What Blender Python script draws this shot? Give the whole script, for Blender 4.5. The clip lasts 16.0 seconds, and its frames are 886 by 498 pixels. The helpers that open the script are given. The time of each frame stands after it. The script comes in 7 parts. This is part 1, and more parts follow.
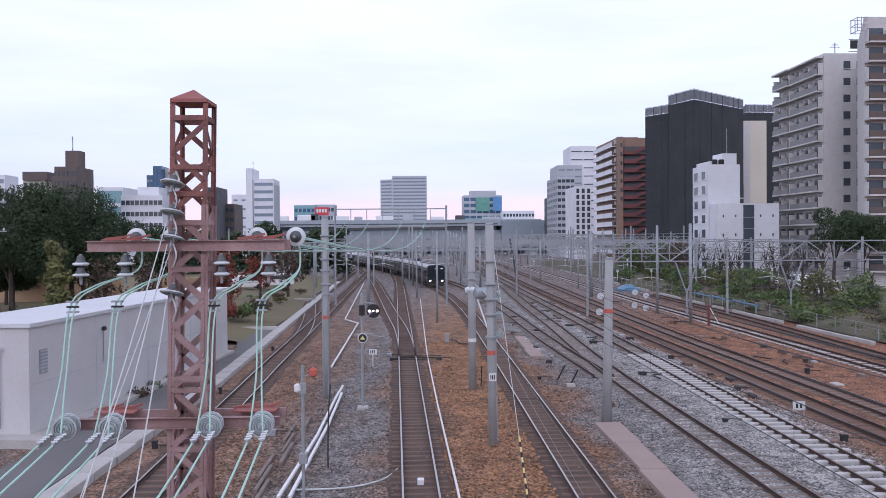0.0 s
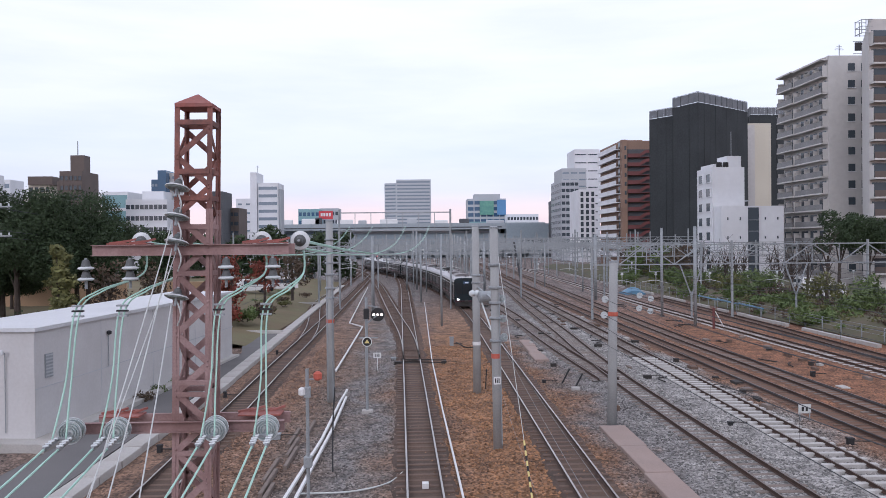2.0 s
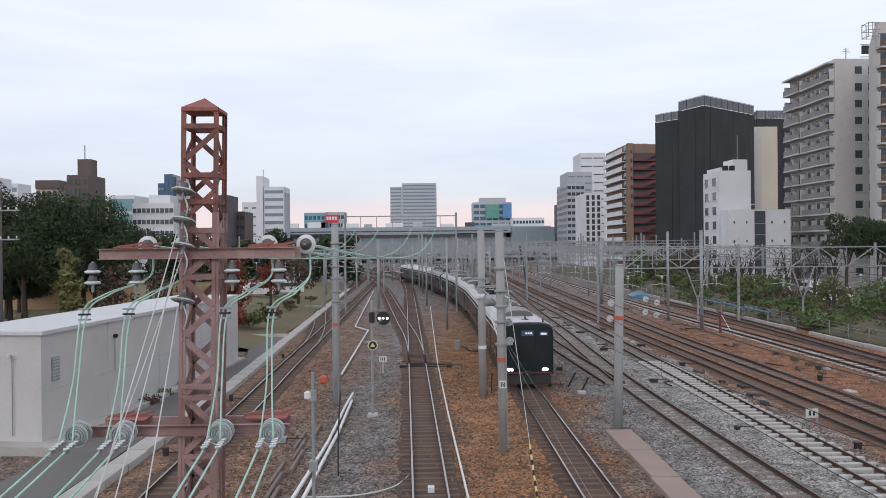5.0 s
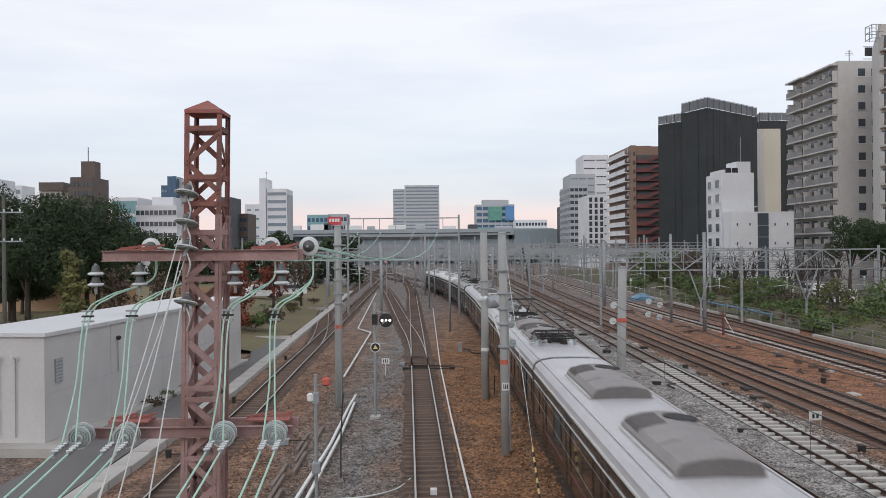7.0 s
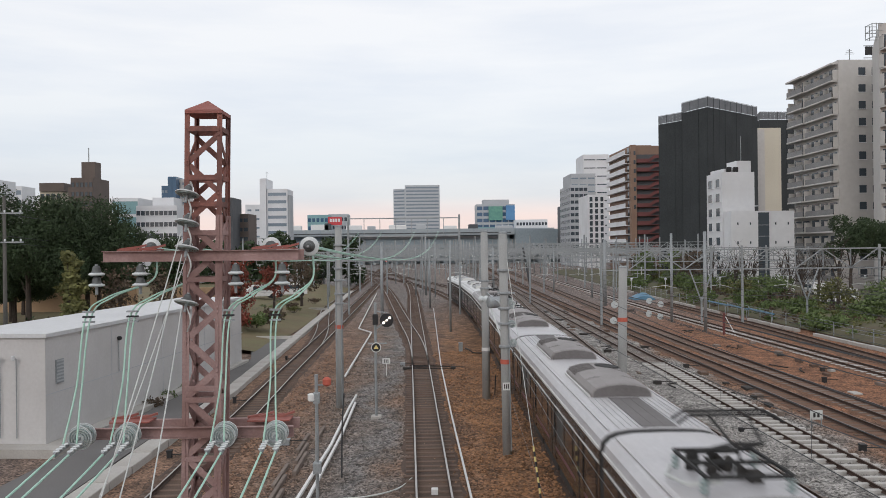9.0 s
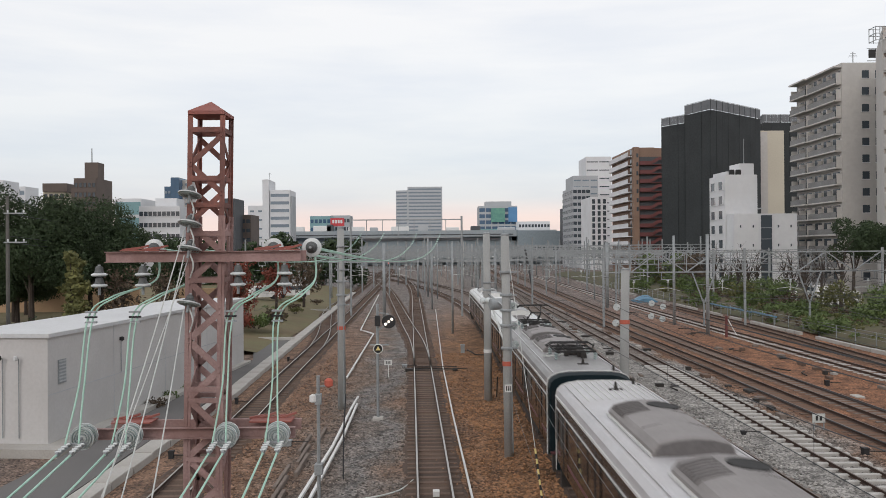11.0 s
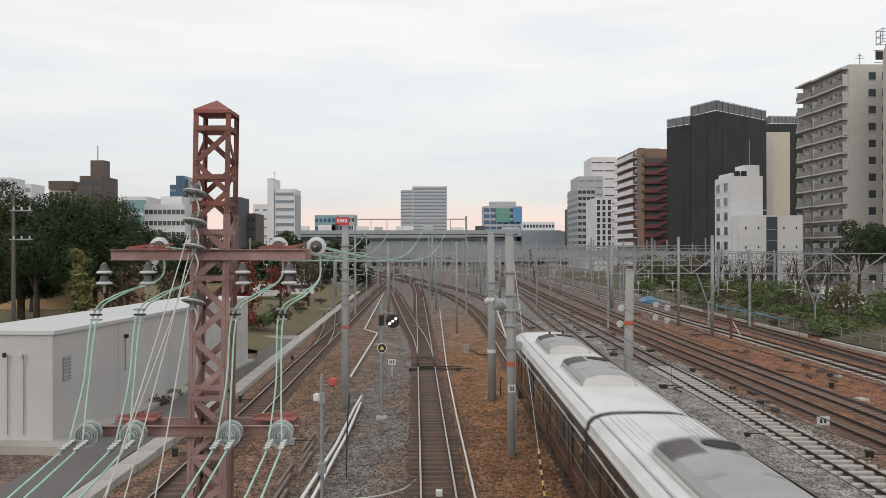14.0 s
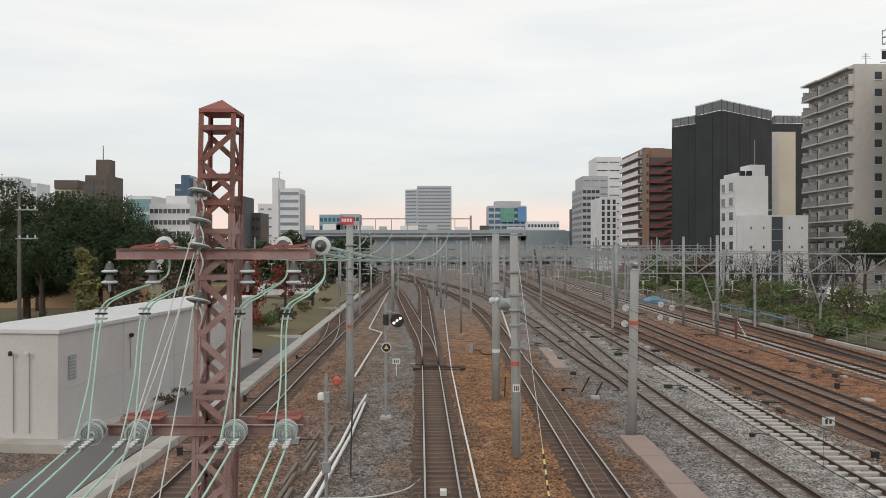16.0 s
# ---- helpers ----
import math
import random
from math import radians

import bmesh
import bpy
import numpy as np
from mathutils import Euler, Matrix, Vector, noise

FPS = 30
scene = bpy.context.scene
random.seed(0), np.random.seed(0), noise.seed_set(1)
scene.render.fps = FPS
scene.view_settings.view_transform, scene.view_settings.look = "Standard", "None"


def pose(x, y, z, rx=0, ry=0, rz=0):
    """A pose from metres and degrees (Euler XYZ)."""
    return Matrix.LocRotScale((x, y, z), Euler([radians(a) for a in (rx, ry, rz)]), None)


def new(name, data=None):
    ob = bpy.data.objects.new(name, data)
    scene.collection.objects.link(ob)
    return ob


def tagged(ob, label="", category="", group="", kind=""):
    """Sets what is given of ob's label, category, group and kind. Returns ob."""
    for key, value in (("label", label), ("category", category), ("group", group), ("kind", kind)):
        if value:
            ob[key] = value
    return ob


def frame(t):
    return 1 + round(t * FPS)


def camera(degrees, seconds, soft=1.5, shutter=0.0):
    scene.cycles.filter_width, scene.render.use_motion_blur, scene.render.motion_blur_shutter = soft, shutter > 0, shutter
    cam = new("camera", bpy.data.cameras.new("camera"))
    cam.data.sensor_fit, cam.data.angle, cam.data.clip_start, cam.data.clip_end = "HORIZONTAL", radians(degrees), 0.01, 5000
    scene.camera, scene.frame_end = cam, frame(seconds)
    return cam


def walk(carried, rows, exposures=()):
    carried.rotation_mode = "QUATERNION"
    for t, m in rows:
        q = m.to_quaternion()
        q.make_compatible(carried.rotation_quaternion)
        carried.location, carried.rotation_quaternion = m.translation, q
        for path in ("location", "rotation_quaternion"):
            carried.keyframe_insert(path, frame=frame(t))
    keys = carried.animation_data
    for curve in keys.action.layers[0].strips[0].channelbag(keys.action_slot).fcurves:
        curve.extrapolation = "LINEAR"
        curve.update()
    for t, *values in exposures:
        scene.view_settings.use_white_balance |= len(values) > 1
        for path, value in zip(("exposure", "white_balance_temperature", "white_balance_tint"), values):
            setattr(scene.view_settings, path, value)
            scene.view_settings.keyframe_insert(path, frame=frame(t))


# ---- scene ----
EYE_Z = 7.9
cam = camera(58.9, 16.0, soft=0.85, shutter=0.5)
TURNS = [
    (0.0, 89.258, 0.409, -1.778), (0.5, 89.337, 0.455, -1.653), (1.0, 89.407, 0.502, -1.587), (1.5, 89.443, 0.545, -1.534),
    (2.0, 89.513, 0.551, -1.474), (2.5, 89.568, 0.530, -1.443), (3.0, 89.618, 0.557, -1.376), (3.5, 89.653, 0.550, -1.325),
    (4.0, 89.695, 0.541, -1.228), (6.5, 89.900, 0.533, -0.910), (7.0, 89.936, 0.516, -0.860), (7.5, 89.958, 0.515, -0.795),
    (8.0, 89.965, 0.531, -0.794), (8.5, 89.877, 0.592, -0.844), (9.0, 89.927, 0.635, -0.824), (11.5, 90.100, 0.361, -0.587),
    (12.0, 90.154, 0.298, -0.532), (12.5, 90.151, 0.233, -0.509), (13.0, 90.108, 0.161, -0.473), (13.5, 90.045, 0.084, -0.380),
    (14.0, 90.032, 0.077, -0.329), (14.5, 89.996, 0.016, -0.301), (15.0, 90.022, -0.031, -0.166), (15.5, 90.004, -0.024, -0.052),
    (16.0, 90.000, 0.000, 0.000),
]
PATH = [(t, pose(0, 0, EYE_Z, rx, ry, rz)) for t, rx, ry, rz in TURNS]
LIGHTNESS = [(0.0, 0.24, 5680, 25), (1.5, 0.23, 5860, 22), (3.0, 0.23, 6080, 19), (3.5, 0.23, 6090, 19), (4.0, 0.12, 6140, 17), (6.5, 0.09, 6400, 13), (9.0, 0.07, 6600, 12), (12.0, 0.07, 6800, 12), (16.0, 0.08, 7000, 10)]
walk(cam, PATH, LIGHTNESS)

# ---- world and light: a bright overcast evening sky ----
SUN_ELEVATION, SUN_TURN = radians(28), radians(200)
world = bpy.data.worlds.new("overcast_sky")
scene.world = world
world.use_nodes = True
wn, wl = world.node_tree.nodes, world.node_tree.links
wn.clear()


def wnode(kind, **sets):
    n = wn.new(kind)
    for k, v in sets.items():
        n.inputs[k].default_value = v
    return n


sky = wn.new("ShaderNodeTexSky")
sky.sky_type, sky.sun_disc, sky.sun_elevation, sky.sun_rotation = "NISHITA", False, SUN_ELEVATION, SUN_TURN
sky_dim = wnode("ShaderNodeMixRGB", Fac=1.0, Color2=(0.1, 0.1, 0.1, 1))
sky_dim.blend_type = "MULTIPLY"
wl.new(sky.outputs[0], sky_dim.inputs[1])
wcoord = wn.new("ShaderNodeTexCoord")
wsep = wn.new("ShaderNodeSeparateXYZ")
wl.new(wcoord.outputs["Generated"], wsep.inputs[0])
height = wn.new("ShaderNodeValToRGB")
els = height.color_ramp.elements
els[0].position, els[0].color = 0.0, (0.86, 0.70, 0.67, 1)
els[1].position, els[1].color = 1.0, (0.80, 0.82, 0.85, 1)
for pos, col in ((0.04, (0.92, 0.77, 0.74, 1)), (0.065, (0.74, 0.765, 0.80, 1)), (0.11, (0.76, 0.82, 0.87, 1)), (0.2, (0.87, 0.915, 0.95, 1)), (0.34, (0.93, 0.96, 0.985, 1))):
    e = els.new(pos)
    e.color = col
wl.new(wsep.outputs["Z"], height.inputs[0])
cmap = wn.new("ShaderNodeMapping")
cmap.inputs["Scale"].default_value = (2.2, 2.2, 15.0)
wl.new(wcoord.outputs["Generated"], cmap.inputs[0])
cloud = wnode("ShaderNodeTexNoise", Scale=1.5, Detail=6.0, Roughness=0.55)
wl.new(cmap.outputs[0], cloud.inputs["Vector"])
cramp = wn.new("ShaderNodeValToRGB")
cramp.color_ramp.elements[0].position, cramp.color_ramp.elements[0].color = 0.34, (0.93, 0.945, 0.975, 1)
cramp.color_ramp.elements[1].position, cramp.color_ramp.elements[1].color = 0.62, (1.04, 1.03, 1.02, 1)
wl.new(cloud.outputs["Fac"], cramp.inputs[0])
cover = wnode("ShaderNodeMixRGB", Fac=1.0)
cover.blend_type = "MULTIPLY"
wl.new(height.outputs[0], cover.inputs[1])
wl.new(cramp.outputs[0], cover.inputs[2])
wmix = wnode("ShaderNodeMixRGB", Fac=0.88)
wl.new(sky_dim.outputs[0], wmix.inputs[1])
wl.new(cover.outputs[0], wmix.inputs[2])
wbg = wnode("ShaderNodeBackground", Strength=1.0)
wl.new(wmix.outputs[0], wbg.inputs[0])
wout = wn.new("ShaderNodeOutputWorld")
wl.new(wbg.outputs[0], wout.inputs[0])

sun_data = bpy.data.lights.new("sun", "SUN")
sun_data.energy, sun_data.angle, sun_data.color = 0.6, radians(25), (1.0, 0.95, 0.9)
sun = new("sun", sun_data)
sun.rotation_euler = (radians(90) - SUN_ELEVATION, 0, radians(180) - SUN_TURN)


# ---- materials ----
def material(name, color, color2=None, rough=0.8, metal=0.0, scale=3.0, fine=40.0, bump=0.1, mix=0.5, stain=None, stain_scale=0.6, stain_amount=0.4, emit=None, alpha=None, space="Object"):
    """Two scales of noise between two colours, optional stains, relief from the fine noise."""
    m = bpy.data.materials.new(name)
    m.use_nodes = True
    n, l = m.node_tree.nodes, m.node_tree.links
    b = n["Principled BSDF"]
    b.inputs["Roughness"].default_value, b.inputs["Metallic"].default_value = rough, metal
    co = n.new("ShaderNodeTexCoord")
    big, small = n.new("ShaderNodeTexNoise"), n.new("ShaderNodeTexNoise")
    big.inputs["Scale"].default_value, big.inputs["Detail"].default_value = scale, 4
    small.inputs["Scale"].default_value, small.inputs["Detail"].default_value = fine, 3
    for t in (big, small):
        l.new(co.outputs[space], t.inputs["Vector"])
    add = n.new("ShaderNodeMath")
    add.operation = "MULTIPLY_ADD"
    l.new(small.outputs["Fac"], add.inputs[0])
    add.inputs[1].default_value = mix
    half = n.new("ShaderNodeMath")
    half.operation = "MULTIPLY"
    half.inputs[1].default_value = 1 - mix
    l.new(big.outputs["Fac"], half.inputs[0])
    l.new(half.outputs[0], add.inputs[2])
    ramp = n.new("ShaderNodeValToRGB")
    ramp.color_ramp.elements[0].position, ramp.color_ramp.elements[1].position = 0.35, 0.66
    c2 = color2 or tuple(v * 0.72 for v in color)
    ramp.color_ramp.elements[0].color, ramp.color_ramp.elements[1].color = (*c2, 1), (*color, 1)
    l.new(add.outputs[0], ramp.inputs[0])
    last = ramp.outputs[0]
    if stain:
        st = n.new("ShaderNodeTexNoise")
        st.inputs["Scale"].default_value, st.inputs["Detail"].default_value = stain_scale, 5
        l.new(co.outputs[space], st.inputs["Vector"])
        sr = n.new("ShaderNodeMapRange")
        sr.inputs["From Min"].default_value, sr.inputs["From Max"].default_value, sr.inputs["To Max"].default_value = 0.45, 0.65, stain_amount
        l.new(st.outputs["Fac"], sr.inputs["Value"])
        mx = n.new("ShaderNodeMixRGB")
        mx.inputs[2].default_value = (*stain, 1)
        l.new(sr.outputs[0], mx.inputs[0])
        l.new(last, mx.inputs[1])
        last = mx.outputs[0]
    l.new(last, b.inputs["Base Color"])
    if bump:
        bp = n.new("ShaderNodeBump")
        bp.inputs["Strength"].default_value, bp.inputs["Distance"].default_value = bump, 0.02
        l.new(small.outputs["Fac"], bp.inputs["Height"])
        l.new(bp.outputs[0], b.inputs["Normal"])
    if emit:
        b.inputs["Emission Color"].default_value, b.inputs["Emission Strength"].default_value = (*emit[0], 1), emit[1]
    return m


def glassy(name, color, rough=0.08):
    m = bpy.data.materials.new(name)
    m.use_nodes = True
    b = m.node_tree.nodes["Principled BSDF"]
    b.inputs["Base Color"].default_value, b.inputs["Roughness"].default_value = (*color, 1), rough
    b.inputs["IOR"].default_value = 1.5
    return m


STEEL = material("galvanised_steel", (0.37, 0.395, 0.405), (0.24, 0.26, 0.27), 0.55, 0.35, 1.5, 30, 0.05)
CONCRETE_POLE = material("concrete_pole_grey", (0.40, 0.41, 0.40), (0.29, 0.30, 0.30), 0.85, 0, 1.2, 25, 0.1, stain=(0.22, 0.21, 0.2))
RAIL_TOP = material("polished_rail_head", (0.46, 0.435, 0.41), (0.34, 0.32, 0.30), 0.32, 0.9, 2, 40, 0.02)
RAIL_SIDE = material("rusty_rail_web", (0.085, 0.05, 0.036), (0.05, 0.032, 0.026), 0.85, 0.1, 3, 60, 0.2)
RAIL_DULL = material("dull_rail_head", (0.20, 0.165, 0.145), (0.13, 0.10, 0.085), 0.45, 0.6, 2, 40, 0.05)
TRACK_BED = material("rust_stained_bed", (0.105, 0.068, 0.050), (0.05, 0.035, 0.028), 0.95, 0, 0.7, 16, 0.5, stain=(0.16, 0.095, 0.06), stain_scale=0.4, stain_amount=0.5)
TRACK_BED_RED = material("red_rust_bed", (0.21, 0.11, 0.066), (0.125, 0.065, 0.042), 0.95, 0, 0.7, 16, 0.5, stain=(0.13, 0.07, 0.045), stain_scale=0.4, stain_amount=0.5)
SLEEPER_WOOD = material("weathered_sleeper", (0.17, 0.112, 0.083), (0.09, 0.06, 0.046), 0.9, 0, 1.5, 50, 0.3)
SLEEPER_PALE = material("bleached_sleeper", (0.25, 0.205, 0.175), (0.13, 0.10, 0.085), 0.9, 0, 1.3, 50, 0.3)
SLEEPER_CONCRETE = material("new_concrete_sleeper", (0.62, 0.61, 0.59), (0.42, 0.405, 0.385), 0.85, 0, 1.1, 40, 0.15, stain=(0.22, 0.19, 0.165), stain_scale=0.9, stain_amount=0.5)
CONCRETE = material("pale_concrete", (0.50, 0.48, 0.45), (0.38, 0.365, 0.345), 0.9, 0, 0.8, 18, 0.15, stain=(0.28, 0.26, 0.23), stain_scale=0.5)
PINK_PAINT = material("faded_red_lead_paint", (0.40, 0.27, 0.255), (0.29, 0.19, 0.182), 0.75, 0.05, 2.5, 30, 0.15, stain=(0.17, 0.085, 0.07), stain_scale=1.4, stain_amount=0.6)
RUST_PAINT = material("rusting_red_paint", (0.32, 0.125, 0.095), (0.17, 0.085, 0.075), 0.8, 0.05, 2.5, 30, 0.2, stain=(0.10, 0.06, 0.055), stain_scale=2.2, stain_amount=0.7)
RED_PAINT = material("red_oxide_paint", (0.36, 0.11, 0.085), (0.25, 0.085, 0.07), 0.7, 0.05, 3, 30, 0.15, stain=(0.24, 0.14, 0.13), stain_scale=1.5)
PORCELAIN = material("white_porcelain", (0.66, 0.69, 0.69), (0.5, 0.54, 0.55), 0.25, 0, 3, 40, 0.02)
INSULATOR_CAP = material("dark_insulator_cap", (0.13, 0.14, 0.14), (0.09, 0.095, 0.095), 0.6, 0.3, 3, 40, 0.05)
PORCELAIN_UNDER = material("grey_green_porcelain", (0.33, 0.39, 0.38), (0.24, 0.30, 0.30), 0.3, 0, 3, 40, 0.02)
VERDIGRIS = material("verdigris_copper_cable", (0.47, 0.70, 0.60), (0.34, 0.55, 0.46), 0.75, 0.0, 3, 60, 0.1)
PALE_CABLE = material("pale_grey_cable", (0.60, 0.62, 0.60), (0.45, 0.47, 0.46), 0.7, 0, 3, 60, 0.05)
DARK_WIRE = material("dark_wire", (0.07, 0.075, 0.08), (0.04, 0.045, 0.05), 0.7, 0.2, 3, 60, 0.05)
BLACK = material("black_rubber", (0.025, 0.025, 0.027), (0.015, 0.015, 0.016), 0.7, 0, 3, 60, 0.1)
WHITE_PAINT = material("white_paint", (0.74, 0.74, 0.73), (0.62, 0.62, 0.61), 0.7, 0, 2, 30, 0.05)
RED_BAND = material("orange_red_band", (0.55, 0.13, 0.08), (0.45, 0.10, 0.07), 0.7, 0, 3, 40, 0.05)
YELLOW = material("yellow_paint", (0.74, 0.62, 0.26), (0.60, 0.48, 0.18), 0.7, 0, 3, 40, 0.05)


# ---- mesh helpers ----
class Geo:
    """Collects vertices and faces of one mesh."""

    def __init__(self):
        self.v, self.f = [], []

    def add(self, vs, fs):
        o = len(self.v)
        self.v += [tuple(p) for p in vs]
        self.f += [tuple(i + o for i in q) for q in fs]
        return self

    def box(self, x0, y0, z0, x1, y1, z1, m=None):
        vs = [Vector((x, y, z)) for z in (z0, z1) for y in (y0, y1) for x in (x0, x1)]
        if m:
            vs = [m @ p for p in vs]
        return self.add(vs, [(0, 2, 3, 1), (4, 5, 7, 6), (0, 1, 5, 4), (2, 6, 7, 3), (0, 4, 6, 2), (1, 3, 7, 5)])

    def chamfer_box(self, x0, y0, z0, x1, y1, z1, c, m=None):
        """A box whose top edges are chamfered."""
        lo = [(x0, y0, z0), (x1, y0, z0), (x1, y1, z0), (x0, y1, z0)]
        mid = [(x, y, z1 - c) for x, y, _ in lo]
        top = [(x0 + c, y0 + c, z1), (x1 - c, y0 + c, z1), (x1 - c, y1 - c, z1), (x0 + c, y1 - c, z1)]
        vs = [Vector(p) for p in lo + mid + top]
        if m:
            vs = [m @ p for p in vs]
        fs = [(3, 2, 1, 0), (8, 9, 10, 11)]
        for k in (0, 4):
            fs += [(k + i, k + (i + 1) % 4, k + 4 + (i + 1) % 4, k + 4 + i) for i in range(4)]
        return self.add(vs, fs)

    def beam(self, a, b, w, h=None):
        """A straight bar of a w x h section from a to b."""
        a, b, h = Vector(a), Vector(b), h or w
        d = (b - a).normalized()
        up = Vector((0, 0, 1)) if abs(d.z) < 0.95 else Vector((0, 1, 0))
        s = d.cross(up).normalized() * w / 2
        u = s.cross(d).normalized() * h / 2
        vs = [p + i * s + j * u for p in (a, b) for i, j in ((-1, -1), (1, -1), (1, 1), (-1, 1))]
        return self.add(vs, [(3, 2, 1, 0), (4, 5, 6, 7)] + [(i, (i + 1) % 4, 4 + (i + 1) % 4, 4 + i) for i in range(4)])

    def tube(self, points, r, seg=6, r1=None):
        """A round tube along points, tapering to r1."""
        pts = [Vector(p) for p in points]
        n, r1 = len(pts), r if r1 is None else r1
        vs, fs, ref = [], [], None
        for i, p in enumerate(pts):
            d = (pts[min(i + 1, n - 1)] - pts[max(i - 1, 0)]).normalized()
            ref = ref or (Vector((0, 0, 1)) if abs(d.z) < 0.9 else Vector((1, 0, 0)))
            s = d.cross(ref).normalized()
            u = s.cross(d).normalized()
            ref = u
            rr = r + (r1 - r) * i / max(1, n - 1)
            vs += [p + rr * (math.cos(2 * math.pi * k / seg) * s + math.sin(2 * math.pi * k / seg) * u) for k in range(seg)]
        for i in range(n - 1):
            fs += [(i * seg + k, i * seg + (k + 1) % seg, (i + 1) * seg + (k + 1) % seg, (i + 1) * seg + k) for k in range(seg)]
        fs += [tuple(range(seg - 1, -1, -1)), tuple(range((n - 1) * seg, n * seg))]
        return self.add(vs, fs)

    def lathe(self, profile, base, axis, seg=20):
        """Turns (radius, along) pairs about an axis through base."""
        base, d = Vector(base), Vector(axis).normalized()
        ref = Vector((0, 0, 1)) if abs(d.z) < 0.9 else Vector((1, 0, 0))
        s = d.cross(ref).normalized()
        u = s.cross(d)
        vs, fs = [], []
        for r, z in profile:
            vs += [base + z * d + r * (math.cos(2 * math.pi * k / seg) * s + math.sin(2 * math.pi * k / seg) * u) for k in range(seg)]
        for i in range(len(profile) - 1):
            fs += [(i * seg + k, i * seg + (k + 1) % seg, (i + 1) * seg + (k + 1) % seg, (i + 1) * seg + k) for k in range(seg)]
        fs += [tuple(range(seg - 1, -1, -1)), tuple(range((len(profile) - 1) * seg, len(profile) * seg))]
        return self.add(vs, fs)

    def prism(self, outline, z0, z1):
        n = len(outline)
        vs = [(x, y, z) for z in (z0, z1) for x, y in outline]
        return self.add(vs, [tuple(range(n - 1, -1, -1)), tuple(range(n, 2 * n))] + [(i, (i + 1) % n, n + (i + 1) % n, n + i) for i in range(n)])

    def sweep(self, section, rings, closed=True, caps=True):
        """Skins a section, given as rings of points of equal length."""
        k = len(rings[0])
        vs = [p for ring in rings for p in ring]
        last = k if closed else k - 1
        fs = [(i * k + j, i * k + (j + 1) % k, (i + 1) * k + (j + 1) % k, (i + 1) * k + j) for i in range(len(rings) - 1) for j in range(last)]
        if caps and closed:
            fs += [tuple(range(k - 1, -1, -1)), tuple(range((len(rings) - 1) * k, len(rings) * k))]
        return self.add(vs, fs)

    def mesh(self, name, smooth=False):
        me = bpy.data.meshes.new(name)
        me.from_pydata(self.v, [], self.f)
        if smooth:
            me.polygons.foreach_set("use_smooth", [True] * len(me.polygons))
        return me


def part(name, geo, mat, parent, label="", smooth=False, at=None, kind=""):
    me = geo if isinstance(geo, bpy.types.Mesh) else geo.mesh(name, smooth)
    if not me.materials:
        me.materials.append(mat)
    ob = new(name, me)
    ob.parent = parent
    if at is not None:
        ob.matrix_basis = at
    return tagged(ob, label, kind=kind)


def thing(name, label, category, group="", kind="", at=None):
    ob = new(name)
    ob.empty_display_size = 0.3
    if at is not None:
        ob.matrix_basis = at
    return tagged(ob, label, category, group, kind)


def solid(name, geo, mat, label, category, group="", kind="", smooth=False):
    me = geo.mesh(name, smooth)
    me.materials.append(mat)
    return tagged(new(name, me), label, category, group, kind)


def sag(a, b, drop, n=14):
    a, b = Vector(a), Vector(b)
    return [a.lerp(b, i / n) - Vector((0, 0, drop * 4 * (i / n) * (1 - i / n))) for i in range(n + 1)]


# ---- plan of the tracks: centre lines, x as a function of y ----
def line_a(y):
    u = max(0.0, y - 130)
    return -0.0295 * (y - 25) - (0.00034 * u * u if u < 120 else 0.00034 * 120 ** 2 + 0.0816 * (u - 120))


def line_a_left(y):
    u = max(0.0, y - 55)
    return line_a(y) - (0.0016 * u * u if u < 24 else 0.92 + 0.055 * (u - 24))


def line_b(y):
    u = max(0.0, y - 75)
    x = 5.43 - 0.0025 * max(0.0, 50 - y)
    return x - 0.00093 * u * u if u < 115 else x - 0.00093 * 115 ** 2 - 0.2139 * (u - 115)


def through_knots(knots):
    """A smooth alignment x(y) through a few (y, x) survey points."""
    ys, xs = [k[0] for k in knots], [k[1] for k in knots]
    sl = [(xs[min(i + 1, len(xs) - 1)] - xs[max(i - 1, 0)]) / (ys[min(i + 1, len(xs) - 1)] - ys[max(i - 1, 0)]) for i in range(len(xs))]

    def line(y):
        if y <= ys[0]:
            return xs[0] + sl[0] * (y - ys[0])
        if y >= ys[-1]:
            return xs[-1] + sl[-1] * (y - ys[-1])
        i = max(k for k in range(len(ys) - 1) if ys[k] <= y)
        h = ys[i + 1] - ys[i]
        u = (y - ys[i]) / h
        return (2 * u ** 3 - 3 * u * u + 1) * xs[i] + (u ** 3 - 2 * u * u + u) * h * sl[i] + (3 * u * u - 2 * u ** 3) * xs[i + 1] + (u ** 3 - u * u) * h * sl[i + 1]
    return line


line_c = through_knots(((12, 11.75), (25, 11.53), (42, 10.8), (60, 10.05), (88, 9.6), (115, 8.4), (150, 5.0), (220, -8.0), (330, -34.0)))
line_e = through_knots(((12, 11.75), (25, 11.53), (44, 11.35), (56, 11.65), (70, 12.2), (86, 12.6), (102, 13.1), (124, 14.0), (150, 14.6), (330, 15.5)))
line_f = through_knots(((12, 15.0), (25, 15.05), (60, 15.3), (130, 15.6), (330, 17.5)))
line_g = through_knots(((12, 18.8), (25, 18.7), (50, 18.5), (95, 18.1), (150, 18.6), (330, 22.0)))
line_h = through_knots(((12, 21.4), (40, 21.2), (66, 20.95), (100, 21.6), (330, 27.0)))
line_k = through_knots(((12, 27.8), (60, 27.8), (100, 27.7), (330, 31.0)))
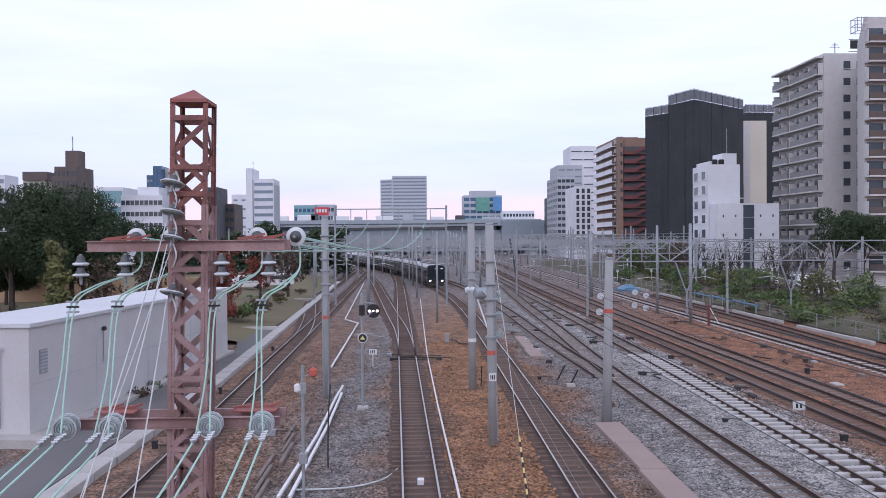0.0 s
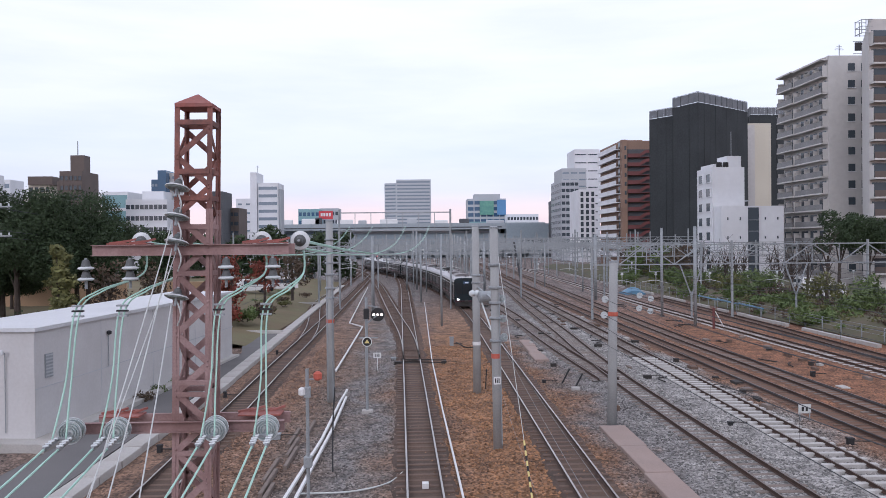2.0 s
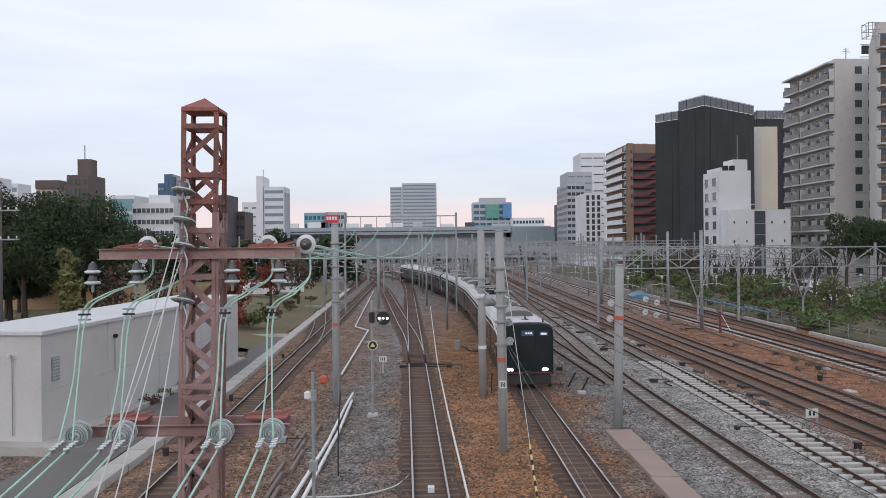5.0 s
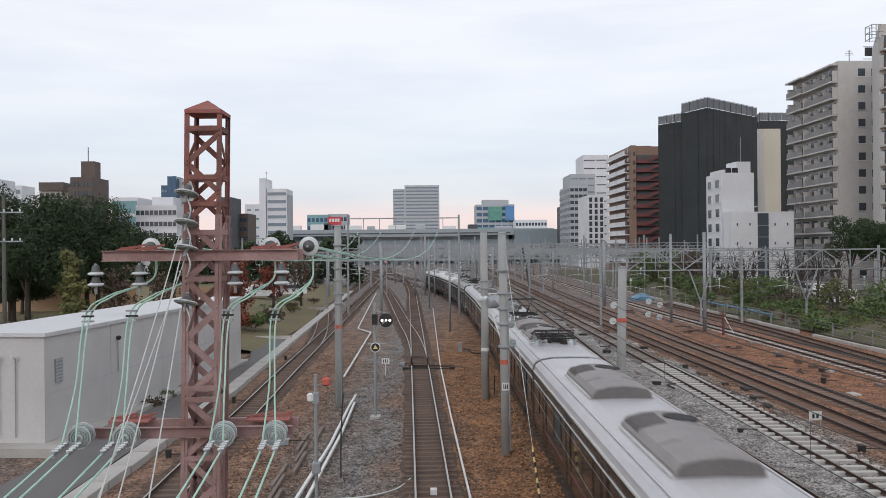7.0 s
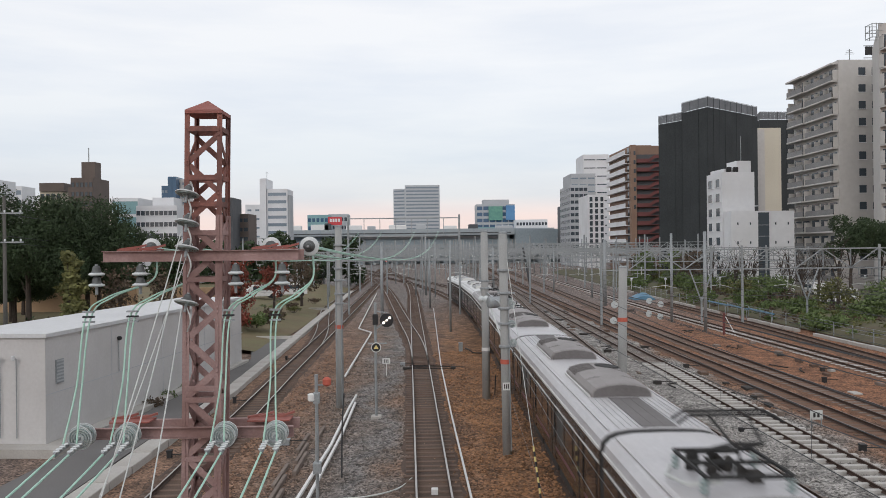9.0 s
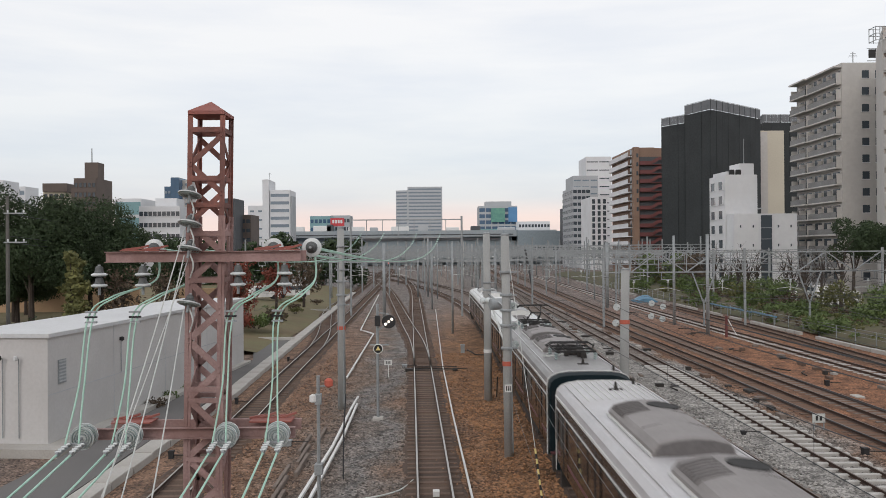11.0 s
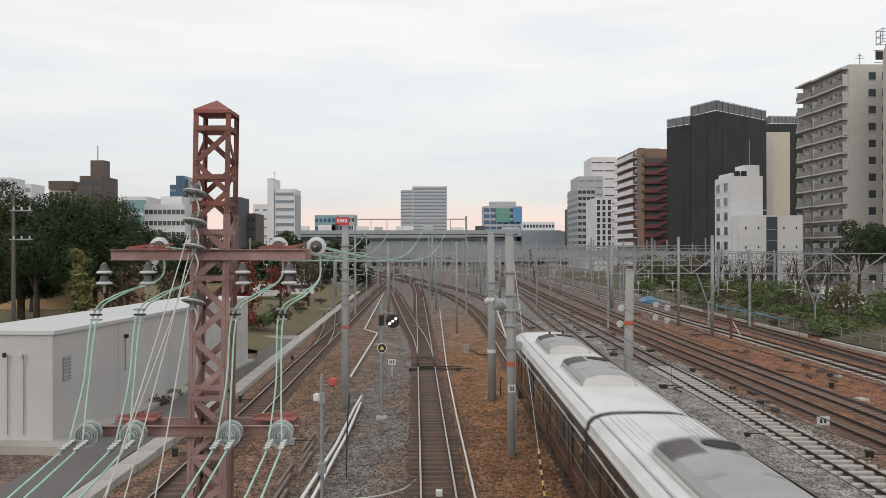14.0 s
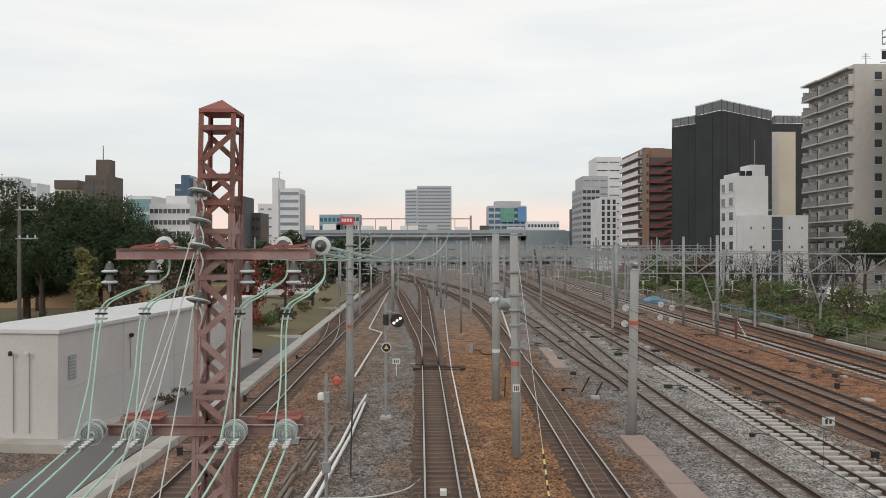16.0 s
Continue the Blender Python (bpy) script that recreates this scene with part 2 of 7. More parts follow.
line_m = through_knots(((12, 28.6), (55, 30.9), (75, 32.0), (95, 32.4), (140, 32.8)))


def line_d(y):
    return -8.7 - 0.03 * (y - 25) if y < 50 else -9.45 - 0.0215 * (y - 50) - 0.00004 * max(0, y - 110) ** 2


def line_d_out(y):
    u = min(1.0, max(0.0, (y - 62) / 50))
    s = u * u * (3 - 2 * u)
    return line_d(y) - 3.6 * s


# ---- ground ----
def ballast_material():
    """Crushed stone: rust-brown and grey areas that drift into each other, single stones by cells."""
    m = bpy.data.materials.new("track_ballast")
    m.use_nodes = True
    n, l = m.node_tree.nodes, m.node_tree.links
    b = n["Principled BSDF"]
    b.inputs["Roughness"].default_value = 0.95
    co = n.new("ShaderNodeNewGeometry")
    sep = n.new("ShaderNodeSeparateXYZ")
    l.new(co.outputs["Position"], sep.inputs[0])
    drift = n.new("ShaderNodeTexNoise")
    drift.inputs["Scale"].default_value, drift.inputs["Detail"].default_value = 0.16, 6
    drift.inputs["Roughness"].default_value = 0.65
    l.new(co.outputs["Position"], drift.inputs["Vector"])
    wob = n.new("ShaderNodeMath")
    wob.operation = "MULTIPLY_ADD"
    l.new(drift.outputs["Fac"], wob.inputs[0])
    wob.inputs[1].default_value = 8.0
    l.new(sep.outputs["X"], wob.inputs[2])
    span = n.new("ShaderNodeMapRange")
    span.inputs["From Min"].default_value, span.inputs["From Max"].default_value = -18.5, 41.5
    l.new(wob.outputs[0], span.inputs["Value"])
    rust = n.new("ShaderNodeValToRGB")
    mixed = (0.165, 0.128, 0.105, 1)
    grey, brown, orange, pale, dark = (0.165, 0.155, 0.148, 1), (0.175, 0.105, 0.070, 1), (0.225, 0.118, 0.060, 1), (0.235, 0.225, 0.212, 1), (0.205, 0.092, 0.047, 1)
    stops = [(-20, grey), (-9.5, brown), (-4.5, brown), (-2.2, mixed), (-0.4, grey), (0.8, mixed), (2.2, brown), (4.5, orange), (7.6, orange), (9.3, brown), (11, grey), (14, pale), (17.0, pale), (18.6, pale), (20.2, brown), (23, dark), (29, dark), (40, dark)]
    ce = rust.color_ramp.elements
    ce[0].position, ce[0].color = 0.0, stops[0][1]
    ce[1].position, ce[1].color = 1.0, stops[-1][1]
    for x, c in stops[1:-1]:
        e = ce.new((x + 20) / 60)
        e.color = c
    l.new(span.outputs[0], rust.inputs[0])
    # beyond 68 m the colour blends towards an even grey
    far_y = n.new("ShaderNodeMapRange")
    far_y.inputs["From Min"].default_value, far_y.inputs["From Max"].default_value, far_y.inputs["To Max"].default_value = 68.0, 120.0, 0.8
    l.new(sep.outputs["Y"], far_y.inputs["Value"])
    far_grey = n.new("ShaderNodeMixRGB")
    far_grey.inputs[2].default_value = (0.165, 0.15, 0.143, 1)
    l.new(far_y.outputs[0], far_grey.inputs[0])
    l.new(rust.outputs[0], far_grey.inputs[1])
    cell = n.new("ShaderNodeTexVoronoi")
    cell.inputs["Scale"].default_value = 13.0
    l.new(co.outputs["Position"], cell.inputs["Vector"])
    shade = n.new("ShaderNodeMapRange")
    shade.inputs["To Min"].default_value, shade.inputs["To Max"].default_value = 0.1, 2.0
    bw = n.new("ShaderNodeRGBToBW")
    l.new(cell.outputs["Color"], bw.inputs[0])
    l.new(bw.outputs[0], shade.inputs["Value"])
    mul = n.new("ShaderNodeMixRGB")
    mul.blend_type = "MULTIPLY"
    mul.inputs[0].default_value = 1.0
    l.new(far_grey.outputs[0], mul.inputs[1])
    l.new(shade.outputs[0], mul.inputs[2])
    patch = n.new("ShaderNodeTexNoise")
    patch.inputs["Scale"].default_value, patch.inputs["Detail"].default_value = 1.3, 8
    l.new(co.outputs["Position"], patch.inputs["Vector"])
    pr = n.new("ShaderNodeMapRange")
    pr.inputs["From Min"].default_value, pr.inputs["From Max"].default_value, pr.inputs["To Min"].default_value, pr.inputs["To Max"].default_value = 0.3, 0.7, 0.5, 1.45
    l.new(patch.outputs["Fac"], pr.inputs["Value"])
    mul2 = n.new("ShaderNodeMixRGB")
    mul2.blend_type = "MULTIPLY"
    mul2.inputs[0].default_value = 1.0
    l.new(mul.outputs[0], mul2.inputs[1])
    l.new(pr.outputs[0], mul2.inputs[2])
    l.new(mul2.outputs[0], b.inputs["Base Color"])
    bp = n.new("ShaderNodeBump")
    bp.inputs["Strength"].default_value, bp.inputs["Distance"].default_value = 0.8, 0.05
    l.new(cell.outputs["Distance"], bp.inputs["Height"])
    l.new(bp.outputs[0], b.inputs["Normal"])
    return m


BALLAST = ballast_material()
GROUND_Z = -0.2


def ground_sheet():
    """One sheet to the horizon: fine near the tracks, coarse far off, with slightly heaped ballast."""
    xs = [-3000, -800, -200, -60, -30] + [x * 0.6 - 21 for x in range(0, 96)] + [45, 80, 200, 800, 3000]
    ys = [-400, -60, 0, 12] + [16 + 0.8 * k for k in range(0, 90)] + [92, 100, 115, 135, 160, 200, 300, 500, 1000, 4000]
    lines = (line_a, line_b, line_d, line_e, line_f, line_g, line_h, line_k)
    vs = []
    for y in ys:
        for x in xs:
            near = min(abs(x - f(y)) for f in lines)
            z = GROUND_Z - 0.03 - 0.07 * min(1, max(0, near - 1.3) / 1.0) + 0.04 * noise.noise(Vector((x * 0.9, y * 0.9, 0)))
            vs.append((x, y, z if abs(x) < 60 and y < 220 else GROUND_Z - 0.1))
    k = len(xs)
    g = Geo().add(vs, [(j * k + i, j * k + i + 1, (j + 1) * k + i + 1, (j + 1) * k + i) for j in range(len(ys) - 1) for i in range(k - 1)])
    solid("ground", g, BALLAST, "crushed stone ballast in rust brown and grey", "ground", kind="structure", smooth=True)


ground_sheet()


# ---- tracks ----
def rail_geo(line, side, y0, y1, step, foot=True):
    prof = [(-0.0325, 0.0), (0.0325, 0.0), (0.0325, -0.035), (0.01, -0.05), (0.01, -0.12), (0.06, -0.15), (-0.06, -0.15), (-0.01, -0.12), (-0.01, -0.05), (-0.0325, -0.035)]
    n = max(2, int((y1 - y0) / step))
    rings = []
    for i in range(n + 1):
        y = y0 + (y1 - y0) * i / n
        x = line(y) + side * 0.566
        rings.append([(x + a, y, b) for a, b in prof])
    g = Geo()
    g.sweep(None, rings)
    return g


def track(name, line, y0, y1, label, wood=True, near=75.0, shiny=True, bed=None, sleeper=None):
    t = thing(name, label, "railway track", "railway tracks")
    for side in (-1, 1):
        g = rail_geo(line, side, y0, y1, 4.0)
        me = g.mesh("rail")
        me.materials.append(RAIL_SIDE)
        me.materials.append(RAIL_TOP if shiny else RAIL_DULL)
        for p in me.polygons:
            if p.normal.z > 0.8 and p.center.z > -0.01:
                p.material_index = 1
        r = new("rail", me)
        r.parent = t
    if wood:
        rings = []
        for i in range(int((y1 - y0) / 0.8) + 1):
            y = y0 + i * 0.8
            e = [0.95 + 0.16 * noise.noise(Vector((line(y), y * 0.8, 5 + k2))) for k2 in (0, 9)]
            rings.append([(line(y) - e[0] - 0.25, y, -0.28), (line(y) - e[0], y, -0.185), (line(y) - 0.4, y, -0.168), (line(y) + 0.4, y, -0.168), (line(y) + e[1], y, -0.185), (line(y) + e[1] + 0.25, y, -0.28)])
        part("bed", Geo().sweep(None, rings, closed=False), bed or TRACK_BED, t, "dark rust-stained fine ballast between the rails")
    w, mat, hw, top = (0.11, sleeper or SLEEPER_WOOD, 0.95, -0.142) if wood else (0.11, SLEEPER_CONCRETE, 1.0, -0.085)
    sl = Geo().chamfer_box(-hw, -w, -0.30, hw, w, top, 0.02).mesh("sleeper")
    sl.materials.append(mat)
    far = Geo()
    y = y0 + 0.3
    while y < y1:
        a = math.atan2(line(y + 0.5) - line(y - 0.5), 1.0)
        jig = random.uniform(-0.03, 0.03)
        m = Matrix.Translation((line(y) + jig, y, random.uniform(-0.02, 0.008) if wood else random.uniform(-0.02, 0.01))) @ Matrix.Rotation(-a + random.uniform(-0.01, 0.01), 4, "Z")
        if y < near:
            part("sleeper", sl, mat, t, at=m)
        else:
            far.box(-hw, -w, -0.30, hw, w, top, m)
        y += 0.62 if wood else 0.72
    if far.v:
        part("sleeper_rest", far, mat, t, kind="stuff")
    return t


track("railway_track", line_a, 12, 300, "narrow gauge railway track with brown wooden sleepers and shiny rails")
track("railway_track", line_a_left, 53, 260, "diverging railway track with brown sleepers", near=53)
track("railway_track", line_b, -160, 330, "narrow gauge railway track on rust-brown ballast", near=70)
track("railway_track", line_d, 12, 330, "railway track beside the concrete cable duct", near=60)
track("railway_track", line_d_out, 66, 330, "diverging railway track with dark rails", near=60)
track("railway_track", line_e, 12, 330, "railway track with dark rusty rails on grey ballast", shiny=False, bed=BALLAST, sleeper=SLEEPER_PALE)
track("railway_track", line_c, 45, 300, "railway track joining by a turnout on grey ballast", near=60, shiny=False, bed=BALLAST, sleeper=SLEEPER_PALE)
track("railway_track", line_f, 12, 54, "railway track with new pale concrete sleepers on grey ballast", wood=False, shiny=False)
track("railway_track", line_f, 54, 330, "railway track with weathered sleepers on grey ballast", near=54, shiny=False, bed=BALLAST, sleeper=SLEEPER_PALE)
track("railway_track", line_g, 12, 330, "rusty railway track with brown wooden sleepers", near=60, shiny=False, bed=TRACK_BED_RED)
track("railway_track", line_h, 12, 330, "rusty railway track on brown ballast", near=60, shiny=False, bed=TRACK_BED_RED, sleeper=SLEEPER_PALE)
track("railway_track", line_k, 12, 330, "rusty railway track near the lineside fence", near=75, shiny=False, bed=TRACK_BED_RED, sleeper=SLEEPER_CONCRETE)
track("railway_track", line_m, 30, 110, "half-buried rusty siding beside the kerb", near=30, shiny=False, bed=TRACK_BED_RED)
for side in (-1, 1):
    check_me = rail_geo(lambda y, s2=side: line_c(y) + s2 * 0.09, -side, 47, 58, 1.5).mesh("check_rail")
    check_me.materials.append(RAIL_SIDE)
    tagged(new("check_rail", check_me), "dark check rail inside the turnout", "rail", "check rails")


# ---- buildings ----
def facade_building(name, label, corner, along, across, height, mat, pane, floors, bays_a, bays_b, sides="ab", win=(0.6, 0.5), parapet=0.6, base=-0.3, band=False, wall_label="", frame_mat=None, ground_floor=4.0):
    """A box of storeys: corner is the near corner, along/across two edge vectors in plan. Windows are recessed panes in raised frames, each its own part."""
    b = thing(name, label, "building")
    c, u, v = Vector((*corner, 0)), Vector((*along, 0)), Vector((*across, 0))
    out = [c, c + u, c + u + v, c + v]
    if u.cross(v).z < 0:
        out.reverse()
    wall = part("wall", Geo().prism([(p.x, p.y) for p in out], base, height), mat, b)
    ins = Geo()
    for i in range(4):
        p, q = out[i], out[(i + 1) % 4]
        e = (q - p).normalized()
        nrm = Vector((e.y, -e.x, 0))
        ins.beam(p + Vector((0, 0, height + parapet / 2)) - nrm * 0.16, q + Vector((0, 0, height + parapet / 2)) - nrm * 0.16, 0.3, parapet)
    part("parapet", ins, mat, b)
    fh = (height - ground_floor) / floors
    for key, edge, other, bays in (("a", u, v, bays_a), ("b", v, u, bays_b)):
        if key not in sides or not bays:
            continue
        e = edge.normalized()
        nrm = -other.normalized()
        nrm = (nrm - e * nrm.dot(e)).normalized()
        bw = edge.length / bays
        ww, wh = bw * win[0], fh * win[1]
        rot = Matrix((( e.x, nrm.x, 0, 0), (e.y, nrm.y, 0, 0), (0, 0, 1, 0), (0, 0, 0, 1)))
        pane_me = Geo().box(-ww / 2, -0.1, -wh / 2, ww / 2, 0.03, wh / 2).mesh("window")
        pane_me.materials.append(pane)
        fr = Geo()
        t = min(0.12, ww * 0.1)
        for x0, z0, x1, z1 in ((-ww / 2 - t, -wh / 2 - t, ww / 2 + t, -wh / 2), (-ww / 2 - t, wh / 2, ww / 2 + t, wh / 2 + t), (-ww / 2 - t, -wh / 2, -ww / 2, wh / 2), (ww / 2, -wh / 2, ww / 2 + t, wh / 2)):
            fr.box(x0, -0.05, z0, x1, 0.12, z1)
        frame_me = fr.mesh("frame")
        frame_me.materials.append(frame_mat or mat)
        for fl in range(floors):
            for k in range(bays):
                at = Matrix.Translation(c + e * bw * (k + 0.5) + Vector((0, 0, ground_floor + fh * (fl + 0.5)))) @ rot
                w = part("window", pane_me, pane, b, at=at)
                part("frame", frame_me, mat, w)
    return b


def bearing(across, down, dist):
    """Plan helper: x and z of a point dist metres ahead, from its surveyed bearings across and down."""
    return ((across - 784) / 1390 * dist, EYE_Z - (down - 441) / 1390 * dist)


def spot(across, down, dist):
    x, z = bearing(across, down, dist)
    return Vector((x, dist, z))


WALL_WHITE = material("white_render_wall", (0.70, 0.715, 0.735), (0.63, 0.645, 0.665), 0.85, 0, 0.1, 1.2, 0, stain=(0.5, 0.5, 0.5), stain_scale=0.15, stain_amount=0.3)
WALL_GREY = material("grey_wall_panels", (0.46, 0.48, 0.50), (0.36, 0.38, 0.40), 0.8, 0, 0.1, 3, 0.03)
WALL_PALE = material("pale_grey_tile", (0.57, 0.555, 0.53), (0.49, 0.475, 0.455), 0.8, 0, 0.1, 1.5, 0, stain=(0.36, 0.35, 0.35), stain_scale=0.1, stain_amount=0.3)
WALL_BROWN = material("brown_tile", (0.135, 0.105, 0.09), (0.095, 0.075, 0.066), 0.75, 0, 0.2, 5, 0.03)
WALL_TAN = material("tan_tile", (0.27, 0.175, 0.125), (0.21, 0.135, 0.10), 0.75, 0, 0.2, 5, 0.03)
WALL_RED = material("dark_red_tile", (0.175, 0.055, 0.053), (0.12, 0.042, 0.04), 0.7, 0, 0.2, 5, 0.03)
WALL_BEIGE = material("cream_wall", (0.62, 0.58, 0.48), (0.54, 0.50, 0.41), 0.85, 0, 0.1, 3, 0.03)
WALL_DARK = material("dark_cladding", (0.09, 0.095, 0.105), (0.06, 0.065, 0.07), 0.7, 0, 0.2, 4, 0.03)
WALL_TEAL = material("teal_cladding", (0.22, 0.38, 0.40), (0.16, 0.30, 0.32), 0.4, 0, 0.2, 4, 0.02)
NETTING = material("black_scaffold_netting", (0.043, 0.049, 0.052), (0.027, 0.032, 0.034), 0.9, 0, 0.15, 2.5, 0.2)
PANE = glassy("window_glass", (0.06, 0.075, 0.09))
PANE_PALE = glassy("pale_window_glass", (0.20, 0.25, 0.30))
PANE_BLUE = glassy("blue_window_glass", (0.05, 0.11, 0.19))


def simple(name, label, x0, x1, top, dist, depth, mat, pane, floors, bays, sides="a", win=(0.7, 0.45), **kw):
    """A building that faces the camera, by its bearings and distance."""
    ax, z = bearing(x0, top, dist)
    bx, _ = bearing(x1, top, dist)
    return facade_building(name, label, (ax, dist), (bx - ax, 0.0), (0.0, depth), z, mat, pane, floors, bays, max(1, int(bays * depth / (bx - ax))), sides, win, **kw)


# ---- train: two coupled units of stainless commuter cars ----
CAR_SIDE = material("dull_stainless_side", (0.115, 0.108, 0.108), (0.07, 0.066, 0.066), 0.22, 0.85, 1.0, 14, 0.03)
CAR_ROOF = material("light_grey_car_roof", (0.57, 0.565, 0.58), (0.44, 0.435, 0.45), 0.42, 0.15, 0.5, 9, 0.04, stain=(0.47, 0.45, 0.45), stain_scale=0.6, stain_amount=0.45)
CAR_ROOF_CLEAN = material("pale_car_roof", (0.76, 0.775, 0.775), (0.66, 0.675, 0.675), 0.42, 0.15, 0.5, 9, 0.04, stain=(0.46, 0.46, 0.45), stain_scale=0.6, stain_amount=0.35)
CAR_ROOF_SOOTY = material("sooty_car_roof", (0.38, 0.375, 0.375), (0.26, 0.255, 0.255), 0.45, 0.15, 0.7, 9, 0.04, stain=(0.22, 0.21, 0.205), stain_scale=0.5, stain_amount=0.55)
CAR_UNIT = material("weathered_aircon_casing", (0.31, 0.29, 0.285), (0.23, 0.215, 0.21), 0.6, 0.2, 1.0, 14, 0.04)
CAR_UNIT_CLEAN = material("grey_aircon_casing", (0.42, 0.43, 0.43), (0.33, 0.34, 0.34), 0.6, 0.2, 1.0, 14, 0.04)
CAR_DIRT = material("sooty_aircon_end", (0.17, 0.16, 0.16), (0.12, 0.112, 0.11), 0.7, 0.1, 1.0, 14, 0.04)
CAR_UNIT_END = material("pale_aircon_end", (0.66, 0.66, 0.65), (0.56, 0.56, 0.55), 0.6, 0.1, 1.0, 14, 0.04)
CAR_DARK = material("dark_underframe", (0.05, 0.045, 0.042), (0.03, 0.027, 0.025), 0.8, 0.1, 2, 20, 0.2)
CAR_GLASS = glassy("dark_train_glass", (0.018, 0.022, 0.025), 0.06)
CAR_NAVY = material("dark_navy_mask", (0.013, 0.024, 0.029), (0.010, 0.018, 0.022), 0.18, 0.0, 1, 20, 0.01)
CAR_MAROON = material("maroon_stripe", (0.16, 0.05, 0.06), (0.12, 0.04, 0.05), 0.4, 0, 2, 20, 0.01)
BELLOWS = material("black_bellows", (0.03, 0.03, 0.03), (0.018, 0.018, 0.018), 0.8, 0, 3, 30, 0.2)
HEADLIGHT = material("headlight_lens", (0.9, 0.9, 0.85), None, 0.2, emit=((1.0, 0.97, 0.9), 6.0), bump=0)
DISPLAY = material("destination_display", (0.05, 0.09, 0.14), (0.03, 0.06, 0.1), 0.25, emit=((0.10, 0.16, 0.24), 0.12), bump=0)
DISPLAY_INK = material("display_bars", (0.8, 0.85, 0.9), None, 0.4, emit=((0.85, 0.92, 1.0), 0.4), bump=0)

HALF, FLOOR_Z, EAVE_Z, TOP_Z = 1.46, 0.95, 3.15, 3.62


def roof_section(n=10, inset=0.0):
    """Arc of the car roof from eave to eave: (x, z)."""
    pts = []
    for i in range(n + 1):
        a = math.pi * i / n
        cx, sx = math.cos(a), math.sin(a)
        pts.append((-HALF * math.copysign(abs(cx) ** 0.55, cx), EAVE_Z + (TOP_Z - EAVE_Z) * abs(sx) ** 0.75))
    return pts


def roof_z(x):
    c = min(1.0, abs(x) / HALF) ** (1 / 0.55)
    return EAVE_Z + (TOP_Z - EAVE_Z) * math.sqrt(1 - c * c) ** 0.75


def aircon(car, y, length=3.9, end_mat=None, clean=False):
    unit = Geo()
    sec = [(-0.88, 3.50), (-0.87, 3.72), (-0.75, 3.87), (-0.4, 3.96), (0, 3.99), (0.4, 3.96), (0.75, 3.87), (0.87, 3.72), (0.88, 3.50)]
    rings = [[(x * 0.97, y - length / 2, 3.5 + (z - 3.5) * 0.93) for x, z in sec], [(x, y - length / 2 + 0.08, z) for x, z in sec], [(x, y + length / 2 - 0.08, z) for x, z in sec], [(x * 0.97, y + length / 2, 3.5 + (z - 3.5) * 0.93) for x, z in sec]]
    unit.sweep(None, rings)
    box = part("air_conditioner", unit, CAR_UNIT_CLEAN if clean else CAR_UNIT, car, "weathered grey rooftop air conditioner", smooth=False)
    for s in (-1, 1):
        end = Geo()
        ye = y + s * (length / 2 + 0.012)
        end.sweep(None, [[(x * 0.93, ye, 3.52 + (z - 3.5) * 0.88) for x, z in sec], [(x * 0.93, ye + s * 0.03, 3.52 + (z - 3.5) * 0.88) for x, z in sec]])
        part("end_plate", end, end_mat or CAR_UNIT, box, "plain end plate")
    fan = Geo().lathe([(0.40, -0.02), (0.40, 0.012), (0.36, 0.018), (0.33, 0.006), (0.02, 0.006)], (0.34, y + length / 2 - 0.75, 3.968), (0.1, 0, 1), 24)
    part("fan_grille", fan, BELLOWS, box, "round dark fan grille")
    for k in range(7):
        ys = y + length / 2 - 0.35 - k * 0.165
        sl = Geo().beam((-0.84, ys, 3.80), (-0.76, ys, 3.885), 0.045, 0.03).beam((-0.76, ys, 3.885), (-0.4, ys, 3.972), 0.05, 0.03).beam((-0.4, ys, 3.972), (-0.16, ys, 3.985), 0.05, 0.03)
        part("vent_slat", sl, CAR_DIRT, box)
    for s in (-1, 1):
        part("casing_edge", Geo().beam((s * 0.90, y - length / 2 + 0.05, 3.62), (s * 0.90, y + length / 2 - 0.05, 3.62), 0.05, 0.05), CAR_UNIT_END, box, "pale lower edge of the casing")
    for q in (-0.17, 0.17):
        part("casing_seam", Geo().beam((-0.4, y + q * length, 3.964), (0.4, y + q * length, 3.964), 0.02, 0.012).beam((-0.76, y + q * length, 3.872), (-0.4, y + q * length, 3.964), 0.02, 0.012).beam((0.4, y + q * length, 3.964), (0.76, y + q * length, 3.872), 0.02, 0.012), CAR_DIRT, box)
    return box


